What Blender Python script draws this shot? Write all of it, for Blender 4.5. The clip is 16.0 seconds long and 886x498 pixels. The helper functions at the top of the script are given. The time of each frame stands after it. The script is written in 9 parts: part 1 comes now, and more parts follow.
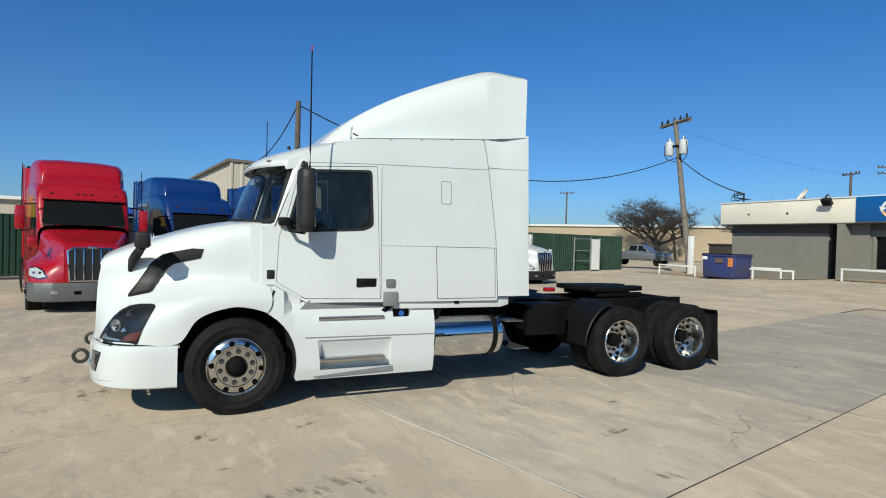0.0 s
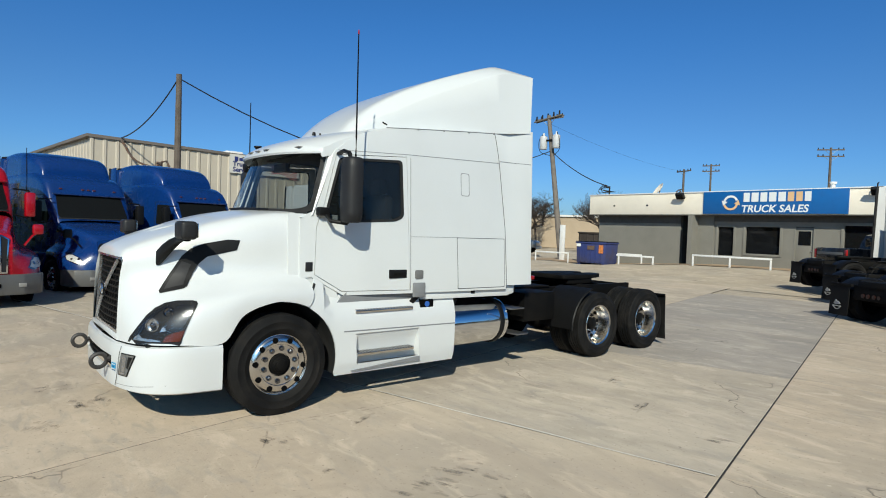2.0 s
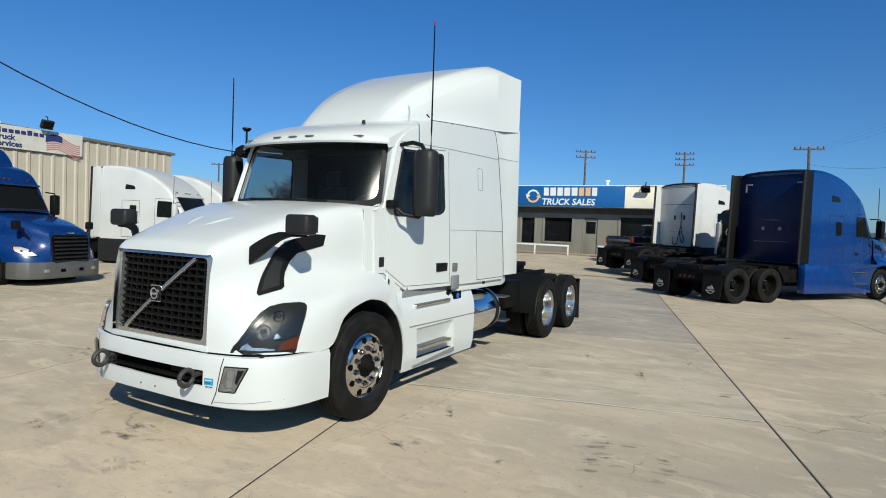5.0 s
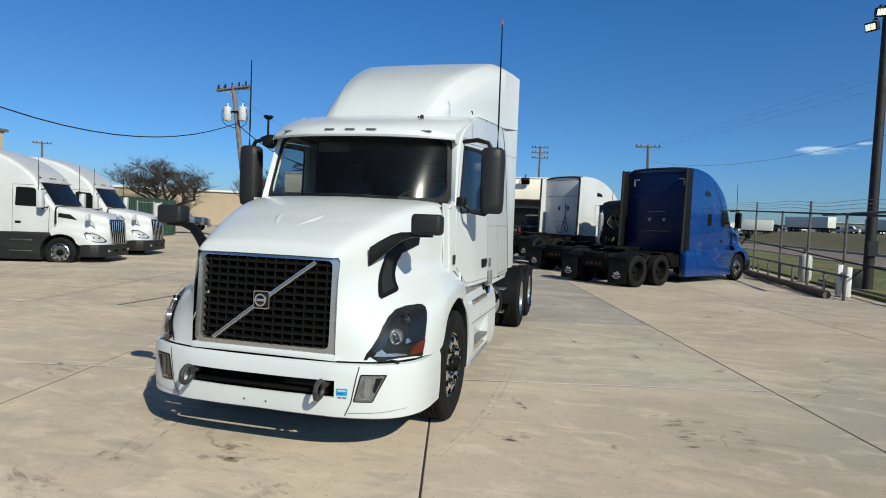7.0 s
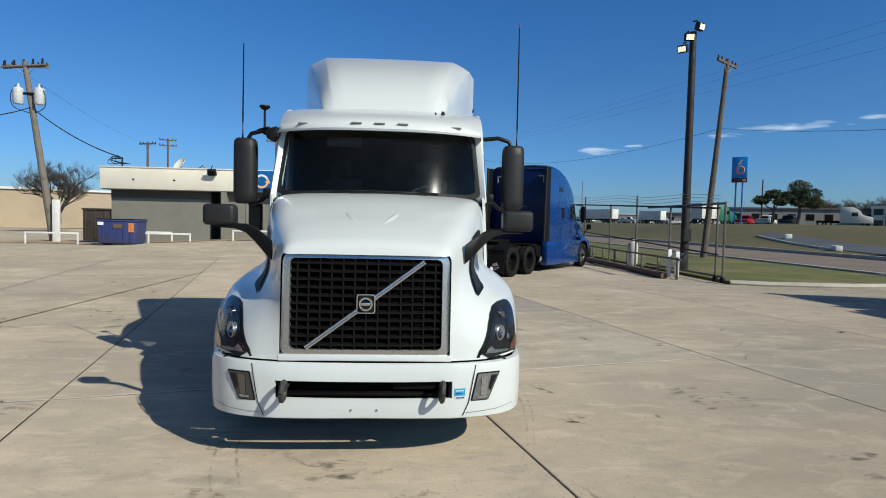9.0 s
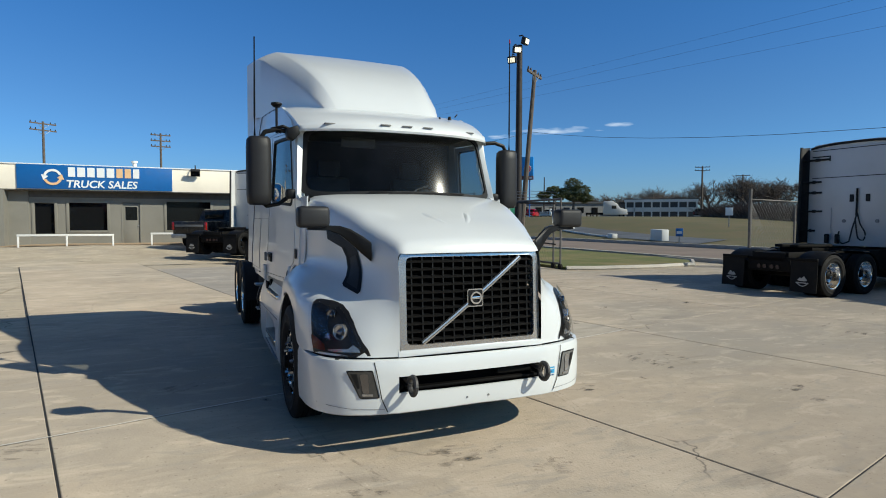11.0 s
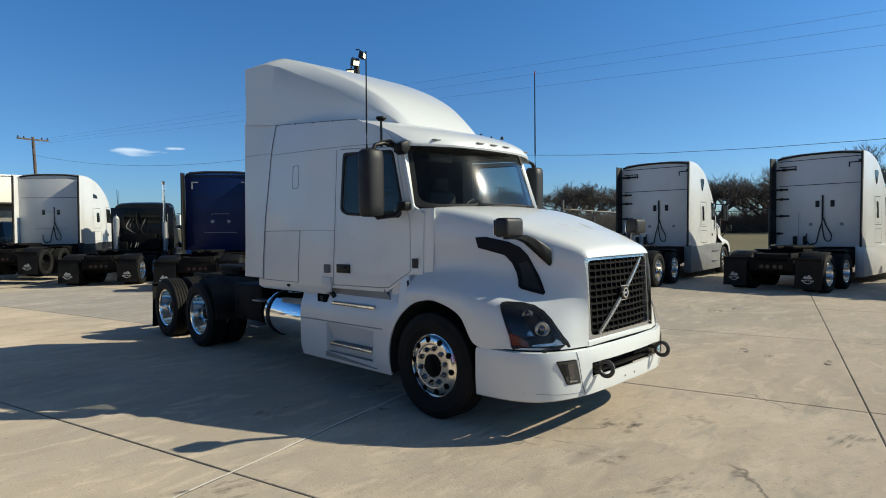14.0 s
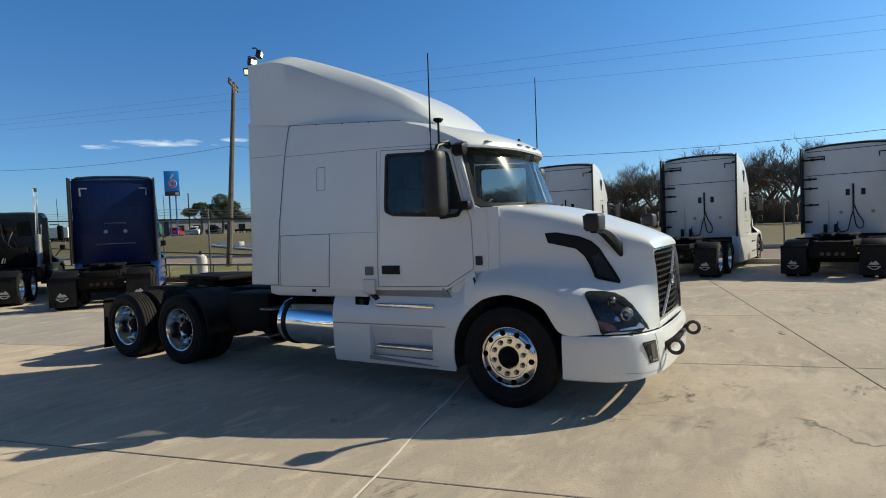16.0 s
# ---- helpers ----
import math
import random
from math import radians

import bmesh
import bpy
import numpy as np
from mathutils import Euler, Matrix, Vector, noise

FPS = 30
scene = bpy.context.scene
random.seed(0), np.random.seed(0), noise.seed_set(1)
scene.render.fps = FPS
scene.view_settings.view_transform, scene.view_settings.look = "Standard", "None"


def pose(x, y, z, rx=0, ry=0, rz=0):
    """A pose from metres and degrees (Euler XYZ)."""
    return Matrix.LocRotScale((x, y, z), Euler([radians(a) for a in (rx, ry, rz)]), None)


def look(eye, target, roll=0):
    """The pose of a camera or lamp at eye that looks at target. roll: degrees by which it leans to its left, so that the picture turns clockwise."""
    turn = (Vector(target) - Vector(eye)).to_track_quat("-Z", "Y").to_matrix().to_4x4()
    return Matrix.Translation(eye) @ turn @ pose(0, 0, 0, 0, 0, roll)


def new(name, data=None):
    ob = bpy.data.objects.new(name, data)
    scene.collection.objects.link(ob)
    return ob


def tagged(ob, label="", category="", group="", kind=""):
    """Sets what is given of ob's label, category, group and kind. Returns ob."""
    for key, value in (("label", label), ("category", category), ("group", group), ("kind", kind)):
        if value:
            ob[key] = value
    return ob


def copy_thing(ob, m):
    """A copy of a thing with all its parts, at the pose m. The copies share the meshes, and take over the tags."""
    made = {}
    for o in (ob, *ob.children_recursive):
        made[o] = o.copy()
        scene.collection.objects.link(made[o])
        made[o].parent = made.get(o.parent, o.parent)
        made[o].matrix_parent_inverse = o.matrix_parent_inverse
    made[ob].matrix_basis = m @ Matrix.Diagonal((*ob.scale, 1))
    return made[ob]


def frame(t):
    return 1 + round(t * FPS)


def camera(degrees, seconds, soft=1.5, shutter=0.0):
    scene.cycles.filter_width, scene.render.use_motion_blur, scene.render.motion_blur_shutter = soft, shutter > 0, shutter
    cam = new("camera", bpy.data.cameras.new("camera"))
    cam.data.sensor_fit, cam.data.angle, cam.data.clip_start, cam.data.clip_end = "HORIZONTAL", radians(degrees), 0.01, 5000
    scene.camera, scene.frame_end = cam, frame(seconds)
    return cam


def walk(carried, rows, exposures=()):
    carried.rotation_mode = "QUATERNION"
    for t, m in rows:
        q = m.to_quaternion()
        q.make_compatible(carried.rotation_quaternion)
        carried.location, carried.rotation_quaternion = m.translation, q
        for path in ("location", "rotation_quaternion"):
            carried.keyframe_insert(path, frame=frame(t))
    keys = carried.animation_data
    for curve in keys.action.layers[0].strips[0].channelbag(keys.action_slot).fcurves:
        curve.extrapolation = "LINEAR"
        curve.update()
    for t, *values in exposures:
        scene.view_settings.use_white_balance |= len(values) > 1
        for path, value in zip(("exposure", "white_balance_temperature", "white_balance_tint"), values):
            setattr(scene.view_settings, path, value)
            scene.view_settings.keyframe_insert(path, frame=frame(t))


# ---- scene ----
cam = camera(74.3, 16.0, soft=1.0)
PATH = [
    (0, (0.751, 7.458, 1.847), (-0.118, 5.657, 1.817), 1.6),
    (0.5, (1.199, 7.235, 1.844), (0.223, 5.49, 1.801), 1.8),
    (1, (1.688, 7.065, 1.825), (0.604, 5.385, 1.774), 1.9),
    (1.5, (2.089, 6.846, 1.826), (0.905, 5.236, 1.767), 1.9),
    (2, (2.433, 6.511, 1.845), (1.159, 4.971, 1.783), 2.0),
    (2.5, (2.853, 6.225, 1.828), (1.493, 4.76, 1.765), 2.1),
    (3, (3.224, 5.908, 1.821), (1.776, 4.529, 1.759), 2.1),
    (3.5, (3.535, 5.53, 1.833), (2.001, 4.249, 1.769), 2.1),
    (4, (3.888, 5.161, 1.815), (2.272, 3.985, 1.746), 2.1),
    (6.5, (5.003, 2.877, 1.793), (3.102, 2.263, 1.704), 2.4),
    (7, (5.219, 2.363, 1.808), (3.283, 1.871, 1.711), 2.3),
    (7.5, (5.275, 1.836, 1.757), (3.311, 1.473, 1.663), 2.2),
    (8, (5.334, 1.291, 1.756), (3.347, 1.082, 1.669), 2.3),
    (8.5, (5.443, 0.79, 1.767), (3.446, 0.735, 1.68), 1.7),
    (9, (5.459, 0.278, 1.752), (3.465, 0.402, 1.66), 1.3),
    (11.5, (5.175, -2.495, 1.745), (3.402, -1.574, 1.653), -0.0),
    (12, (4.93, -3.005, 1.758), (3.223, -1.965, 1.672), -0.1),
    (12.5, (4.748, -3.563, 1.751), (3.112, -2.415, 1.674), -0.2),
    (13, (4.506, -4.017, 1.734), (2.942, -2.772, 1.665), -0.4),
    (13.5, (4.187, -4.483, 1.758), (2.703, -3.144, 1.693), -0.6),
    (14, (3.9, -4.986, 1.763), (2.504, -3.556, 1.696), -0.7),
    (14.5, (3.543, -5.379, 1.717), (2.244, -3.86, 1.651), -0.8),
    (15, (3.181, -5.786, 1.715), (1.977, -4.19, 1.65), -1.0),
    (15.5, (2.839, -6.13, 1.754), (1.727, -4.469, 1.686), -1.7),
    (16, (2.449, -6.328, 1.765), (1.415, -4.617, 1.698), -2.4),
]
walk(cam, [(t, look(eye, target, roll)) for t, eye, target, roll in PATH], [(0.0, -0.17, 6600, 2), (4.0, -0.15, 6600, 2), (9.0, -0.16, 6600, 3), (12.0, 0.06, 6850, 2), (16.0, 0.19, 7400, 3)])

# ---------------------------------------------------------------- light
SUN = Vector((1.0, 1.05, 1.0)).normalized()
world = bpy.data.worlds.new("world")
scene.world = world
world.use_nodes = True
wn = world.node_tree
sky = wn.nodes.new("ShaderNodeTexSky")
sky.sky_type = "NISHITA"
sky.sun_disc = False
sky.sun_elevation = math.asin(SUN.z)
sky.sun_rotation = math.atan2(SUN.x, SUN.y)
sky.altitude, sky.air_density, sky.dust_density, sky.ozone_density = 150.0, 0.6, 1.0, 2.0
# hazy pale horizon, deep blue above; the unseen zenith is dimmed to deepen shadows
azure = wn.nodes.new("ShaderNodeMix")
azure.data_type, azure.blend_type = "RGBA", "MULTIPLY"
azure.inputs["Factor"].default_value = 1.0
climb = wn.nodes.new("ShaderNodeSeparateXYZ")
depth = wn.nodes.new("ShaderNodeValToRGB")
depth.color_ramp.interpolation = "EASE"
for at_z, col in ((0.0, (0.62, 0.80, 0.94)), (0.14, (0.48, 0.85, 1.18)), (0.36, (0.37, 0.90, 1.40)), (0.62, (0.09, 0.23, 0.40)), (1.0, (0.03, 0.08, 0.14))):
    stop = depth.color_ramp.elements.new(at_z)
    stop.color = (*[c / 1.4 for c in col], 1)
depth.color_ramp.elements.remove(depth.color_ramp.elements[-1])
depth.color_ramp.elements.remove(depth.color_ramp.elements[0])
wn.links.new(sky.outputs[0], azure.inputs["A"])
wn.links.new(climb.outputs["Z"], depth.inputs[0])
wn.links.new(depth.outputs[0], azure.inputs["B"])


def sky_math(op, a, b):
    n = wn.nodes.new("ShaderNodeMath")
    n.operation = op
    n.inputs[2].default_value = -1.05
    for k, v in enumerate((a, b)):
        if isinstance(v, (int, float)):
            n.inputs[k].default_value = v
        else:
            wn.links.new(v, n.inputs[k])
    return n.outputs[0]


# a few thin wisps of cloud low over the horizon: azimuth, elevation, half width and half height in degrees
way = wn.nodes.new("ShaderNodeTexCoord").outputs["Generated"]
wn.links.new(way, climb.inputs[0])
stretch = wn.nodes.new("ShaderNodeMapping")
stretch.inputs["Scale"].default_value = (14, 14, 90)
ragged = wn.nodes.new("ShaderNodeTexNoise")
ragged.inputs["Scale"].default_value, ragged.inputs["Detail"].default_value = 1.6, 5
wn.links.new(way, stretch.inputs["Vector"])
wn.links.new(stretch.outputs[0], ragged.inputs["Vector"])
tint = azure.outputs["Result"]
for az, el, wide, high in ((145.8, 8.6, 3.4, 0.36), (161.7, 7.0, 1.8, 0.36), (158.9, 7.4, 1.0, 0.14), (140.4, 8.95, 1.6, 0.22), (151.0, 8.1, 1.8, 0.2)):
    a, e = radians(az), radians(el)
    across = wn.nodes.new("ShaderNodeVectorMath")
    across.operation = "DOT_PRODUCT"
    across.inputs[1].default_value = (-math.sin(a) / radians(wide), math.cos(a) / radians(wide), 0)
    ahead = wn.nodes.new("ShaderNodeVectorMath")
    ahead.operation = "DOT_PRODUCT"
    ahead.inputs[1].default_value = (math.cos(a), math.sin(a), 0)
    split = wn.nodes.new("ShaderNodeSeparateXYZ")
    for n in (across, ahead, split):
        wn.links.new(way, n.inputs[0])
    rise_ = sky_math("DIVIDE", sky_math("SUBTRACT", split.outputs["Z"], math.sin(e)), radians(high))
    far = sky_math("ADD", sky_math("POWER", sky_math("ABSOLUTE", across.outputs["Value"], 0), 2.0), sky_math("POWER", sky_math("ABSOLUTE", rise_, 0), 2.0))
    body = sky_math("SUBTRACT", sky_math("MULTIPLY_ADD", ragged.outputs["Fac"], 4.0), far)
    amount = sky_math("MULTIPLY", sky_math("MINIMUM", sky_math("MAXIMUM", sky_math("MULTIPLY", body, 0.42), 0.0), 0.5), sky_math("GREATER_THAN", ahead.outputs["Value"], 0.5))
    cloud = wn.nodes.new("ShaderNodeMix")
    cloud.data_type = "RGBA"
    cloud.inputs["B"].default_value = (6.6, 7.2, 8.0, 1)
    wn.links.new(amount, cloud.inputs["Factor"])
    wn.links.new(tint, cloud.inputs["A"])
    tint = cloud.outputs["Result"]
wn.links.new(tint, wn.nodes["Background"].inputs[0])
wn.nodes["Background"].inputs[1].default_value = 0.168
sun_data = bpy.data.lights.new("sun", "SUN")
sun_data.energy, sun_data.angle, sun_data.color = 5.0, radians(0.53), (1.0, 0.945, 0.85)
sun = new("sun", sun_data)
sun.matrix_world = look(SUN * 60, (0, 0, 0))
scene.view_settings.exposure = 0.0

# ---------------------------------------------------------------- tools
def thing(name, label, category, group="", m=None, kind=""):
    ob = tagged(new(name), label, category, group, kind)
    ob.empty_display_size = 0.2
    if m is not None:
        ob.matrix_world = m
    return ob


def to_mesh(name, bm, mats, angle=0.55):
    bm.normal_update()
    for f in bm.faces:
        f.smooth = True
    for e in bm.edges:
        if len(e.link_faces) != 2 or e.calc_face_angle(0.0) > angle:
            e.smooth = False
    me = bpy.data.meshes.new(name)
    bm.to_mesh(me)
    bm.free()
    for m in (mats if isinstance(mats, (list, tuple)) else [mats]):
        me.materials.append(m)
    return me


def part(name, bm, mats, parent=None, label="", angle=0.55):
    """Links a bmesh, or a finished mesh, as one object under a thing or a part."""
    me = bm if isinstance(bm, bpy.types.Mesh) else to_mesh(name, bm, mats, angle)
    ob = new(name, me)
    if parent is not None:
        ob.parent = parent
    if label:
        ob["label"] = label
    return ob


def box(bm, x0, x1, y0, y1, z0, z1, bevel=0.0, seg=2, m=None):
    r = bmesh.ops.create_cube(bm, size=1.0)
    vs = r["verts"]
    for v in vs:
        v.co = Vector(((x0 + x1) / 2 + v.co.x * (x1 - x0), (y0 + y1) / 2 + v.co.y * (y1 - y0), (z0 + z1) / 2 + v.co.z * (z1 - z0)))
    if bevel:
        es = list({e for v in vs for e in v.link_edges})
        out = bmesh.ops.bevel(bm, geom=es, offset=bevel, segments=seg, profile=0.5, affect="EDGES")
        vs = list({v for f in out["faces"] for v in f.verts} | {v for v in vs if v.is_valid})
    if m is not None:
        bmesh.ops.transform(bm, matrix=m, verts=[v for v in vs if v.is_valid])
    return vs


def frame_of(d):
    d = d.normalized()
    u = d.cross(Vector((0, 0, 1)))
    if u.length < 1e-3:
        u = Vector((1, 0, 0))
    u.normalize()
    return u, d.cross(u).normalized()


def cyl(bm, p0, p1, r0, r1=None, n=14, caps=True):
    p0, p1 = Vector(p0), Vector(p1)
    r1 = r0 if r1 is None else r1
    u, w = frame_of(p1 - p0)
    a = [bm.verts.new(p0 + (u * math.cos(t) + w * math.sin(t)) * r0) for t in (2 * math.pi * i / n for i in range(n))]
    b = [bm.verts.new(p1 + (u * math.cos(t) + w * math.sin(t)) * r1) for t in (2 * math.pi * i / n for i in range(n))]
    for i in range(n):
        bm.faces.new((a[i], a[(i + 1) % n], b[(i + 1) % n], b[i]))
    if caps:
        bm.faces.new(a[::-1])
        bm.faces.new(b)


def tube(bm, pts, r, n=6):
    pts = [Vector(p) for p in pts]
    rings = []
    for i, p in enumerate(pts):
        d = pts[min(i + 1, len(pts) - 1)] - pts[max(i - 1, 0)]
        u, w = frame_of(d)
        rr = r[i] if isinstance(r, (list, tuple)) else r
        rings.append([bm.verts.new(p + (u * math.cos(t) + w * math.sin(t)) * rr) for t in (2 * math.pi * k / n for k in range(n))])
    for a, b in zip(rings, rings[1:]):
        for k in range(n):
            bm.faces.new((a[k], a[(k + 1) % n], b[(k + 1) % n], b[k]))
    bm.faces.new(rings[0][::-1])
    bm.faces.new(rings[-1])


def lathe(bm, prof, n=40, axis="y", c=(0, 0, 0)):
    """Turns (radius, along) pairs round an axis through c."""
    rings = []
    for i in range(n):
        t = 2 * math.pi * i / n
        ring = []
        for r, a in prof:
            p = (r * math.cos(t), a, r * math.sin(t)) if axis == "y" else ((a, r * math.cos(t), r * math.sin(t)) if axis == "x" else (r * math.cos(t), r * math.sin(t), a))
            ring.append(bm.verts.new(Vector(p) + Vector(c)))
        rings.append(ring)
    for i in range(n):
        a, b = rings[i], rings[(i + 1) % n]
        for k in range(len(prof) - 1):
            bm.faces.new((a[k], a[k + 1], b[k + 1], b[k]))
    bmesh.ops.remove_doubles(bm, verts=[v for r in rings for v in r], dist=1e-5)


def prism(bm, pts, a, b, plane="xz", bevel=0.0):
    """A flat outline drawn out from a to b across its plane."""
    def at(p, d):
        return {"xz": (p[0], d, p[1]), "yz": (d, p[0], p[1]), "xy": (p[0], p[1], d)}[plane]
    f = bm.faces.new([bm.verts.new(at(p, a)) for p in pts])
    out = bmesh.ops.extrude_face_region(bm, geom=[f])
    vs = [v for v in out["geom"] if isinstance(v, bmesh.types.BMVert)]
    for v, p in zip(vs, vs):
        q = list(v.co)
        q[{"xz": 1, "yz": 0, "xy": 2}[plane]] = b
        v.co = q
    fs = [f] + [g for g in out["geom"] if isinstance(g, bmesh.types.BMFace)]
    es = {e for g in fs for e in g.edges} | {e for v in vs for e in v.link_edges}
    bmesh.ops.recalc_face_normals(bm, faces=list({g for e in es for g in e.link_faces}))
    if bevel:
        bmesh.ops.bevel(bm, geom=list(es), offset=bevel, segments=2, profile=0.5, affect="EDGES")


def spline(pts, n):
    """n points along a smooth curve through pts (tuples of any length)."""
    P = np.array(pts, float)
    k = len(P)
    d = np.concatenate([[0], np.cumsum(np.maximum(np.linalg.norm(np.diff(P, axis=0), axis=1), 1e-6))])
    m = np.zeros_like(P)
    for i in range(k):
        a, b = max(i - 1, 0), min(i + 1, k - 1)
        m[i] = (P[b] - P[a]) / (d[b] - d[a])
    out = []
    for s in np.linspace(0, d[-1], n):
        i = min(max(int(np.searchsorted(d, s)) - 1, 0), k - 2)
        h = d[i + 1] - d[i]
        t = (s - d[i]) / h
        out.append((2 * t ** 3 - 3 * t ** 2 + 1) * P[i] + (t ** 3 - 2 * t ** 2 + t) * h * m[i] + (3 * t ** 2 - 2 * t ** 3) * P[i + 1] + (t ** 3 - t ** 2) * h * m[i + 1])
    return [tuple(float(v) for v in o) for o in out]


def bent(pts, x):
    """The value at x of a broken line of (x, value) pairs."""
    return float(np.interp(x, [p[0] for p in pts], [p[1] for p in pts]))


def loft(bm, rows, close=False, cap=False):
    """A skin over rows of points of one length."""
    vs = [[bm.verts.new(p) for p in row] for row in rows]
    for a, b in zip(vs, vs[1:]):
        n = len(a)
        for k in range(n if close else n - 1):
            q = (a[k], a[(k + 1) % n], b[(k + 1) % n], b[k])
            if len({tuple(round(c, 6) for c in v.co) for v in q}) > 2:
                bm.faces.new(q)
    if cap:
        bm.faces.new(vs[0][::-1])
        bm.faces.new(vs[-1])
    return vs


def mirrored(bm):
    """Adds the mirror image in the plane y = 0 and joins the two."""
    geom = bm.verts[:] + bm.edges[:] + bm.faces[:]
    out = bmesh.ops.duplicate(bm, geom=geom)
    nf = []
    for g in out["geom"]:
        if isinstance(g, bmesh.types.BMVert):
            g.co.y = -g.co.y
        elif isinstance(g, bmesh.types.BMFace):
            nf.append(g)
    bmesh.ops.reverse_faces(bm, faces=nf)
    bmesh.ops.remove_doubles(bm, verts=bm.verts[:], dist=0.0008)


def grown(bm, d):
    """Gives a skin the thickness d, inwards."""
    bmesh.ops.recalc_face_normals(bm, faces=bm.faces[:])
    bmesh.ops.solidify(bm, geom=bm.faces[:], thickness=d)


def laid(pts, tree, way, lift, start=3.0, step=0.06, flip=False):
    """A patch with the outline pts (along the two axes across way) laid on a skin, lift above it."""
    ax = 1 if abs(way[1]) > 0.5 else 0
    bm = bmesh.new()
    sgn = -way[ax]
    co = [((p[0], sgn * start, p[1]) if ax == 1 else (sgn * start, p[0], p[1])) for p in pts]
    bm.faces.new([bm.verts.new(c) for c in co])
    us = [p[0] for p in pts]
    ws = [p[1] for p in pts]
    for lo, hi, nrm in ((min(us), max(us), (1, 0, 0) if ax == 1 else (0, 1, 0)), (min(ws), max(ws), (0, 0, 1))):
        k = int((hi - lo) / step)
        for i in range(1, k + 1):
            t = lo + (hi - lo) * i / (k + 1)
            bmesh.ops.bisect_plane(bm, geom=bm.verts[:] + bm.edges[:] + bm.faces[:], plane_co=[c * t for c in nrm], plane_no=nrm)
    last = None
    for v in bm.verts:
        hit, no, _, _ = tree.ray_cast(v.co, Vector(way))
        if hit is None:
            hit, no, _, _ = tree.find_nearest(Vector((v.co.x, last.y if last and ax == 1 else v.co.y, v.co.z)) if ax == 1 else Vector((last.x if last else v.co.x, v.co.y, v.co.z)))
        if no.dot(Vector(way)) > 0:
            no = -no
        last = hit
        v.co = hit + no * lift
    bmesh.ops.recalc_face_normals(bm, faces=bm.faces[:])
    for f in bm.faces:
        f.normal_update()
    if sum(f.normal[ax] * sgn * f.calc_area() for f in bm.faces) < 0:
        bmesh.ops.reverse_faces(bm, faces=bm.faces[:])
    return bm


def seam(bm, pts, tree, way, width=0.009, lift=0.0025, start=3.0):
    """A narrow gap line along pts, laid on a skin."""
    ax = 1 if abs(way[1]) > 0.5 else 0
    sgn = -way[ax]
    P = []
    for a, b in zip(pts, pts[1:]):
        n = max(1, int(math.dist(a, b) / 0.06))
        P += [(a[0] + (b[0] - a[0]) * i / n, a[1] + (b[1] - a[1]) * i / n) for i in range(n)]
    P.append(pts[-1])
    L, R = [], []
    for i, p in enumerate(P):
        q0, q1 = P[max(i - 1, 0)], P[min(i + 1, len(P) - 1)]
        d = Vector((q1[0] - q0[0], q1[1] - q0[1])).normalized()
        nx, nz = -d.y * width / 2, d.x * width / 2
        for side, lst in ((1, L), (-1, R)):
            u, w = p[0] + nx * side, p[1] + nz * side
            o = Vector((u, sgn * start, w) if ax == 1 else (sgn * start, u, w))
            hit, no, _, _ = tree.ray_cast(o, Vector(way))
            if hit is None:
                hit = lst[-1].co - Vector(way) * -lift if lst else None
            lst.append(bm.verts.new(hit - Vector(way) * lift) if hit is not None else None)
    for i in range(len(P) - 1):
        q = (L[i], L[i + 1], R[i + 1], R[i])
        if all(q):
            f = bm.faces.new(q)
            f.normal_update()
            if f.normal[ax] * sgn < 0:
                f.normal_flip()


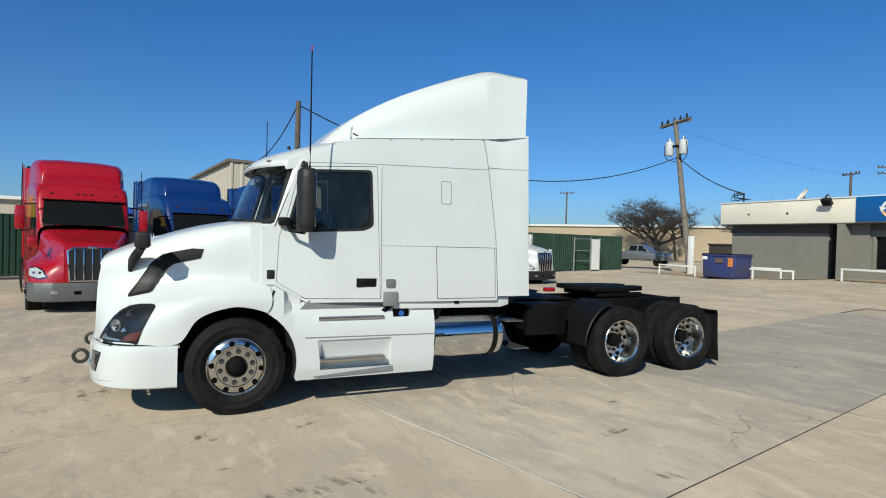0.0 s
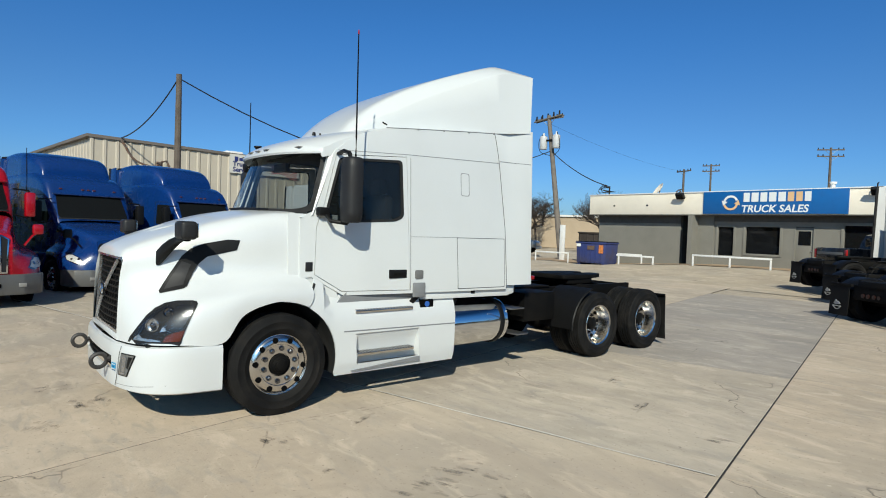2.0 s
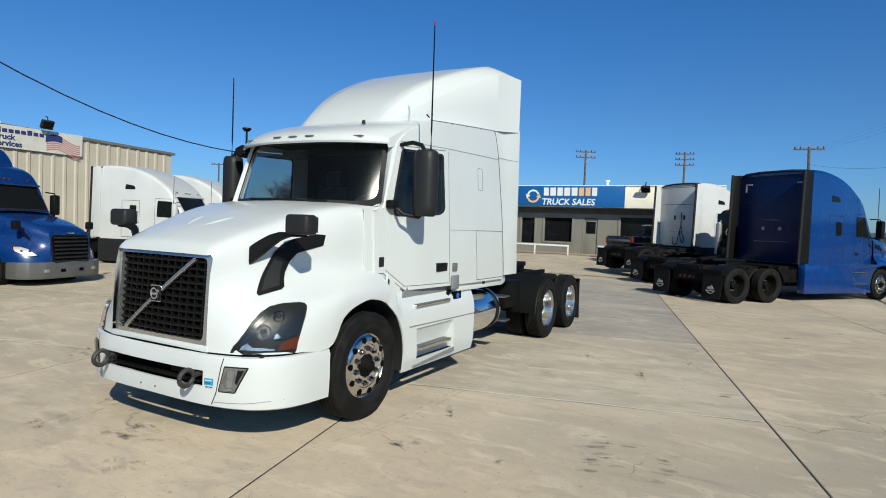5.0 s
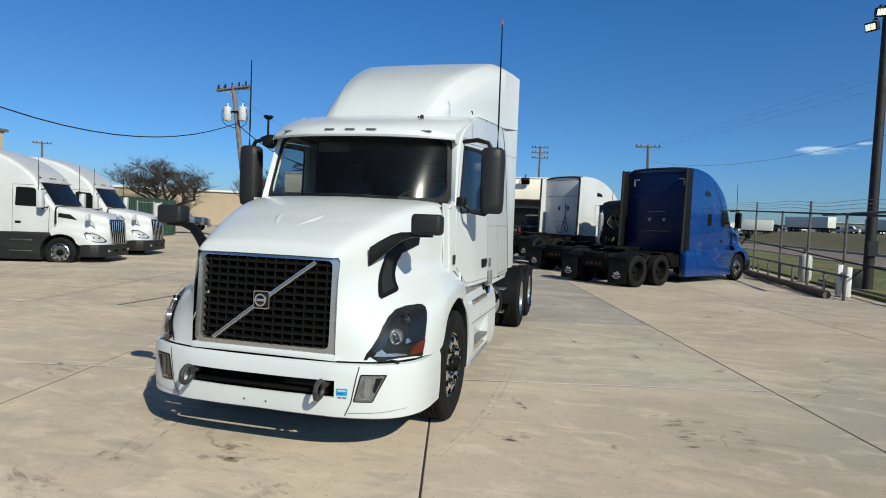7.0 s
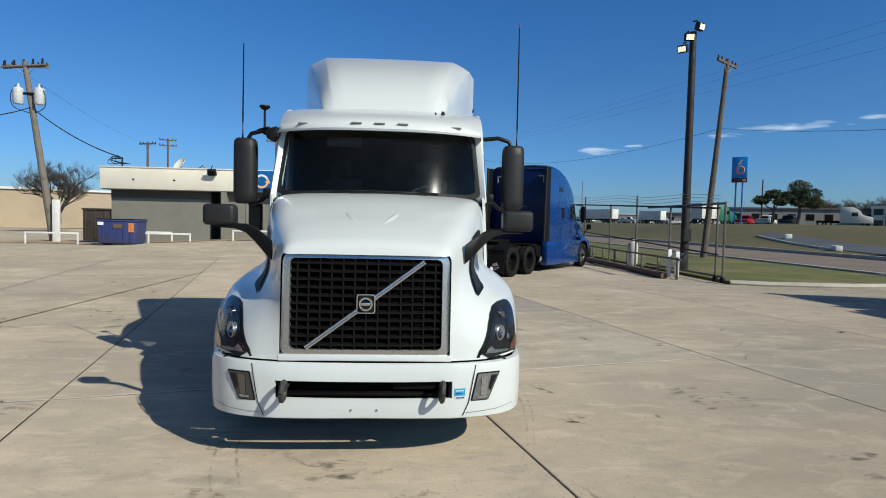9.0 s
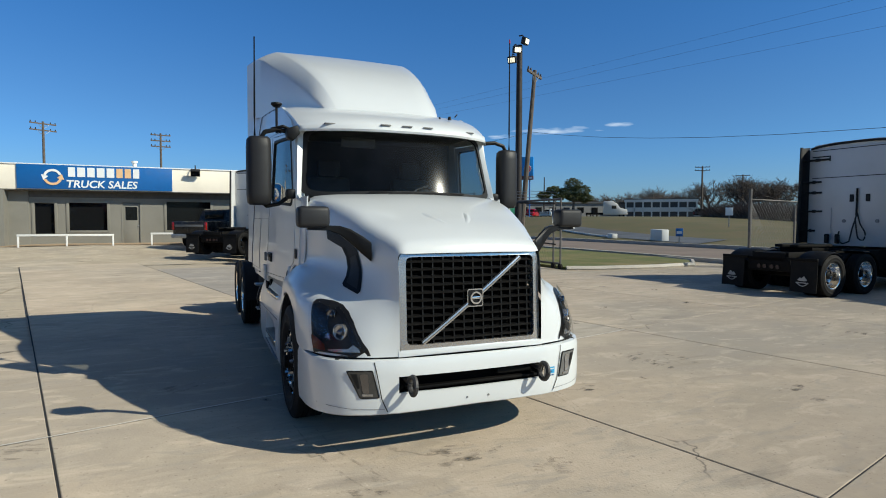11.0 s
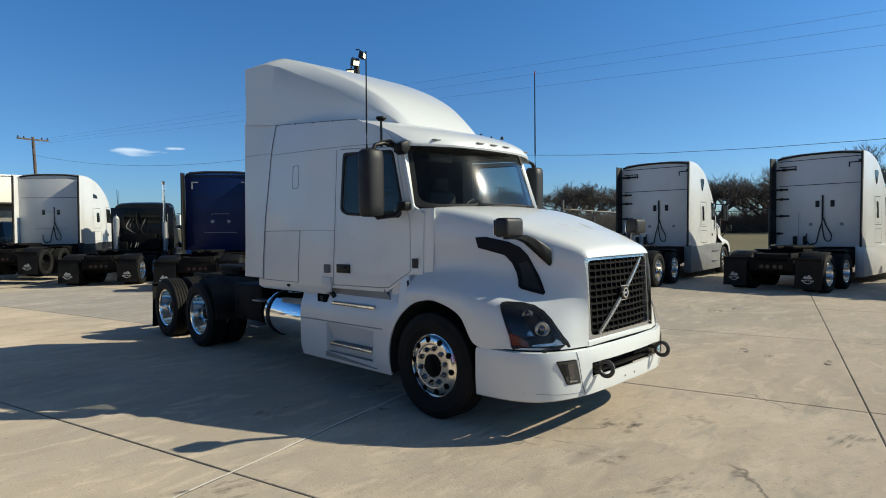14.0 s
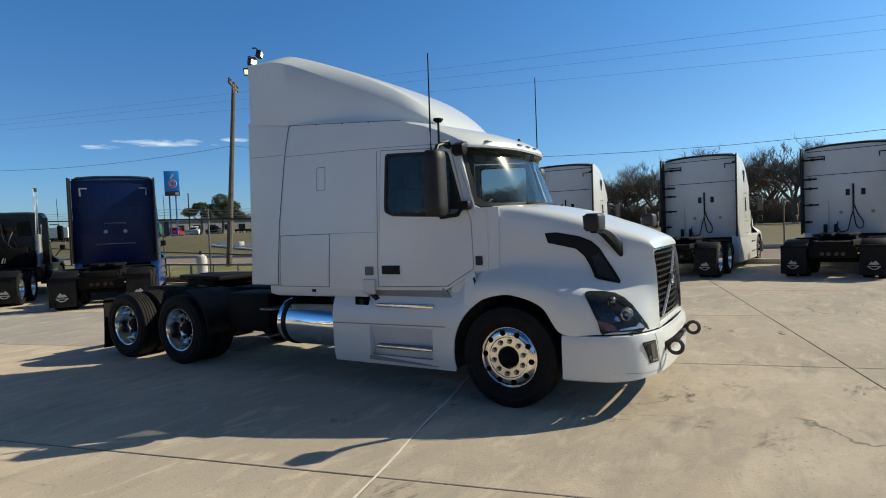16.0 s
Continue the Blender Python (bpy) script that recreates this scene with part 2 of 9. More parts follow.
# ---------------------------------------------------------------- materials
def mat(name, col, rough=0.6, metal=0.0, vary=0.12, scale=4.0, fine=60.0, bump=0.0, coat=0.0, spec=0.5, col2=None, mask=(0.45, 0.7), rough2=None, each=0.0, world=False):
    """A surface with broad stains, fine grain and a little relief. each: how far pieces of it differ in tone."""
    m = bpy.data.materials.new(name)
    m.use_nodes = True
    nt = m.node_tree
    N, Lk = nt.nodes, nt.links
    b = N["Principled BSDF"]
    b.inputs["Metallic"].default_value = metal
    b.inputs["Specular IOR Level"].default_value = spec
    b.inputs["Coat Weight"].default_value = coat
    b.inputs["Coat Roughness"].default_value = 0.04
    tc = N.new("ShaderNodeTexCoord")
    n1, n2 = N.new("ShaderNodeTexNoise"), N.new("ShaderNodeTexNoise")
    n1.inputs["Scale"].default_value, n1.inputs["Detail"].default_value = scale, 5
    n2.inputs["Scale"].default_value, n2.inputs["Detail"].default_value = fine, 3
    place = N.new("ShaderNodeNewGeometry").outputs["Position"] if world else tc.outputs["Object"]
    Lk.new(place, n1.inputs["Vector"])
    Lk.new(place, n2.inputs["Vector"])
    ramp = N.new("ShaderNodeMapRange")
    ramp.inputs["From Min"].default_value, ramp.inputs["From Max"].default_value = mask
    Lk.new(n1.outputs["Fac"], ramp.inputs["Value"])
    mix = N.new("ShaderNodeMix")
    mix.data_type = "RGBA"
    c2 = col2 or tuple(c * (1 - vary) for c in col)
    mix.inputs["A"].default_value, mix.inputs["B"].default_value = (*col, 1), (*c2, 1)
    Lk.new(ramp.outputs["Result"], mix.inputs["Factor"])
    hsv = N.new("ShaderNodeHueSaturation")
    Lk.new(mix.outputs["Result"], hsv.inputs["Color"])
    val = N.new("ShaderNodeMath")
    val.operation = "MULTIPLY_ADD"
    val.inputs[1].default_value, val.inputs[2].default_value = vary * 1.2, 1 - vary * 0.6
    Lk.new(n2.outputs["Fac"], val.inputs[0])
    last = val.outputs[0]
    if each:
        oi = N.new("ShaderNodeObjectInfo")
        ad = N.new("ShaderNodeMath")
        ad.operation = "MULTIPLY_ADD"
        ad.inputs[1].default_value, ad.inputs[2].default_value = each, -each / 2
        Lk.new(oi.outputs["Random"], ad.inputs[0])
        su = N.new("ShaderNodeMath")
        Lk.new(ad.outputs[0], su.inputs[0])
        Lk.new(last, su.inputs[1])
        last = su.outputs[0]
    Lk.new(last, hsv.inputs["Value"])
    Lk.new(hsv.outputs["Color"], b.inputs["Base Color"])
    rr = N.new("ShaderNodeMapRange")
    rr.inputs["To Min"].default_value, rr.inputs["To Max"].default_value = rough, min(1.0, rough2 if rough2 is not None else rough * 1.25 + 0.02)
    Lk.new(ramp.outputs["Result"], rr.inputs["Value"])
    Lk.new(rr.outputs["Result"], b.inputs["Roughness"])
    if bump:
        bp = N.new("ShaderNodeBump")
        bp.inputs["Strength"].default_value, bp.inputs["Distance"].default_value = bump, 0.01
        Lk.new(n2.outputs["Fac"], bp.inputs["Height"])
        Lk.new(bp.outputs[0], b.inputs["Normal"])
    return m


def glass(name, tint, rough=0.02, see=0.6, ior=1.5, haze=0.0):
    """A thin pane: partly clear, partly tinted, with a clean reflection."""
    m = bpy.data.materials.new(name)
    m.use_nodes = True
    N, Lk = m.node_tree.nodes, m.node_tree.links
    b = N["Principled BSDF"]
    b.inputs["Base Color"].default_value = (*tint, 1)
    b.inputs["Roughness"].default_value = rough
    b.inputs["Specular IOR Level"].default_value = 0.0
    tr = N.new("ShaderNodeBsdfTransparent")
    tr.inputs[0].default_value = (*[0.3 + 0.7 * c for c in tint], 1)
    gl = N.new("ShaderNodeBsdfGlossy")
    gl.inputs["Roughness"].default_value = rough
    lw = N.new("ShaderNodeLayerWeight")
    lw.inputs[0].default_value = 0.5
    pw, fr = N.new("ShaderNodeMath"), N.new("ShaderNodeMath")
    pw.operation, fr.operation = "POWER", "MULTIPLY_ADD"
    pw.inputs[1].default_value = 4.5
    f0 = ((ior - 1) / (ior + 1)) ** 2
    fr.inputs[1].default_value, fr.inputs[2].default_value = 1 - f0, f0
    Lk.new(lw.outputs["Facing"], pw.inputs[0])
    Lk.new(pw.outputs[0], fr.inputs[0])
    m1, m2 = N.new("ShaderNodeMixShader"), N.new("ShaderNodeMixShader")
    m1.inputs[0].default_value = see
    Lk.new(b.outputs[0], m1.inputs[1])
    Lk.new(tr.outputs[0], m1.inputs[2])
    Lk.new(fr.outputs[0], m2.inputs[0])
    Lk.new(m1.outputs[0], m2.inputs[1])
    shine = gl.outputs[0]
    if haze:
        g2, m3 = N.new("ShaderNodeBsdfGlossy"), N.new("ShaderNodeMixShader")
        g2.inputs["Roughness"].default_value = 0.15
        m3.inputs[0].default_value = haze
        Lk.new(gl.outputs[0], m3.inputs[1])
        Lk.new(g2.outputs[0], m3.inputs[2])
        shine = m3.outputs[0]
    Lk.new(shine, m2.inputs[2])
    Lk.new(m2.outputs[0], N["Material Output"].inputs[0])
    return m


def glow(name, col, power):
    m = bpy.data.materials.new(name)
    m.use_nodes = True
    b = m.node_tree.nodes["Principled BSDF"]
    b.inputs["Base Color"].default_value = (*col, 1)
    b.inputs["Emission Color"].default_value = (*col, 1)
    b.inputs["Emission Strength"].default_value = power
    return m


WHITE = mat("white_paint", (0.655, 0.673, 0.664), 0.30, vary=0.03, scale=1.5, coat=0.5, spec=0.5)
WHITE2 = mat("weathered_white_paint", (0.59, 0.59, 0.58), 0.35, vary=0.08, scale=1.2, coat=0.2)
RED = mat("red_paint", (0.38, 0.004, 0.012), 0.25, vary=0.08, coat=0.7)
BLUE = mat("deep_blue_paint", (0.003, 0.031, 0.155), 0.25, vary=0.08, coat=0.7)
# body blue darkened: the recessed rear wall's shade is put into its colour
NAVY = mat("shaded_rear_navy", (0.001, 0.010, 0.062), 0.4, vary=0.15, coat=0.08, spec=0.3)
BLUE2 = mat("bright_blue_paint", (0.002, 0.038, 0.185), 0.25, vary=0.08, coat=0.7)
BLACKP = mat("black_paint", (0.006, 0.006, 0.0065), 0.35, vary=0.1, coat=0.15, spec=0.3)
PLASTIC = mat("black_plastic", (0.007, 0.007, 0.0072), 0.45, vary=0.25, fine=150, bump=0.15, spec=0.22)
DGREY = mat("dark_grey_plastic", (0.018, 0.018, 0.019), 0.5, vary=0.2, fine=120, bump=0.1, spec=0.35)
GREYP = mat("grey_plastic", (0.16, 0.16, 0.155), 0.55, vary=0.15, fine=120, bump=0.1)
RUBBER = mat("tyre_rubber", (0.0065, 0.0065, 0.0065), 0.7, vary=0.35, scale=6, fine=80, bump=0.2, col2=(0.017, 0.0155, 0.014), spec=0.2)
FRAME = mat("greasy_black_frame", (0.004, 0.004, 0.004), 0.6, vary=0.4, scale=5, fine=60, bump=0.3, col2=(0.009, 0.008, 0.007), spec=0.12)
SEAM = mat("seam_rubber", (0.01, 0.01, 0.01), 0.7, vary=0.2)
GREYGAP = mat("grey_sill", (0.22, 0.225, 0.23), 0.5, vary=0.1)
CHROME = mat("chrome", (0.86, 0.87, 0.88), 0.07, 1.0, vary=0.05, rough2=0.14)
ALU = mat("polished_aluminium", (0.80, 0.77, 0.72), 0.14, 1.0, vary=0.12, scale=9, rough2=0.26)
ALUD = mat("tread_aluminium", (0.30, 0.30, 0.30), 0.35, 0.9, vary=0.25, fine=90, bump=0.3)
STEEL = mat("galvanised_steel", (0.42, 0.43, 0.43), 0.45, 0.7, vary=0.2, scale=8, bump=0.1)
RUST = mat("rusty_steel", (0.14, 0.10, 0.08), 0.8, 0.2, vary=0.4, scale=6, bump=0.3, col2=(0.18, 0.075, 0.04))
DARKHOLE = mat("dark_opening", (0.002, 0.002, 0.002), 0.9, vary=0.2, spec=0.1)
INTERIOR = mat("dark_cab_trim", (0.007, 0.007, 0.0075), 0.7, vary=0.2)
INTERIOR2 = mat("grey_cab_trim", (0.035, 0.034, 0.033), 0.8, vary=0.2)
WINDOW = glass("tinted_side_glass", (0.010, 0.011, 0.011), see=0.06, ior=1.3)
SCREEN = glass("windscreen_glass", (0.78, 0.84, 0.82), see=0.997, rough=0.03, haze=0.22)
CABGLASS = glass("cab_side_glass", (0.16, 0.19, 0.19), see=0.96)
SMOKECHROME = mat("smoked_chrome", (0.22, 0.22, 0.23), 0.10, 1.0, vary=0.1)
PANE = glass("window_pane", (0.012, 0.013, 0.014), see=0.3, ior=1.25)
LENS = glass("clear_lens", (0.95, 0.96, 0.97), see=0.995, ior=1.22)
SMOKE = mat("lamp_housing", (0.008, 0.0085, 0.009), 0.3, vary=0.2, spec=0.3)
AMBER = mat("amber_lens", (0.11, 0.022, 0.008), 0.15, vary=0.1, coat=0.5)
REDLENS = mat("red_lens", (0.35, 0.01, 0.01), 0.2, vary=0.1, coat=0.5)
CLEAR = mat("marker_lens", (0.30, 0.29, 0.27), 0.25, vary=0.1, coat=0.5)

# ---------------------------------------------------------------- ground
def concrete(name, base=(0.490, 0.400, 0.302), each=0.0, cast=None):
    """Worn yard concrete: broad stains, cloudy trowel marks, rubbed tyre streaks, speckle and fine grain."""
    dark = tuple(c * 0.80 for c in base)
    m = mat(name, base, 0.8, vary=0.16, scale=0.35, fine=9.0, world=True, mask=(0.40, 0.70), col2=dark, each=each, rough2=0.92, spec=0.3)
    N, Lk = m.node_tree.nodes, m.node_tree.links
    b = N["Principled BSDF"]
    src = b.inputs["Base Color"].links[0].from_socket
    pos = N.new("ShaderNodeNewGeometry").outputs["Position"]

    def field(scale, rot, stretch, lo, hi, amount, detail=4, warp=0.0):
        mp = N.new("ShaderNodeMapping")
        mp.inputs["Rotation"].default_value = (0, 0, rot)
        mp.inputs["Scale"].default_value = (*stretch, 1)
        Lk.new(pos, mp.inputs["Vector"])
        nz = N.new("ShaderNodeTexNoise")
        nz.inputs["Scale"].default_value, nz.inputs["Detail"].default_value = scale, detail
        nz.inputs["Roughness"].default_value, nz.inputs["Distortion"].default_value = 0.62, warp
        Lk.new(mp.outputs[0], nz.inputs["Vector"])
        r = N.new("ShaderNodeMapRange")
        r.inputs["From Min"].default_value, r.inputs["From Max"].default_value, r.inputs["To Max"].default_value = lo, hi, amount
        Lk.new(nz.outputs["Fac"], r.inputs["Value"])
        return r.outputs["Result"]

    def crack(scale, width, amount):
        nz = N.new("ShaderNodeTexNoise")
        nz.inputs["Scale"].default_value, nz.inputs["Detail"].default_value = 1.4, 4
        Lk.new(pos, nz.inputs["Vector"])
        ad = N.new("ShaderNodeVectorMath")
        ad.operation = "MULTIPLY_ADD"
        ad.inputs[1].default_value = (1.2, 1.2, 0)
        Lk.new(nz.outputs["Color"], ad.inputs[0])
        Lk.new(pos, ad.inputs[2])
        vo = N.new("ShaderNodeTexVoronoi")
        vo.feature = "DISTANCE_TO_EDGE"
        vo.inputs["Scale"].default_value = scale
        Lk.new(ad.outputs[0], vo.inputs["Vector"])
        r = N.new("ShaderNodeMapRange")
        r.inputs["From Min"].default_value, r.inputs["From Max"].default_value = 0.0, width
        r.inputs["To Min"].default_value, r.inputs["To Max"].default_value = amount, 0.0
        Lk.new(vo.outputs["Distance"], r.inputs["Value"])
        return r.outputs["Result"]

    def layer(src, fac, col, also=None):
        if also is not None:
            mu = N.new("ShaderNodeMath")
            mu.operation = "MULTIPLY"
            Lk.new(fac, mu.inputs[0])
            Lk.new(also, mu.inputs[1])
            fac = mu.outputs[0]
        x = N.new("ShaderNodeMix")
        x.data_type = "RGBA"
        Lk.new(fac, x.inputs["Factor"])
        Lk.new(src, x.inputs["A"])
        x.inputs["B"].default_value = (*col, 1)
        return x.outputs["Result"]
    src = layer(src, field(0.16, 0.9, (1, 1), 0.46, 0.64, 0.8, 3), (0.330, 0.293, 0.244))
    src = layer(src, field(0.55, 0.3, (1.0, 0.7), 0.52, 0.70, 0.75, 5, 0.6), (0.585, 0.492, 0.372))
    src = layer(src, field(1.6, 0.2, (1.0, 0.55), 0.50, 0.68, 0.65, 6, 1.2), (0.355, 0.300, 0.228))
    src = layer(src, field(2.7, 0.4, (1.3, 0.6), 0.53, 0.66, 0.55, 6, 0.8), (0.610, 0.505, 0.390))
    src = layer(src, field(4.2, 0.1, (1.5, 0.5), 0.54, 0.68, 0.55, 6, 1.0), (0.335, 0.298, 0.252))
    src = layer(src, field(0.8, 0.2, (1.3, 0.45), 0.53, 0.74, 0.45, 4, 0.7), (0.300, 0.255, 0.205))
    src = layer(src, field(1.0, 0.2, (1.6, 0.40), 0.54, 0.74, 0.35, 5, 0.8), (0.31, 0.26, 0.205))
    src = layer(src, field(0.8, 0.25, (1.4, 0.45), 0.54, 0.75, 0.32, 5, 0.8), (0.58, 0.485, 0.375))
    patch = field(0.45, 0.0, (1, 1), 0.50, 0.58, 1.0, 2)
    src = layer(src, field(2.2, 0.2, (1.6, 0.40), 0.58, 0.74, 0.45, 4, 0.6), (0.180, 0.159, 0.134), patch)
    src = layer(src, field(3.4, 0.6, (1.8, 0.35), 0.62, 0.76, 0.45, 4, 0.6), (0.162, 0.146, 0.125), patch)
    src = layer(src, field(26.0, 0.0, (1, 1), 0.64, 0.72, 0.55, 2), (0.180, 0.146, 0.117))
    src = layer(src, field(5.0, 0.0, (1, 1), 0.73, 0.77, 0.9, 3), (0.054, 0.048, 0.041))
    src = layer(src, field(11.0, 0.5, (1, 1), 0.68, 0.74, 0.6, 3), (0.640, 0.556, 0.446))
    src = layer(src, crack(0.42, 0.006, 0.8), (0.10, 0.088, 0.072), field(0.5, 0.0, (1, 1), 0.55, 0.62, 1.0, 2))
    if cast:
        x = N.new("ShaderNodeMix")
        x.data_type, x.blend_type = "RGBA", "MULTIPLY"
        x.inputs["Factor"].default_value = 1.0
        x.inputs["B"].default_value = (*cast, 1)
        Lk.new(src, x.inputs["A"])
        src = x.outputs["Result"]
    Lk.new(src, b.inputs["Base Color"])
    b.inputs["Diffuse Roughness"].default_value = 0.3
    nz = N.new("ShaderNodeTexNoise")
    nz.inputs["Scale"].default_value, nz.inputs["Detail"].default_value = 45.0, 6
    Lk.new(pos, nz.inputs["Vector"])
    bp = N.new("ShaderNodeBump")
    bp.inputs["Strength"].default_value, bp.inputs["Distance"].default_value = 0.45, 0.006
    Lk.new(nz.outputs["Fac"], bp.inputs["Height"])
    Lk.new(bp.outputs[0], b.inputs["Normal"])
    return m


CONC = concrete("yard_concrete", each=0.10)
CONCG = concrete("grey_yard_concrete", (0.42, 0.355, 0.28), 0.04, (0.80, 0.84, 0.92))
CONCM = concrete("pale_grey_yard_concrete", (0.470, 0.392, 0.302), 0.04, (0.93, 0.955, 0.99))
CONC2 = concrete("old_concrete", (0.430, 0.360, 0.268))
DIRT = mat("sandy_dirt", (0.42, 0.30, 0.19), 0.95, vary=0.25, scale=0.8, fine=12, world=True, bump=0.3)
ASPHALT = mat("worn_asphalt", (0.205, 0.158, 0.125), 0.85, vary=0.2, scale=0.3, fine=20, world=True, bump=0.2)
GRASSY = mat("dry_lawn", (0.092, 0.084, 0.032), 0.95, vary=0.4, scale=0.25, fine=6, world=True, bump=0.5, col2=(0.118, 0.094, 0.042), mask=(0.42, 0.62))
GREEN = mat("mown_lawn", (0.105, 0.118, 0.028), 0.95, vary=0.4, scale=0.5, fine=8, world=True, bump=0.5, col2=(0.20, 0.16, 0.065), mask=(0.45, 0.65))
KERB = mat("kerb_concrete", (0.42, 0.39, 0.34), 0.85, vary=0.2, scale=1.0, fine=15, world=True)
JOINT = mat("joint_sealer", (0.03, 0.028, 0.026), 0.8, vary=0.3, scale=1.5, fine=20, world=True)
JOINTW = mat("pale_joint_filler", (0.64, 0.60, 0.53), 0.85, vary=0.2, scale=1.5, fine=20, world=True)

bm = bmesh.new()
loft(bm, [[(x, y, -0.27 if y < -20 else -0.03) for x in (-2500, -60, -14, 60, 2500)] for y in (-2500, -60, -35, -8, 12, 60, 2500)])
bmesh.ops.recalc_face_normals(bm, faces=bm.faces[:])
tagged(part("ground", bm, CONC2), "stained pale concrete yard", "ground", kind="structure")


def rise(x, y):
    """The yard falls a little towards the tractors' row and climbs to the office."""
    def st(a):
        a = min(1.0, max(0.0, a))
        return a * a * (3 - 2 * a)
    return 0.46 * st((-20.5 - x) / 10.5) * st((y + 19.0) / 11.0) - 0.25 * st((-6.6 - y) / 6.0) * st((x + 26) / 10.0)


bm = bmesh.new()
loft(bm, [[(x, y, -0.012 + rise(x, y)) for x in np.linspace(-20.2, 40, 30)] for y in np.linspace(-60, -6.2, 40)])
bmesh.ops.recalc_face_normals(bm, faces=bm.faces[:])
tagged(part("pavement", bm, CONC2), "stained concrete falling towards the parked row", "pavement", kind="structure")


bm = bmesh.new()
loft(bm, [[(x, y, -0.012 + rise(x, y)) for x in np.linspace(-34, -20.2, 18)] for y in np.linspace(-40, 9.0, 26)])
bmesh.ops.recalc_face_normals(bm, faces=bm.faces[:])
tagged(part("pavement", bm, CONC2), "concrete apron rising to the office", "pavement", kind="structure")
bm = bmesh.new()
loft(bm, [[(x + 0.35 * math.sin(y * 1.3) * (x > -30), y, 0.012 + rise(x, y)) for x in (-34, -32, -30.8, -29.6)] for y in np.linspace(-24, 6.0, 40)])
bmesh.ops.recalc_face_normals(bm, faces=bm.faces[:])
tagged(part("dirt_strip", bm, DIRT), "strip of sandy dirt along the office", "dirt", kind="structure")


def strip(name, x0, x1, y0, y1, z, m, label, cat):
    bm = bmesh.new()
    loft(bm, [[(x, y, z) for x in np.linspace(x0, x1, 12)] for y in (y0, y1)])
    bmesh.ops.recalc_face_normals(bm, faces=bm.faces[:])
    return tagged(part(name, bm, m), label, cat, kind="structure")


strip("road", -900, 900, 18.9, 28.9, 0.03, ASPHALT, "grey two-lane asphalt road", "road")
for nm, y in (("kerb_near", 18.7), ("kerb_far", 28.9)):
    for a, b in ((-900, -12.5), (-6.0 if nm == "kerb_near" else -12.5, 900)):
        bm = bmesh.new()
        box(bm, a, b, y, y + 0.22, -0.05, 0.16 if nm == "kerb_near" else 0.27, 0.02)
        tagged(part("kerb", bm, KERB), "low concrete kerb beside the road", "kerb", kind="structure")


def eased(a):
    a = min(1.0, max(0.0, a))
    return a * a * (3 - 2 * a)


def bank(x, y):
    """The field across the road climbs away from it, more so towards the motel."""
    top = 0.95 + 1.55 * eased((-x - 25) / 40)
    return 0.12 + (top - 0.12) * eased((y - 30.5) / 22) + 0.15 * noise.noise((x * 0.02, y * 0.05, 0)) * eased((y - 29.1) / 6)


bm = bmesh.new()
ys = np.concatenate((np.linspace(29.1, 60, 32), np.linspace(66, 400, 24)))
loft(bm, [[(x, y, bank(x, y)) for x in np.linspace(-600, 600, 121)] for y in ys])
bmesh.ops.recalc_face_normals(bm, faces=bm.faces[:])
tagged(part("grass_field", bm, GRASSY), "dry grass field across the road", "grass", kind="structure")
bm = bmesh.new()
edge = [(-12.2, 11.6), (-12.0, 14.2), (-12.4, 16.6), (-14.0, 18.2), (-16.5, 18.72)]
prism(bm, [(-600, 10.6), (-12.6, 10.6)] + edge + [(-600, 18.72)], -0.02, 0.07, "xy")
tagged(part("verge", bm, GREEN), "green and straw-coloured grass verge", "grass", kind="structure")
bm = bmesh.new()
tube(bm, [(x + 0.06, y, 0.02) for x, y in [(-12.6, 10.6)] + edge], 0.11, 6)
tagged(part("kerb", bm, KERB), "rounded concrete kerb round the verge", "kerb", kind="structure")

# yard slabs, 4.24 m by 3.88 m, laid at an angle to the tractor and a little out of square
SKEW = -0.025
SLAB = Matrix.Rotation(math.atan(0.235), 4, "Z")


def slab_mesh():
    bm = bmesh.new()
    a, b = 4.235 - 0.012, 3.88 - 0.017
    rows = []
    g = 0.012
    for z, d in ((-0.03, 0.0), (-0.004, 0.0), (0.0, 0.006)):
        rows.append([bm.verts.new((x + SKEW * y, y, z)) for x, y in ((d, d), (a - d, d), (a - d, b - d), (d, b - d))])
    for r, q in zip(rows, rows[1:]):
        for k in range(4):
            bm.faces.new((r[k], r[(k + 1) % 4], q[(k + 1) % 4], q[k]))
    bm.faces.new(rows[-1])
    return to_mesh("slab", bm, CONC, 0.3)


yard = tagged(new("yard_paving"), "large pale concrete slabs with dark joints", "pavement", kind="structure")
slab = slab_mesh()
slabs = []
for i in range(-6, 6):
    for j in range(-8, 6):
        v = 0.96 + 3.88 * j
        p = SLAB @ Vector((3.29 + 4.235 * i + SKEW * v, v, 0))
        c = SLAB @ Vector((3.29 + 4.235 * (i + 0.5), v + 1.94, 0))
        if c.x > -19.5 and not (c.x < -10 and c.y > 8.2) and c.y < 17 and c.y > -6.2:
            slabs.append((p, (2 if i <= -3 else 1 if i == -2 else 0) if j == 0 else 0))

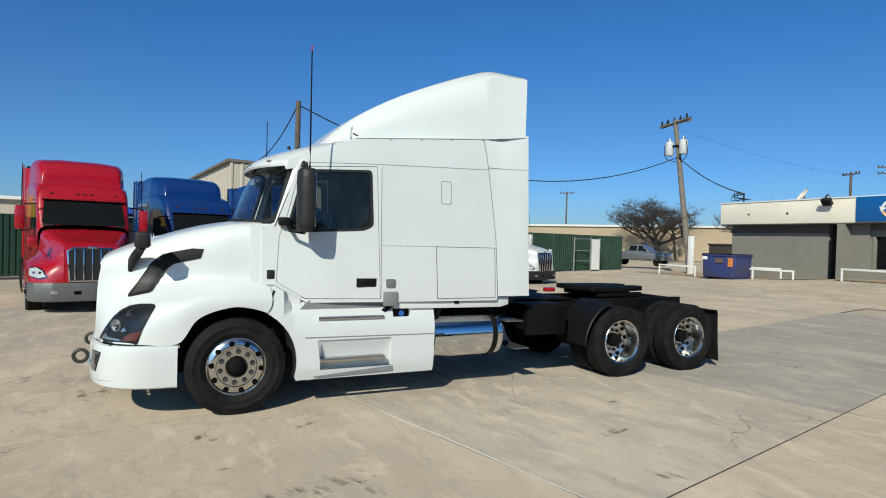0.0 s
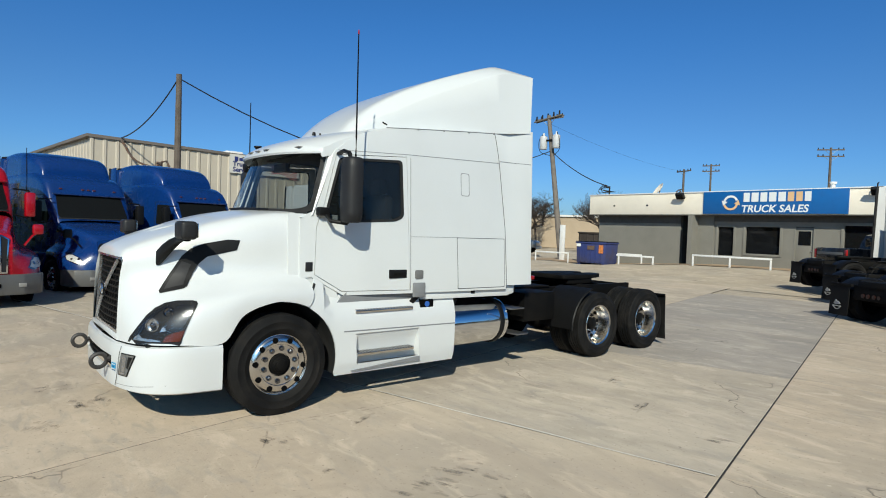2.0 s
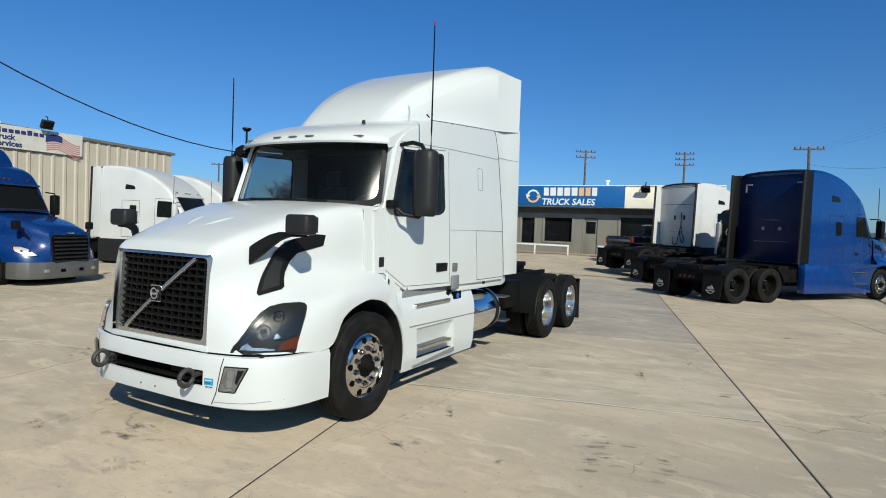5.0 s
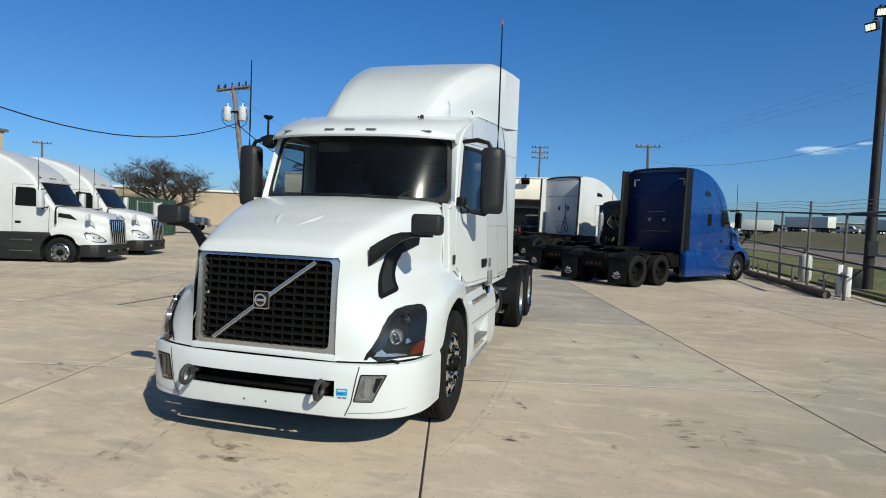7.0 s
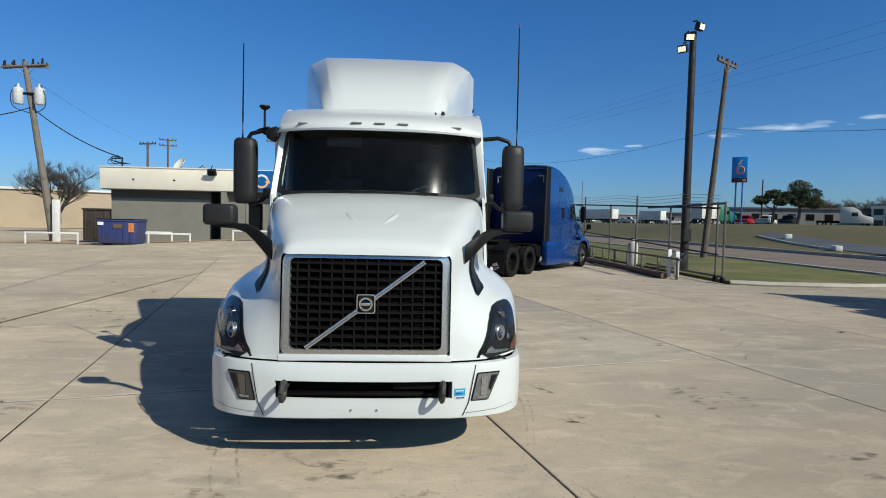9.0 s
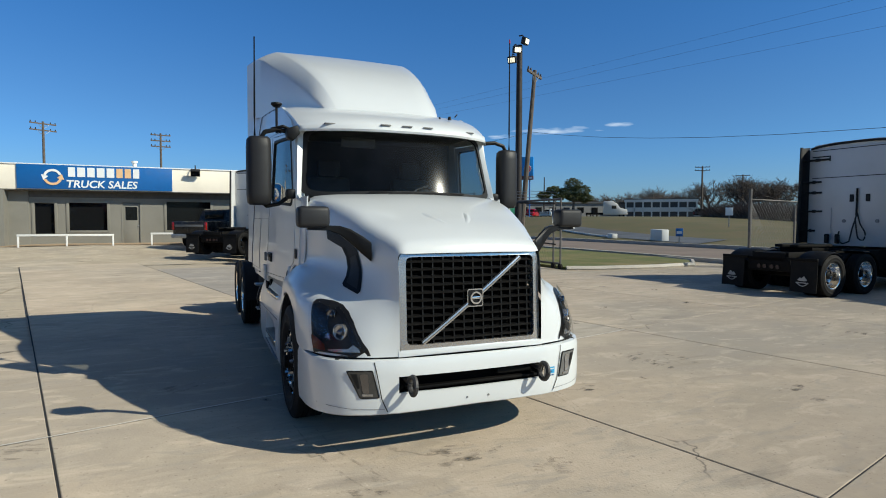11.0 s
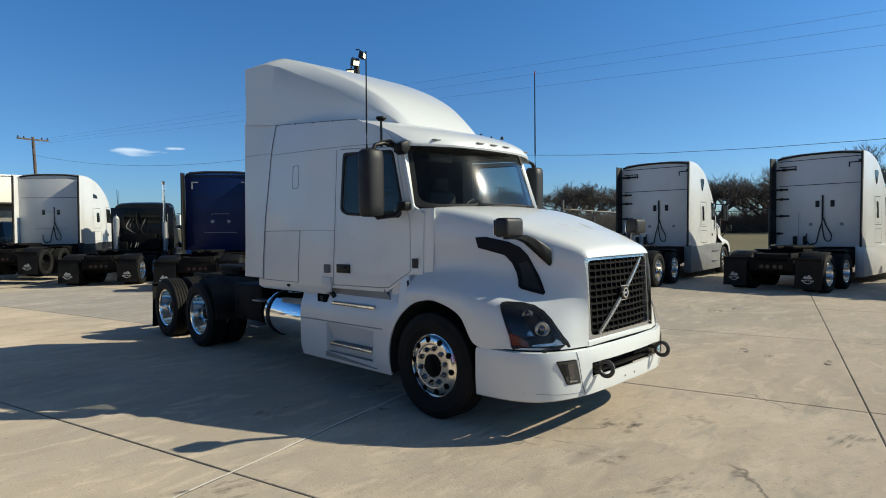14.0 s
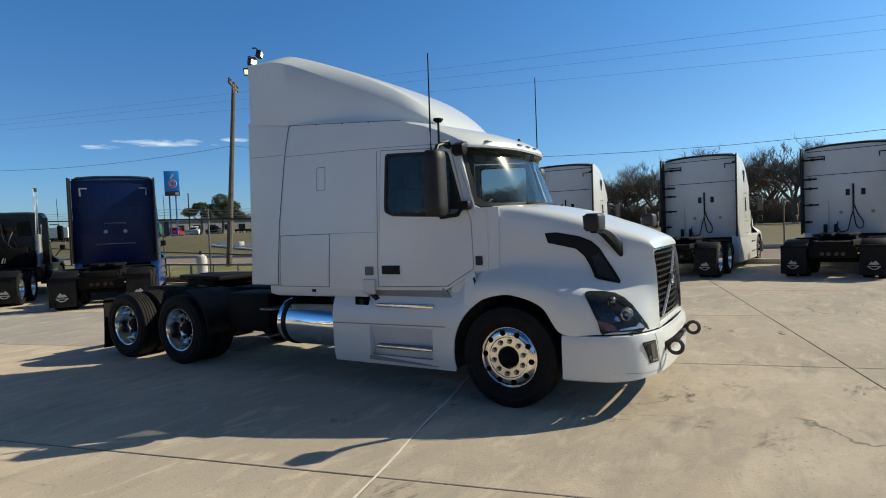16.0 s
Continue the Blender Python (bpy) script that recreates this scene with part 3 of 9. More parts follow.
# ---------------------------------------------------------------- wheels
def tyre_mesh(w=0.28, R=0.495, r=0.295, name="tyre"):
    bm = bmesh.new()
    h = w / 2
    prof = [(r, -h * 0.72), (r + 0.02, -h * 0.86), (r + 0.05, -h * 0.96), (r + 0.056, -h * 0.985), (r + 0.064, -h * 0.985), (r + 0.07, -h * 0.975), (R - 0.085, -h), (R - 0.079, -h * 1.02), (R - 0.072, -h * 1.02), (R - 0.066, -h * 0.99), (R - 0.04, -h * 0.93), (R - 0.008, -h * 0.84)]
    k = 5
    for i in range(k):
        a, b = -h * 0.80 + i * h * 1.6 / k, -h * 0.80 + (i + 1) * h * 1.6 / k
        prof += [(R, a + 0.004), (R, b - 0.007)]
        if i < k - 1:
            prof += [(R - 0.012, b - 0.004), (R - 0.012, b + 0.002)]
    prof += [(a, -b) for a, b in prof[:12]][::-1]
    lathe(bm, prof, 48)
    bmesh.ops.recalc_face_normals(bm, faces=bm.faces[:])
    return to_mesh(name, bm, RUBBER, 0.5)


def rim_mesh(front=True, name="wheel"):
    """A ten-hole truck rim; the open side looks along +y. Front rims bulge out, rear rims are dished."""
    bm = bmesh.new()
    if front:
        prof = [(0.292, 0.02), (0.302, 0.085), (0.314, 0.10), (0.308, 0.108), (0.297, 0.104), (0.290, 0.092), (0.282, 0.094), (0.268, 0.108), (0.25, 0.118), (0.216, 0.124), (0.203, 0.122), (0.196, 0.114), (0.112, 0.112), (0.108, 0.095), (0.0, 0.09)]
    else:
        prof = [(0.292, 0.0), (0.302, 0.095), (0.312, 0.11), (0.304, 0.118), (0.286, 0.108), (0.274, 0.07), (0.268, -0.02), (0.245, -0.065), (0.20, -0.08), (0.165, -0.075), (0.10, -0.075), (0.095, -0.09), (0.0, -0.09)]
    lathe(bm, prof, 48)
    bmesh.ops.recalc_face_normals(bm, faces=bm.faces[:])
    return to_mesh(name, bm, ALU, 0.6)


def hole_mesh(front=True, n=10):
    bm = bmesh.new()
    cx, r = (0.243, 0.028) if front else (0.222, 0.030)
    for i in range(n):
        t = 2 * math.pi * (i + 0.5) / 10
        d = 0.121 if front else -0.070
        c = Vector((cx * math.cos(t), d, cx * math.sin(t)))
        cyl(bm, c - Vector((0, 0.016, 0)), c + Vector((0, 0.004, 0)), r, n=16)
    return to_mesh("hand_holes", bm, DARKHOLE)


def nut_mesh(front=True, n=10):
    bm = bmesh.new()
    d = 0.109 if front else -0.075
    for i in range(n):
        t = 2 * math.pi * i / 10
        q = 0.160 if front else 0.142
        c = Vector((q * math.cos(t), d, q * math.sin(t)))
        cyl(bm, c, c + Vector((0, 0.008, 0)), 0.029, 0.028, n=12)
        cyl(bm, c + Vector((0, 0.008, 0)), c + Vector((0, 0.040, 0)), 0.021, 0.016, n=6)
    return to_mesh("lug_nuts", bm, SMOKECHROME if n == 1 else CHROME)


def hub_mesh(front=True):
    bm = bmesh.new()
    d = 0.09 if front else -0.09
    prof = [(0.104, d + 0.022), (0.098, d + 0.032), (0.080, d + 0.034), (0.074, d + 0.048), (0.06, d + 0.053), (0.056, d + 0.080), (0.028, d + 0.088), (0.0, d + 0.088)] if front else [(0.10, d), (0.095, d + 0.06), (0.085, d + 0.10), (0.06, d + 0.115), (0.0, d + 0.115)]
    lathe(bm, prof, 24)
    bmesh.ops.recalc_face_normals(bm, faces=bm.faces[:])
    return to_mesh("hub_cap", bm, FRAME)


TYRE_F, TYRE_R = tyre_mesh(0.285), tyre_mesh(0.275)
TYRE_F.name = "tyre"
RIM = {True: rim_mesh(True), False: rim_mesh(False)}
DARKRIM = RIM[False].copy()
DARKRIM.materials[0] = FRAME
HOLES = {k: hole_mesh(k) for k in (True, False)}
NUTS = {k: nut_mesh(k) for k in (True, False)}
HOLE = {k: hole_mesh(k, 1) for k in (True, False)}
NUT = {k: nut_mesh(k, 1) for k in (True, False)}
HUBS = {k: hub_mesh(k) for k in (True, False)}


def wheel(parent, x, y, side, front, z=0.49, turn=0.0, inner=True, rim=None, single=False):
    """A wheel whose outer face looks to side (+1 left, -1 right); rear wheels are twins."""
    m = Matrix.Translation((x, y, z)) @ pose(0, 0, 0, 0, turn, 0 if side > 0 else 180)
    w = part("wheel", rim or RIM[front], None, parent)
    w.matrix_basis = m
    part("tyre", TYRE_F if front else TYRE_R, None, w, "worn black rubber tyre")
    if single:
        for i in range(10):
            for nm, me in (("hand_hole", HOLE[front]), ("lug_nut", NUT[front])):
                part(nm, me, None, w).matrix_basis = Matrix.Rotation(2 * math.pi * i / 10, 4, "Y")
    else:
        part("hole_ring", HOLES[front], None, w)["kind"] = "stuff"
        part("nut_ring", NUTS[front], None, w)["kind"] = "stuff"
    part("hub_cap", HUBS[front], None, w)
    if not front and inner:
        t = part("inner_tyre", TYRE_R, None, w)
        t.location.y = -0.33
    return w


# ---------------------------------------------------------------- the white tractor
from mathutils.bvhtree import BVHTree

truck = thing("semi_truck", "white long-nosed semi tractor with sleeper, parked on concrete", "truck")


def y_side(x, z):
    base = bent([(-3.1, 1.215), (-2.2, 1.21), (-1.5, 1.195), (-0.9, 1.155), (-0.5, 1.10), (-0.2, 1.065), (0.2, 1.0)], x)
    return base - 0.055 * max(0.0, z - 1.3) - bent([(-1.3, 0.025), (-0.9, 0.06), (-0.6, 0.10)], x) * max(0.0, (z - 2.66) / 0.42) ** 2


def side_skin(outline, holes=(), depth=0.03, lift=0.0, step=0.12):
    """A panel of the cab's side, with openings, following its gentle curve (left side)."""
    bm = bmesh.new()
    edges = []
    for loop in (outline, *holes):
        vs = [bm.verts.new((p[0], 0, p[1])) for p in loop]
        edges += [bm.edges.new((vs[i], vs[(i + 1) % len(vs)])) for i in range(len(vs))]
    bmesh.ops.triangle_fill(bm, edges=edges, use_beauty=True)
    us, ws = [p[0] for p in outline], [p[1] for p in outline]
    for lo, hi, nrm in ((min(us), max(us), (1, 0, 0)), (min(ws), max(ws), (0, 0, 1))):
        k = int((hi - lo) / step)
        for i in range(1, k + 1):
            t = lo + (hi - lo) * i / (k + 1)
            bmesh.ops.bisect_plane(bm, geom=bm.verts[:] + bm.edges[:] + bm.faces[:], plane_co=[c * t for c in nrm], plane_no=nrm)
    for v in bm.verts:
        v.co.y = y_side(v.co.x, v.co.z) + lift
    bmesh.ops.recalc_face_normals(bm, faces=bm.faces[:])
    if sum(f.normal.y for f in bm.faces) < 0:
        bmesh.ops.reverse_faces(bm, faces=bm.faces[:])
    if not depth:
        return bm
    front = bm.faces[:]
    out = bmesh.ops.extrude_face_region(bm, geom=front)
    for v in out["geom"]:
        if isinstance(v, bmesh.types.BMVert):
            v.co.y -= depth
    bmesh.ops.recalc_face_normals(bm, faces=bm.faces[:])
    return bm


def flipped(bm):
    for v in bm.verts:
        v.co.y = -v.co.y
    bmesh.ops.reverse_faces(bm, faces=bm.faces[:])
    return bm


def rounded(pts, r=0.04, n=4):
    """The outline pts with its corners rounded."""
    out = []
    k = len(pts)
    for i in range(k):
        p, a, b = Vector(pts[i]), Vector(pts[i - 1]), Vector(pts[(i + 1) % k])
        ra = min(r, (a - p).length * 0.45, (b - p).length * 0.45)
        s, e = p + (a - p).normalized() * ra, p + (b - p).normalized() * ra
        for j in range(n + 1):
            t = j / n
            out.append(tuple((1 - t) ** 2 * s + 2 * t * (1 - t) * p + t * t * e))
    return out


def inset(pts, d):
    """The outline pts moved inwards by d (counter-clockwise or not)."""
    c = [sum(p[i] for p in pts) / len(pts) for i in (0, 1)]
    area = sum(pts[i - 1][0] * pts[i][1] - pts[i][0] * pts[i - 1][1] for i in range(len(pts)))
    s = 1 if area > 0 else -1
    out = []
    for i in range(len(pts)):
        a, p, b = Vector(pts[i - 1]), Vector(pts[i]), Vector(pts[(i + 1) % len(pts)])
        d1, d2 = (p - a).normalized(), (b - p).normalized()
        n1, n2 = Vector((-d1.y, d1.x)) * s, Vector((-d2.y, d2.x)) * s
        n = (n1 + n2)
        n = n / max(0.3, n.length_squared / 2)
        out.append(tuple(p + n * d))
    return out


DOOR = [(-1.50, 1.16), (-0.66, 1.17), (-0.36, 1.35), (-0.385, 1.85), (-0.47, 2.09), (-0.60, 2.61), (-1.455, 2.665)]
WIN = [(-1.395, 1.99), (-1.30, 1.945), (-0.52, 1.90), (-0.50, 2.02), (-0.645, 2.565), (-1.375, 2.60)]
SIDE = [(-3.03, 1.12), (-0.68, 1.13), (-0.33, 1.325), (-0.21, 1.32), (-0.215, 1.93), (-0.36, 2.0), (-0.46, 2.25), (-0.575, 2.63), (-0.72, 2.76), (-0.98, 2.875), (-1.2, 2.965), (-2.1, 3.06), (-2.86, 3.13), (-2.9, 2.72), (-3.0, 1.9)]
GAPLINE = mat("grey_panel_gap", (0.13, 0.135, 0.14), 0.6, vary=0.3, scale=3)
for s in (1, -1):
    fl = (lambda b: b) if s > 0 else flipped
    part("sleeper_side", fl(side_skin(SIDE, [DOOR])), WHITE, truck)
    door = part("door", fl(side_skin(inset(DOOR, 0.007), [rounded(WIN, 0.05)], 0.03, 0.004)), WHITE, truck)
    part("window_rubber", fl(side_skin(rounded(inset(WIN, -0.016), 0.05), [rounded(inset(WIN, 0.012), 0.05)], 0.02, 0.009)), SEAM, door)
    part("window_glass", fl(side_skin(rounded(inset(WIN, 0.004), 0.05), (), 0, -0.006)), CABGLASS, door)
    hb = bmesh.new()
    box(hb, -1.45, -1.22, y_side(-1.3, 1.35) - 0.02, y_side(-1.45, 1.35) + 0.008, 1.30, 1.395, 0.004)
    box(hb, -1.43, -1.27, y_side(-1.3, 1.35), y_side(-1.45, 1.35) + 0.018, 1.345, 1.38, 0.004)
    part("door_handle", hb if s > 0 else flipped(hb), PLASTIC, door, "black recessed door handle")
    kb = bmesh.new()
    box(kb, -1.675, -1.565, y_side(-1.6, 1.35) + 0.002, y_side(-1.6, 1.35) + 0.012, 1.29, 1.385, 0.012)
    part("side_latch", kb if s > 0 else flipped(kb), GREYP, truck, "grey side latch plate")
    kb = bmesh.new()
    box(kb, -1.70, -1.53, y_side(-1.6, 1.2) + 0.002, y_side(-1.6, 1.2) + 0.03, 1.08, 1.245, 0.01)
    part("grab_bracket", kb if s > 0 else flipped(kb), GREYGAP if s > 0 else WHITE2, truck)
    bb = bmesh.new()
    box(bb, -0.345, -0.265, y_side(-0.3, 1.43) + 0.001, y_side(-0.3, 1.43) + 0.012, 1.385, 1.48, 0.006)
    part("side_badge", bb if s > 0 else flipped(bb), DGREY, truck)
    # sleeper window pressing and locker hatch
    sw = [(-2.385, 2.28), (-2.255, 2.28), (-2.25, 2.55), (-2.38, 2.55)]
    part("sleeper_window_seam", fl(side_skin(rounded(inset(sw, -0.004), 0.03), [rounded(inset(sw, 0.003), 0.03)], 0.01, 0.002)), GREYGAP, truck)
    hatch = [(-2.995, 1.155), (-2.21, 1.155), (-2.19, 1.765), (-2.985, 1.765)]
    part("locker_hatch", fl(side_skin(rounded(inset(hatch, 0.003), 0.015, 2), (), 0.01, 0.004)), WHITE, truck)
    part("locker_seam", fl(side_skin(rounded(inset(hatch, -0.006), 0.015, 2), [rounded(inset(hatch, 0.001), 0.015, 2)], 0.01, 0.002)), GAPLINE, truck)
    for nm, pts, w in (("roof_seam", [(-0.62, 2.655), (-1.455, 2.69), (-2.9, 2.735)], 0.006), ("fairing_seam", [(-1.2, 2.965), (-2.86, 3.115)], 0.008)):
        up = [(p[0], p[1] + w / 2) for p in pts] + [(p[0], p[1] - w / 2) for p in pts][::-1]
        part(nm, fl(side_skin(up, (), 0.006, 0.002)), GREYGAP if nm == "roof_seam" else GAPLINE, truck)
    edge_line = [(-3.03, 1.15), (-3.0, 1.9), (-2.9, 2.72), (-2.845, 3.12)]
    part("extender_gap", fl(side_skin([(x + 0.002, z) for x, z in edge_line] + [(x - 0.002, z) for x, z in edge_line][::-1], (), 0.006, 0.009)), GAPLINE, truck)
    part("panel_seam", fl(side_skin([(-1.51, 1.768), (-2.20, 1.772), (-2.20, 1.768), (-1.51, 1.764)], (), 0.004, 0.002)), GREYGAP, truck)
    part("panel_seam", fl(side_skin([(-1.508, 1.16), (-1.508, 2.66), (-1.502, 2.66), (-1.502, 1.16)], (), 0.004, 0.003)), GREYGAP, truck)
    # grey sill under the door and the white sill under the sleeper
    sb = bmesh.new()
    prism(sb, [(-0.72, 1.165), (-0.60, 1.05), (-1.68, 1.03), (-1.68, 1.155)], 1.02, 1.13)
    part("door_sill", sb if s > 0 else flipped(sb), GREYGAP, truck, "grey step sill under the door")
    sb = bmesh.new()
    prism(sb, [(-1.68, 1.04), (-1.68, 1.15), (-3.22, 1.16), (-3.22, 1.06), (-3.1, 1.03)], 1.0, 1.175, bevel=0.008)
    part("sleeper_sill", sb if s > 0 else flipped(sb), WHITE, truck)
    # side extender at the back of the sleeper
    eb = bmesh.new()
    rows = []
    for z in np.linspace(1.17, 3.19, 12):
        y0 = y_side(-3.0, z)
        lean = bent([(1.17, -3.03), (1.9, -3.0), (2.72, -2.9), (3.19, -2.84)], z)
        back = bent([(1.17, -3.485), (3.19, -3.415)], z)
        rows.append([(lean, y0 - 0.05, z), (lean - 0.004, y0 + 0.006, z), (lean - 0.12, y0 + 0.012, z), (lean - 0.25, y0 + 0.025, z), (back + 0.03, max(y0 + 0.02, 1.225), z), (back, max(y0 + 0.02, 1.225), z), (back, max(y0 + 0.02, 1.225) - 0.04, z)])
    loft(eb, rows)
    bmesh.ops.recalc_face_normals(eb, faces=eb.faces[:])
    part("side_extender", eb if s > 0 else flipped(eb), WHITE, truck)
    eb = bmesh.new()
    y0 = y_side(-3.0, 2.76)
    loft(eb, [[(x, y + 0.003, z) for x, y in ((-2.90, y0 + 0.006), (-3.02, y0 + 0.012), (-3.15, y0 + 0.025), (-3.40, 1.225))] for z in (2.757, 2.763)])
    bmesh.ops.recalc_face_normals(eb, faces=eb.faces[:])
    part("extender_seam", eb if s > 0 else flipped(eb), GREYGAP, truck)

# roof fairing
ZC = [(-3.37, 4.005), (-3.02, 4.03), (-2.79, 3.97), (-2.48, 3.86), (-2.06, 3.69), (-1.7, 3.52), (-1.36, 3.32), (-1.1, 3.12), (-0.92, 2.94), (-0.80, 2.79)]
spine = spline(ZC, 32)
rows = []
for x, zc in spine:
    yo = bent([(-3.37, 1.228), (-3.15, 1.165), (-2.9, 1.105), (-2.4, 1.0), (-2.0, 0.91), (-1.6, 0.82), (-1.2, 0.72), (-0.8, 0.60)], x)
    zb = min(zc - 0.01, bent([(-3.47, 3.175), (-2.86, 3.115), (-1.2, 2.985), (-0.98, 2.90), (-0.8, 2.74)], x))
    ry = yo - bent([(-3.37, 0.91), (-2.9, 0.88), (-2.4, 0.81), (-1.5, 0.66), (-0.8, 0.50)], x)
    rz = min(bent([(-3.37, 0.11), (-2.9, 0.13), (-2.4, 0.18), (-1.5, 0.20), (-0.8, 0.02)], x), (zc - zb) * 0.85)
    zs = zc - rz
    side = [(x, yo, zb), (x, yo, zb + (zs - zb) * 0.5)]
    arc = [(x, yo - ry * (0.25 * (1 - math.cos(t)) + 1.5 * t / math.pi), zs + rz * (0.25 * math.sin(t) + 1.5 * t / math.pi)) for t in np.linspace(0, math.pi / 2, 9)]
    rows.append(side + arc + [(x, (yo - ry) * k, zc + 0.012 * (1 - k * k)) for k in (0.75, 0.5, 0.25, 0.0)])
bm = bmesh.new()
loft(bm, rows)
mirrored(bm)
bmesh.ops.recalc_face_normals(bm, faces=bm.faces[:])
part("roof_fairing", bm, WHITE, truck, "tall white aerodynamic roof fairing", 0.8)
bm = bmesh.new()
for s in (1, -1):
    for x in (-3.36, -2.83, -2.4, -2.0, -1.62):
        zc = bent([(-3.47, 3.20), (-2.86, 3.14), (-1.2, 2.99)], x) - (0.03 if x > -3 else -0.02)
        c = Vector((x, s * (y_side(x, zc) if x > -3 else 1.19), zc))
        cyl(bm, c - Vector((0, s * 0.01, 0)), c + Vector((0, s * 0.008, 0)), 0.011, n=8)
part("fairing_bolts", bm, GREYP, truck)["kind"] = "stuff"
bm = bmesh.new()
tube(bm, [(-1.25, 1.0, 3.01), (-1.19, 1.0, 3.03)], 0.008)
part("roof_fitting", bm, PLASTIC, truck)
bm = bmesh.new()
cyl(bm, (-0.66, 0.55, 2.86), (-0.66, 0.55, 2.885), 0.012, 0.008)
part("roof_fitting", bm, PLASTIC, truck)
bm = bmesh.new()
cyl(bm, (-0.55, 0.62, 2.84), (-0.55, 0.62, 2.875), 0.022, 0.015)
part("roof_fitting", bm, PLASTIC, truck)

bm = bmesh.new()
loft(bm, [[(x, y * (1.06 if x < -1.4 else 1.0), bent([(-3.42, 3.17), (-2.86, 3.12), (-1.2, 2.97), (-1.0, 2.94)], x)) for y in (-1, -0.5, 0, 0.5, 1)] for x in (-3.42, -2.86, -2.0, -1.32)])
bmesh.ops.recalc_face_normals(bm, faces=bm.faces[:])
grown(bm, 0.03)
part("sleeper_roof", bm, WHITE, truck)

# cab roof with its visor
RISE = [(0.0, 2.625), (0.015, 2.66), (0.05, 2.695), (0.12, 2.735), (0.25, 2.785), (0.45, 2.845), (0.7, 2.905), (0.95, 2.955), (1.4, 3.01)]


def roof_front(v):
    return -0.16 - 0.28 * v ** 2.8


rows = []
for i in range(24):
    v = (i / 23) ** 0.8
    xf = roof_front(v)
    row = []
    for j in range(22):
        u = (j / 21) ** 1.8
        x = xf + (-1.5 - xf) * u
        ye = bent([(-1.5, 1.086), (-1.25, 1.066), (-0.9, 1.05), (-0.6, 1.02), (-0.3, 0.985), (0.1, 0.96)], x)
        z = bent(RISE, (xf - x) * 1.18) - (0.01 * v ** 2 + 0.03 * v ** 10) * min(1.0, (xf - x) / 0.08) + 0.04 * v ** 4 * min(1.0, (xf - x) / 0.5)
        row.append((x, ye * v, z))
    rows.append(row)
rows.append([(x, y + 0.006, min(z - 0.025, bent([(-1.25, 2.95), (-0.98, 2.85), (-0.72, 2.72), (-0.58, 2.62), (-0.4, 2.575)], x))) for x, y, z in rows[-1]])
bm = bmesh.new()
loft(bm, rows)
mirrored(bm)
bmesh.ops.recalc_face_normals(bm, faces=bm.faces[:])
out = bmesh.ops.extrude_face_region(bm, geom=bm.faces[:])
for v in out["geom"]:
    if isinstance(v, bmesh.types.BMVert):
        v.co.z -= 0.02
        v.co.x -= 0.012
bmesh.ops.recalc_face_normals(bm, faces=bm.faces[:])
part("cab_roof", bm, WHITE, truck, "white cab roof with sun visor", 0.8)
for y in (-0.74, -0.22, 0.0, 0.22, 0.74):
    lb = bmesh.new()
    xf = roof_front(abs(y) / 0.97)
    box(lb, xf - 0.05, xf + 0.001, y - 0.05, y + 0.05, 2.668, 2.68, 0.004)
    part("marker_light", lb, GREYP, truck)

# windscreen, pillars
def screen_point(u, v, d=0.0):
    """u: -1 to 1 across, v: 0 at the sill to 1 under the visor."""
    hw = 1.025 + (0.962 - 1.025) * v
    z = 1.985 + 0.68 * v - 0.03 * abs(u) ** 2 * (1 - v)
    x = (0.0 - 0.29 * v) + 0.06 * v * (1 - v) * (1 - abs(u) ** 3) - (0.385 - 0.10 * v) * abs(u) ** 2.6
    return (x + d, hw * u, z)


bm = bmesh.new()
loft(bm, [[screen_point(u, v) for u in np.linspace(-0.97, 0.97, 25)] for v in np.linspace(0.03, 0.99, 8)])
bmesh.ops.recalc_face_normals(bm, faces=bm.faces[:])
part("windscreen", bm, SCREEN, truck, "curved tinted windscreen")
bm = bmesh.new()
ring = []
for t in np.linspace(0, 2 * math.pi, 97)[:-1]:
    c, e = math.cos(t), math.sin(t)
    k = (abs(c) ** 9 + abs(e) ** 9) ** (-1 / 9)
    ring.append((c * k, 0.5 + 0.5 * e * k))
outer = [screen_point(u, v, 0.012) for u, v in ring]
inner = [screen_point(u * (0.945 if v > 0.3 else 0.95), 0.065 + v * 0.885, 0.012) for u, v in ring]
loft(bm, [outer, inner], close=True)
bmesh.ops.recalc_face_normals(bm, faces=bm.faces[:])
out = bmesh.ops.extrude_face_region(bm, geom=bm.faces[:])
for v in out["geom"]:
    if isinstance(v, bmesh.types.BMVert):
        v.co.x -= 0.03
bmesh.ops.recalc_face_normals(bm, faces=bm.faces[:])
part("windscreen_rubber", bm, SEAM, truck)
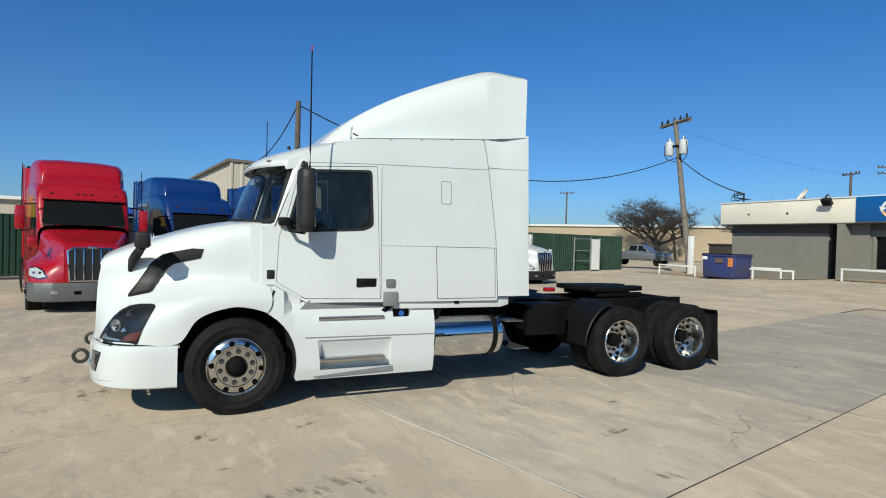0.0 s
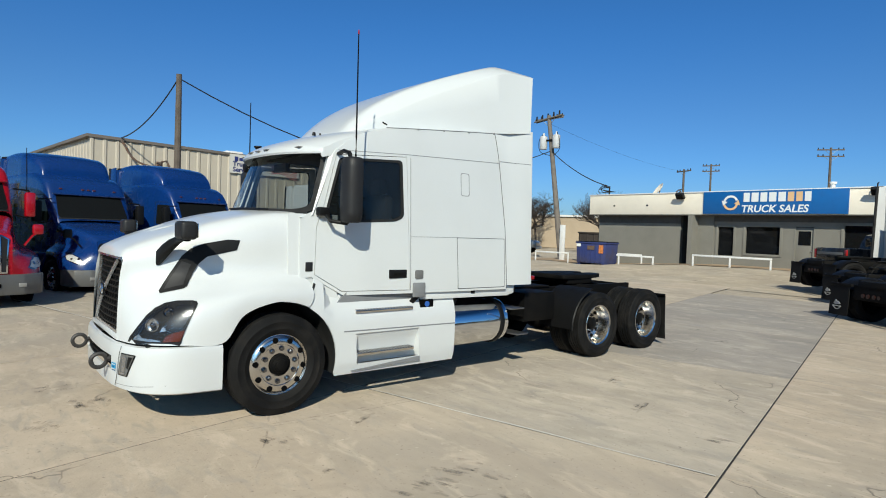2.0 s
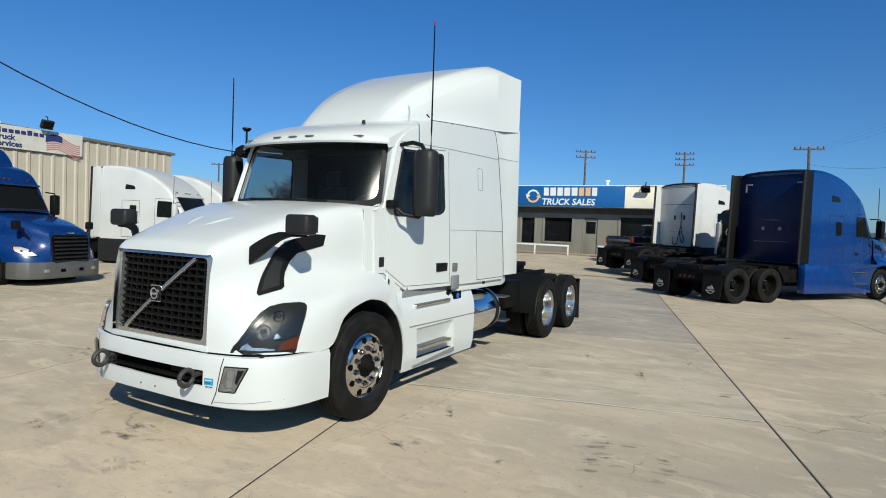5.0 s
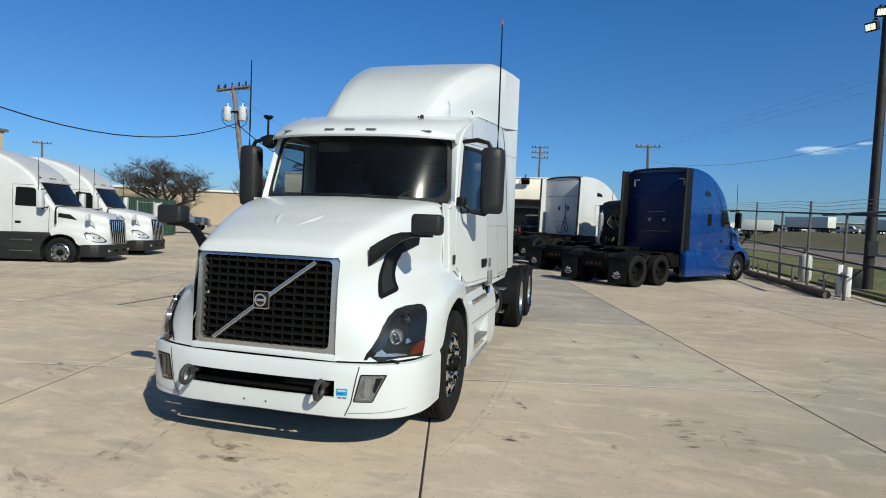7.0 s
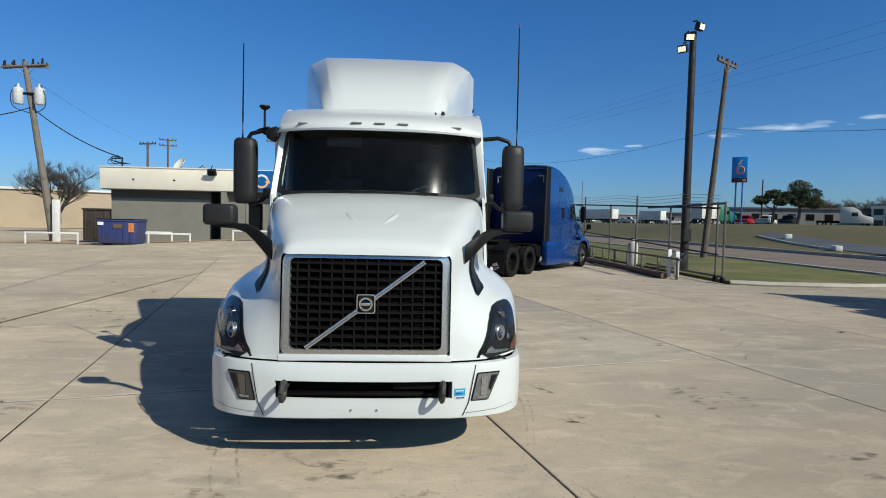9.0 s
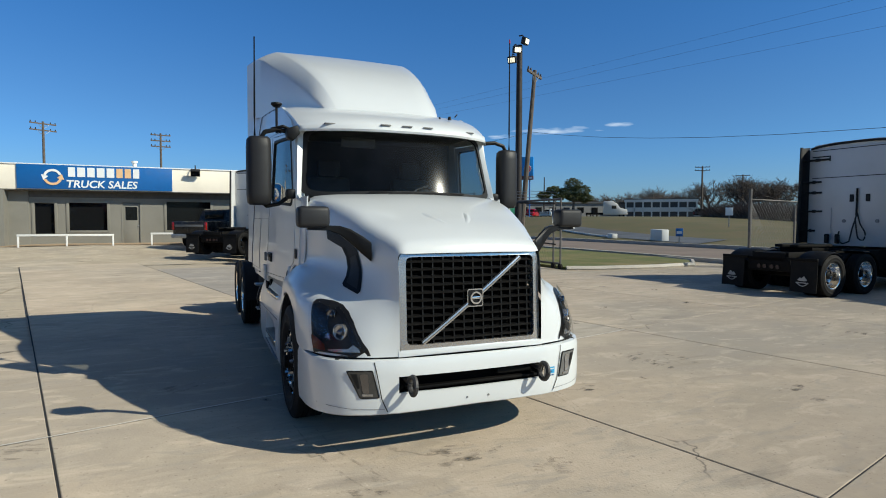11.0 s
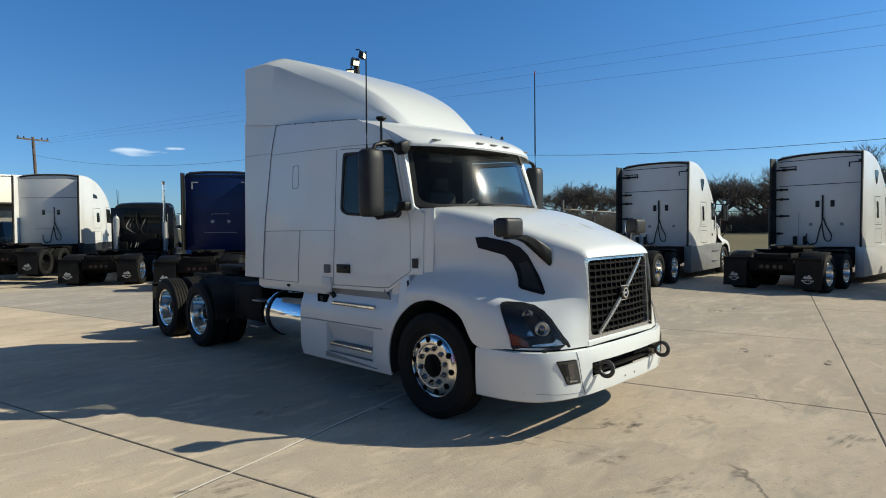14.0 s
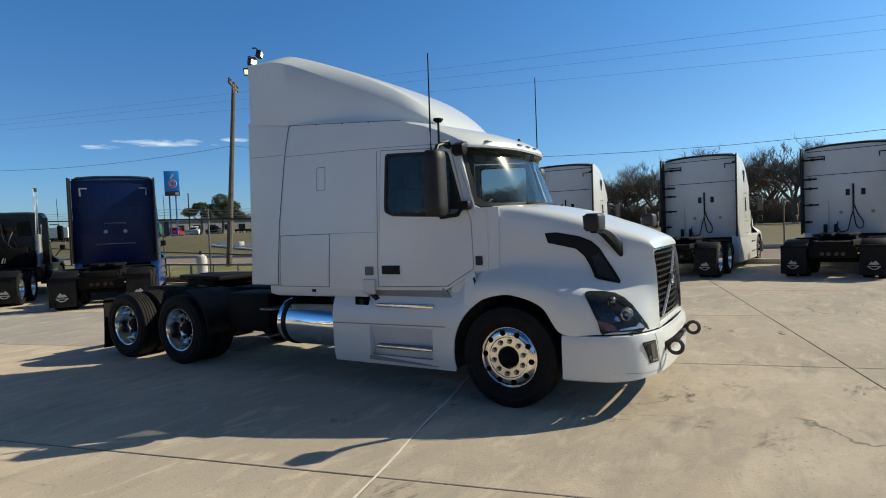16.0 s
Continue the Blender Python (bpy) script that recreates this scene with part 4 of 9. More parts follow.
for s in (1, -1):
    bm = bmesh.new()
    rows = []
    for v in np.linspace(-0.03, 1.06, 8):
        a = Vector(screen_point(0.985, v, 0.012))
        b = Vector((-0.345 - 0.25 * v, y_side(-0.4, 2.0 + 0.62 * v) + 0.012, 1.985 + 0.66 * v))
        rows.append([(a.x - 0.03, a.y - 0.04, a.z), tuple(a), tuple(a.lerp(b, 0.5) + Vector((0.022, 0.016, 0))), tuple(b), (b.x - 0.03, b.y - 0.05, b.z)])
    loft(bm, [[(x, y, z) for x, y, z in r] for r in rows])
    bmesh.ops.recalc_face_normals(bm, faces=bm.faces[:])
    part("windscreen_pillar", bm if s > 0 else flipped(bm), WHITE, truck)
    wb = bmesh.new()
    base = Vector(screen_point(-0.25 if s > 0 else 0.45, 0.02, 0.03))
    tip = Vector(screen_point(0.55 if s > 0 else -0.42, 0.055, 0.03))
    tube(wb, [base, base.lerp(tip, 0.5) + Vector((0.02, 0, 0.01)), tip], 0.011, 5)
    part("wiper", wb, PLASTIC, truck)
bm = bmesh.new()
loft(bm, [[screen_point(u, 0.0, 0.015) for u in np.linspace(-1, 1, 21)], [(p[0] + 0.06, p[1] * 1.0, p[2] - 0.035) for p in (screen_point(u, 0.0, 0.0) for u in np.linspace(-1, 1, 21))], [(-0.21, p[1] * 1.02, 1.93) for p in (screen_point(u, 0.0) for u in np.linspace(-1, 1, 21))]])
bmesh.ops.recalc_face_normals(bm, faces=bm.faces[:])
part("cowl", bm, PLASTIC, truck)

for s in (1, -1):
    cb = side_skin([(-0.10, 1.10), (-0.10, 1.97), (-0.62, 1.97), (-0.62, 1.10)], (), 0.01, -0.014)
    part("cowl_side", cb if s > 0 else flipped(cb), WHITE, truck)

# hood
HOOD = [
    [(1.335, .60, .76), (1.26, .85, .76), (1.12, 1.03, .76), (.92, 1.15, .76), (.585, 1.205, .76), (.40, 1.21, 1.0), (.10, 1.21, 1.105), (-.10, 1.205, 1.09), (-.26, 1.20, 1.04)],
    [(1.335, .60, .92), (1.24, .83, .92), (1.08, 1.02, .92), (.88, 1.145, .93), (.62, 1.205, .98), (.42, 1.21, 1.09), (.10, 1.21, 1.15), (-.12, 1.21, 1.13), (-.30, 1.20, 1.10)],
    [(1.33, .60, 1.08), (1.20, .79, 1.08), (1.02, .96, 1.09), (.82, 1.10, 1.11), (.60, 1.165, 1.14), (.38, 1.185, 1.19), (.1, 1.19, 1.22), (-.12, 1.19, 1.21), (-.31, 1.185, 1.19)],
    [(1.325, .60, 1.22), (1.15, .735, 1.22), (.95, .85, 1.22), (.74, .955, 1.23), (.52, 1.03, 1.25), (.3, 1.08, 1.28), (.05, 1.10, 1.30), (-.14, 1.11, 1.29), (-.30, 1.11, 1.28)],
    [(1.315, .60, 1.36), (1.10, .70, 1.36), (.88, .79, 1.36), (.65, .86, 1.36), (.42, .92, 1.37), (.2, .965, 1.38), (0, 1.0, 1.38), (-.12, 1.02, 1.38), (-.225, 1.035, 1.38)],
    [(1.295, .60, 1.48), (1.07, .685, 1.53), (.84, .775, 1.58), (.62, .84, 1.62), (.4, .90, 1.66), (.2, .95, 1.70), (0, .985, 1.72), (-.12, 1.005, 1.74), (-.225, 1.02, 1.75)],
    [(1.27, .585, 1.545), (1.05, .655, 1.63), (.82, .735, 1.71), (.6, .80, 1.77), (.4, .86, 1.82), (.2, .91, 1.86), (0, .95, 1.89), (-.12, .975, 1.90), (-.225, .99, 1.91)],
    [(1.25, .54, 1.585), (1.03, .59, 1.68), (.8, .66, 1.76), (.6, .72, 1.83), (.4, .775, 1.885), (.2, .825, 1.93), (0, .87, 1.96), (-.12, .89, 1.97), (-.225, .9, 1.975)],
    [(1.252, .28, 1.61), (1.03, .30, 1.712), (.8, .33, 1.79), (.6, .36, 1.857), (.4, .39, 1.916), (.2, .41, 1.962), (0, .43, 1.992), (-.12, .44, 2.0), (-.225, .45, 2.0)],
    [(1.252, 0, 1.62), (1.03, 0, 1.722), (.8, 0, 1.80), (.6, 0, 1.868), (.4, 0, 1.927), (.2, 0, 1.973), (0, 0, 2.002), (-.12, 0, 2.01), (-.225, 0, 2.01)],
]
# over the grille the skin rolls down to the surround
NOSE = {6: [(1.300, .59, 1.508)], 7: [(1.309, .56, 1.505), (1.290, .55, 1.550)], 8: [(1.322, .28, 1.508), (1.304, .28, 1.565)], 9: [(1.325, 0, 1.508), (1.307, 0, 1.572)]}
rows = [spline(NOSE.get(k, []) + r, 44) for k, r in enumerate(HOOD)]
cols = list(zip(*rows))
grid = [spline(list(c), 40) for c in cols]
bm = bmesh.new()
loft(bm, grid)
bmesh.ops.recalc_face_normals(bm, faces=bm.faces[:])
mirrored(bm)
bmesh.ops.recalc_face_normals(bm, faces=bm.faces[:])
HOODTREE = BVHTree.FromBMesh(bm)
hood = part("hood", bm, WHITE, truck, "long white hood with flared fenders", 0.9)
for s in (1, -1):
    bm = bmesh.new()
    tube(bm, [(p[0] - 0.004, p[1] * s * 1.003, p[2]) for p in grid[-1] if 1.36 < p[2] < 1.96], 0.010, 6)
    part("hood_gap", bm, SEAM, hood)
# strip below the grille
bm = bmesh.new()
box(bm, 1.25, 1.338, -0.61, 0.61, 0.755, 0.80, 0.006)
part("chin_strip", bm, WHITE, hood)
for s in (1, -1):
    bm = bmesh.new()
    rows = []
    for t in np.linspace(0, 1, 9):
        x, y, k = 0.76 + 0.25 * t, s * (0.195 - 0.10 * t ** 1.4), math.sin(math.pi * min(1.0, 0.12 + 0.88 * t))
        row = []
        for dy, h in ((-0.034, -0.003), (-0.012, 0.012 * k), (0.006, 0.010 * k), (0.03, -0.003)):
            hit = HOODTREE.ray_cast(Vector((x, y + dy * s, 3)), Vector((0, 0, -1)))[0]
            row.append((x, y + dy * s, hit.z + h))
        rows.append(row)
    loft(bm, rows)
    bmesh.ops.recalc_face_normals(bm, faces=bm.faces[:])
    part("hood_scoop", bm, WHITE, hood, angle=1.2)

# grille
SATIN = mat("satin_silver", (0.56, 0.55, 0.54), 0.24, 0.85, vary=0.1, scale=6, rough2=0.32)


def grille_x(y, z):
    return 1.345 - 0.045 * (y / 0.6) ** 2 - 0.05 * (z - 0.8)


bm = bmesh.new()
ringo = rounded([(-0.602, 0.785), (0.602, 0.785), (0.595, 1.515), (-0.595, 1.515)], 0.07)
ringi = rounded([(-0.535, 0.835), (0.535, 0.835), (0.535, 1.48), (-0.535, 1.48)], 0.045)
loft(bm, [[(grille_x(y, z) - 0.04, y, z) for y, z in ringo], [(grille_x(y, z) + 0.012, y * 0.995, z) for y, z in ringo], [(grille_x(y, z) + 0.016, y * 1.008, z) for y, z in ringi], [(grille_x(y, z) - 0.04, y, z) for y, z in ringi]], close=True)
bmesh.ops.recalc_face_normals(bm, faces=bm.faces[:])
grille = part("grille", bm, SATIN, truck, "black slatted grille in a chrome surround")
bm = bmesh.new()
box(bm, 1.18, 1.21, -0.54, 0.54, 0.82, 1.49)
part("radiator", bm, DARKHOLE, grille)
for i in range(11):
    z = 0.868 + i * 0.0575
    bm = bmesh.new()
    loft(bm, [[(grille_x(y, z) - 0.005 + dx, y, z + dz) for dx, dz in ((0.0, -0.007), (0.004, 0.007), (-0.03, 0.015), (-0.05, -0.004))] for y in np.linspace(-0.535, 0.535, 13)], close=True)
    bmesh.ops.recalc_face_normals(bm, faces=bm.faces[:])
    part("slat", bm, PLASTIC, grille)
for i in range(13):
    y = -0.49 + i * 0.98 / 12
    bm = bmesh.new()
    loft(bm, [[(grille_x(y, z) - 0.002 + dx, y + dy, z) for dx, dy in ((-0.006, -0.005), (-0.006, 0.005), (-0.04, 0.003), (-0.04, -0.003))] for z in np.linspace(0.835, 1.475, 6)], close=True)
    bmesh.ops.recalc_face_normals(bm, faces=bm.faces[:])
    part("upright", bm, PLASTIC, grille)
bm = bmesh.new()
A, B = (0.41, 1.465), (-0.42, 0.845)
A, B = (A[0], A[1]), (B[0], B[1])
d = Vector((B[0] - A[0], B[1] - A[1])).normalized()
nrm = Vector((-d.y, d.x))
rows = []
for t in np.linspace(0, 1, 14):
    y, z = A[0] + (B[0] - A[0]) * t, A[1] + (B[1] - A[1]) * t
    rows.append([(grille_x(y, z) + e, y + nrm.x * w, z + nrm.y * w) for w, e in ((-0.018, 0.004), (-0.014, 0.022), (-0.003, 0.024), (0.0, 0.014), (0.003, 0.024), (0.014, 0.022), (0.018, 0.004))])
loft(bm, rows, close=True, cap=True)
bmesh.ops.recalc_face_normals(bm, faces=bm.faces[:])
part("diagonal_bar", bm, SATIN, grille, "chrome diagonal bar")
bm = bmesh.new()
prism(bm, rounded([(-0.058, 1.105), (0.058, 1.105), (0.058, 1.225), (-0.058, 1.225)], 0.015), grille_x(0, 1.16) + 0.02, grille_x(0, 1.16) + 0.03, "yz")
badge = part("badge_plate", bm, PLASTIC, grille)
bm = bmesh.new()
prism(bm, rounded([(-0.066, 1.097), (0.066, 1.097), (0.066, 1.233), (-0.066, 1.233)], 0.018), grille_x(0, 1.16) + 0.014, grille_x(0, 1.16) + 0.024, "yz")
part("badge_frame", bm, CHROME, badge)
bm = bmesh.new()
lathe(bm, [(0.034, 0.0), (0.036, 0.012), (0.048, 0.012), (0.05, 0.0)], 28, "x", (grille_x(0, 1.16) + 0.03, 0, 1.165))
box(bm, grille_x(0, 1.16) + 0.03, grille_x(0, 1.16) + 0.038, -0.033, 0.033, 1.155, 1.175, 0.002)
part("badge_ring", bm, CHROME, grille, "plain chrome ring badge")

# bumper with an open slot
BPLAN = [(1.405, 0), (1.40, .3), (1.378, .62), (1.325, .82), (1.235, 1.0), (1.09, 1.13), (.9, 1.19), (.585, 1.205)]
plan = spline(BPLAN[:3], 8) + spline(BPLAN[2:], 22)[1:]
BZ = [(0.748, -0.045), (0.742, -0.012), (0.70, 0.0), (0.625, 0.0), (0.505, 0.002), (0.46, 0.0), (0.405, -0.002), (0.37, -0.008), (0.352, -0.045)]
bm = bmesh.new()
vs = []
for z, dx in BZ:
    row = []
    for i, (x, y) in enumerate(plan):
        a, b = Vector(plan[max(i - 1, 0)]), Vector(plan[min(i + 1, len(plan) - 1)])
        n = Vector(((b - a).y, -(b - a).x)).normalized()
        low = 0.035 * (i / len(plan)) if z < 0.4 else 0
        row.append(bm.verts.new((x + n.x * dx, max(y + n.y * dx, 0) if i else 0, z - low)))
    vs.append(row)
for r in range(len(BZ) - 1):
    for i in range(len(plan) - 1):
        if BZ[r][0] == 0.625 and i < 7:
            continue
        bm.faces.new((vs[r][i], vs[r][i + 1], vs[r + 1][i + 1], vs[r + 1][i]))
mirrored(bm)
bmesh.ops.recalc_face_normals(bm, faces=bm.faces[:])
BUMPTREE = BVHTree.FromBMesh(bm)
grown(bm, 0.02)
bumper = part("bumper", bm, WHITE, truck, "white moulded front bumper", 0.7)
bm = bmesh.new()
box(bm, 1.12, 1.30, -0.60, 0.60, 0.47, 0.65, 0.01)
part("bumper_slot", bm, DARKHOLE, bumper)
bm = bmesh.new()
box(bm, 1.30, 1.36, -0.55, 0.55, 0.515, 0.535, 0.004)
part("slot_bar", bm, FRAME, bumper)
bm = bmesh.new()
box(bm, 1.29, 1.345, 0.2, 0.5, 0.56, 0.60, 0.004)
part("slot_bar", bm, FRAME, bumper)
bm = bmesh.new()
for y in (-0.09, 0.09):
    cyl(bm, (1.39, y, 0.425), (1.408, y, 0.425), 0.008, n=8)
part("bumper_bolts", bm, GREYP, bumper)["kind"] = "stuff"
LAMPSILVER = mat("lamp_silver", (0.50, 0.50, 0.50), 0.2, 0.8, vary=0.35, scale=16, bump=0.12)
FOGLENS = mat("smoky_fog_lens", (0.045, 0.045, 0.043), 0.15, vary=0.3, scale=20, coat=0.6)
FOGCLEAR = mat("pale_fog_lens", (0.15, 0.15, 0.145), 0.18, vary=0.5, scale=14, coat=0.6)
HOOKSTEEL = mat("tow_eye_steel", (0.055, 0.052, 0.05), 0.55, 0.3, vary=0.3, scale=12, bump=0.2)
for s in (1, -1):
    fog = [(0.80 * s, 0.68), (0.978 * s, 0.677), (0.888 * s, 0.475), (0.754 * s, 0.478)]
    fb = laid(rounded(fog, 0.012, 2), BUMPTREE, (-1, 0, 0), 0.004)
    f = part("fog_lamp", fb, SMOKE, bumper, "smoky fog lamp")
    fb = laid(inset(fog, 0.009), BUMPTREE, (-1, 0, 0), 0.009)
    # the left lens and bulb are paler than the right ones
    part("fog_lens", fb, FOGCLEAR if s > 0 else FOGLENS, f)
    fb = laid(rounded([(0.832 * s, 0.655), (0.888 * s, 0.655), (0.866 * s, 0.515), (0.826 * s, 0.515)], 0.014, 2), BUMPTREE, (-1, 0, 0), 0.013)
    part("fog_bulb", fb, LAMPSILVER if s > 0 else SMOKECHROME, f)
    fb = laid([(0.905 * s, 0.655), (0.948 * s, 0.655), (0.90 * s, 0.545), (0.887 * s, 0.56)], BUMPTREE, (-1, 0, 0), 0.013)
    part("fog_shade", fb, SMOKE, f)
    fb = laid([(0.80 * s, 0.512), (0.872 * s, 0.512), (0.868 * s, 0.497), (0.80 * s, 0.497)], BUMPTREE, (-1, 0, 0), 0.014)
    part("fog_louvre", fb, LAMPSILVER, f)
    hb = bmesh.new()
    y = 0.545 * s
    tube(hb, [(1.20, y, 0.60), (1.40, y, 0.585)], 0.022, 8)
    pts = [(1.465 + 0.062 * math.cos(t), y + 0.004 * math.sin(t), 0.575 + 0.062 * math.sin(t)) for t in np.linspace(0, 2 * math.pi, 19)]
    tube(hb, pts, 0.019, 7)
    part("tow_hook", hb, HOOKSTEEL, bumper, "weathered round steel tow eye")
BLUEINK = mat("dark_blue_ink", (0.01, 0.09, 0.22), 0.5, vary=0.1)
sb = laid([(0.635, 0.520), (0.715, 0.520), (0.715, 0.572), (0.635, 0.572)], BUMPTREE, (-1, 0, 0), 0.003)
st = part("sticker", sb, mat("blue_sticker", (0.02, 0.33, 0.62), 0.5, vary=0.15), bumper, "small blue and white sticker")
sb = laid([(0.64, 0.497), (0.715, 0.497), (0.715, 0.520), (0.64, 0.520)], BUMPTREE, (-1, 0, 0), 0.003)
part("sticker_foot", sb, WHITE2, st)
for y0, y1, z0 in ((0.648, 0.675, 0.502), (0.680, 0.708, 0.502), (0.645, 0.705, 0.552), (0.645, 0.69, 0.532)):
    sb = laid([(y0, z0), (y1, z0), (y1, z0 + 0.009), (y0, z0 + 0.009)], BUMPTREE, (-1, 0, 0), 0.0045)
    part("sticker_bar", sb, BLUEINK if z0 < 0.54 else WHITE2, st)
for k in (1, -1):
    sb = bmesh.new()
    seam(sb, [(0.79 * k, 0.735), (0.742 * k, 0.47), (0.70 * k, 0.375)], BUMPTREE, (-1, 0, 0), 0.007, 0.006)
    part("bumper_seam", sb, SEAM, bumper)
    sb = bmesh.new()
    seam(sb, [(0.72 * k, 0.395), (0.95 * k, 0.40), (1.15 * k, 0.42)], BUMPTREE, (-1, 0, 0), 0.004, 0.005)
    part("bumper_seam", sb, GREYGAP, bumper)
bm = bmesh.new()
box(bm, 0.62, 1.2, -1.05, 1.05, 0.62, 0.752, 0.03)
part("bumper_gap", bm, SEAM, truck)
bm = bmesh.new()
box(bm, 0.3, 1.15, -0.6, 0.6, 0.34, 0.40, 0.02)
part("splash_plate", bm, FRAME, truck)

# head lamps: a dark bowl on the fender with lenses, an amber turn lamp and a clear cover
HL = [(0.785, 1.118), (0.85, 0.995), (0.91, 0.863), (0.93, 0.778), (0.948, 0.757), (1.268, 0.757), (1.279, 0.772), (1.266, 0.82), (1.222, 0.905), (1.157, 1.005), (1.091, 1.072), (1.015, 1.115), (0.925, 1.136), (0.82, 1.141), (0.792, 1.135)]
LAMPSHELL = mat("smoked_lamp_shell", (0.016, 0.016, 0.0165), 0.3, 0.0, vary=0.4, scale=14, spec=0.2)
LAMPTRIM = mat("lamp_bezel", (0.045, 0.046, 0.048), 0.2, 0.8, vary=0.5, scale=6, bump=0.06)
for s in (1, -1):
    way = (0, -s, 0)
    lamp = part("head_lamp", laid(HL, HOODTREE, way, 0.006), LAMPSHELL, truck, "large smoky headlamp with amber corner")
    part("lamp_bezel", laid([(0.86, 1.0), (0.93, 0.89), (1.03, 0.86), (1.09, 0.87), (1.02, 0.96), (0.95, 1.09), (0.87, 1.11), (0.81, 1.10)], HOODTREE, way, 0.010, step=0.03), LAMPTRIM, lamp)
    part("leading_strip", laid([(1.247, 0.825), (1.207, 0.90), (1.145, 0.992), (1.08, 1.055), (1.01, 1.097), (0.985, 1.092), (1.06, 1.04), (1.12, 0.98), (1.178, 0.895), (1.205, 0.845)], HOODTREE, way, 0.012, step=0.03), LAMPTRIM, lamp)
    part("turn_lamp", laid(rounded([(0.900, 0.892), (0.938, 0.797), (1.06, 0.788), (1.04, 0.834), (0.985, 0.868)], 0.008, 2), HOODTREE, way, 0.016), AMBER, lamp, "amber turn signal")
    for x, z, r, mt in ((1.0, 1.044, 0.042, SMOKECHROME), (1.118, 0.932, 0.056, LAMPSILVER)):
        hit, no, _, _ = HOODTREE.ray_cast(Vector((x, 3 * s, z)), Vector(way))
        f1 = Vector((0.62, 0.78 * s, 0)).normalized()
        bm = bmesh.new()
        c = hit + no * 0.004
        side_, up_ = f1.cross(Vector((0, 0, 1))).normalized(), Vector((0, 0, 1))
        loft(bm, [[tuple(c + f1 * d + (side_ * math.cos(a) + up_ * math.sin(a)) * r * k) for a in np.linspace(0, 2 * math.pi, 21)[:-1]] for k, d in ((1.0, -0.02), (1.06, 0.022), (0.97, 0.026), (0.85, 0.014), (0.55, 0.006), (0.1, 0.004))], close=True)
        bmesh.ops.recalc_face_normals(bm, faces=bm.faces[:])
        bowl = part("reflector", bm, mt, lamp)
        bm = bmesh.new()
        bmesh.ops.create_uvsphere(bm, u_segments=16, v_segments=10, radius=r * 0.45, matrix=Matrix.Translation(c + f1 * 0.006))
        part("bulb_lens", bm, SMOKECHROME, bowl)
    part("reflector_strip", laid([(1.245, 0.797), (1.232, 0.825), (1.208, 0.846), (1.19, 0.815), (1.14, 0.812), (1.075, 0.80), (1.075, 0.79), (1.16, 0.79)], HOODTREE, way, 0.014, step=0.02), LAMPSILVER, lamp)
    part("reflector_strip", laid([(1.075, 0.872), (1.03, 0.885), (1.045, 0.915), (1.06, 0.905)], HOODTREE, way, 0.016, step=0.02), LAMPSILVER, lamp)
    part("lamp_cover", laid(inset(HL, 0.004), HOODTREE, way, 0.034), LENS, lamp)
    # fender vent with its dark intake
    V = [(0.345, 1.685), (0.375, 1.59), (0.63, 1.525), (0.70, 1.46), (0.75, 1.38), (0.82, 1.255), (0.845, 1.235), (1.035, 1.19), (1.04, 1.21), (0.91, 1.41), (0.84, 1.53), (0.77, 1.595), (0.66, 1.645), (0.45, 1.69)]
    ven = part("fender_vent", laid(V, HOODTREE, way, 0.006), PLASTIC, truck, "black curved hood vent")
    part("vent_mesh", laid([(0.845, 1.262), (1.0, 1.222), (0.90, 1.38), (0.84, 1.48), (0.765, 1.45), (0.80, 1.36)], HOODTREE, way, 0.011), DGREY, ven)
    bm = bmesh.new()
    seam(bm, [(0.645, 1.53), (0.715, 1.46), (0.765, 1.375), (0.832, 1.255)], HOODTREE, way, 0.018, 0.012)
    part("vent_lip", bm, PLASTIC, ven)
    # hood mirror on a flat arm
    y0 = 0.80
    mb = bmesh.new()
    rows = []
    for p, w, h in (((1.03, 0.725, 1.51), 0.02, 0.072), ((1.0, 0.79, 1.565), 0.026, 0.066), ((0.96, 0.87, 1.63), 0.03, 0.052), ((0.93, 0.94, 1.672), 0.03, 0.034), ((0.92, 1.03, 1.69), 0.03, 0.02), ((0.91, 1.18, 1.69), 0.03, 0.015)):
        p = Vector(p)
        rows.append([(p.x + dx * w, p.y, p.z + dz * h) for dx, dz in ((1, 0.7), (0.6, 1), (-0.6, 1), (-1, 0.7), (-1, -0.7), (-0.6, -1), (0.6, -1), (1, -0.7))])
    loft(mb, rows, close=True, cap=True)
    bmesh.ops.recalc_face_normals(mb, faces=mb.faces[:])
    mir = part("hood_mirror", mb if s > 0 else flipped(mb), PLASTIC, truck, "black hood-mounted mirror on a bent arm")
    mb = bmesh.new()
    box(mb, 0.84, 0.98, 1.02, 1.258, 1.692, 1.852, 0.032, 3)
    part("mirror_head", mb if s > 0 else flipped(mb), DGREY, mir)
    mb = bmesh.new()
    box(mb, 0.834, 0.842, 1.03, 1.25, 1.71, 1.835, 0.004)
    part("mirror_glass", mb if s > 0 else flipped(mb), CHROME, mir)
    # door mirror
    mb = bmesh.new()
    rows = []
    for z, k in ((1.895, 0.72), (1.915, 0.93), (2.0, 1.0), (2.45, 1.0), (2.525, 0.95), (2.55, 0.75)):
        rows.append([(-0.60 + dx * k, 1.365 + dy * k, z) for dx, dy in ((-0.075, -0.105), (-0.075, 0.105), (-0.03, 0.118), (0.05, 0.105), (0.085, 0.06), (0.09, -0.06), (0.06, -0.108), (-0.03, -0.115))])
    loft(mb, rows, close=True, cap=True)
    bmesh.ops.recalc_face_normals(mb, faces=mb.faces[:])
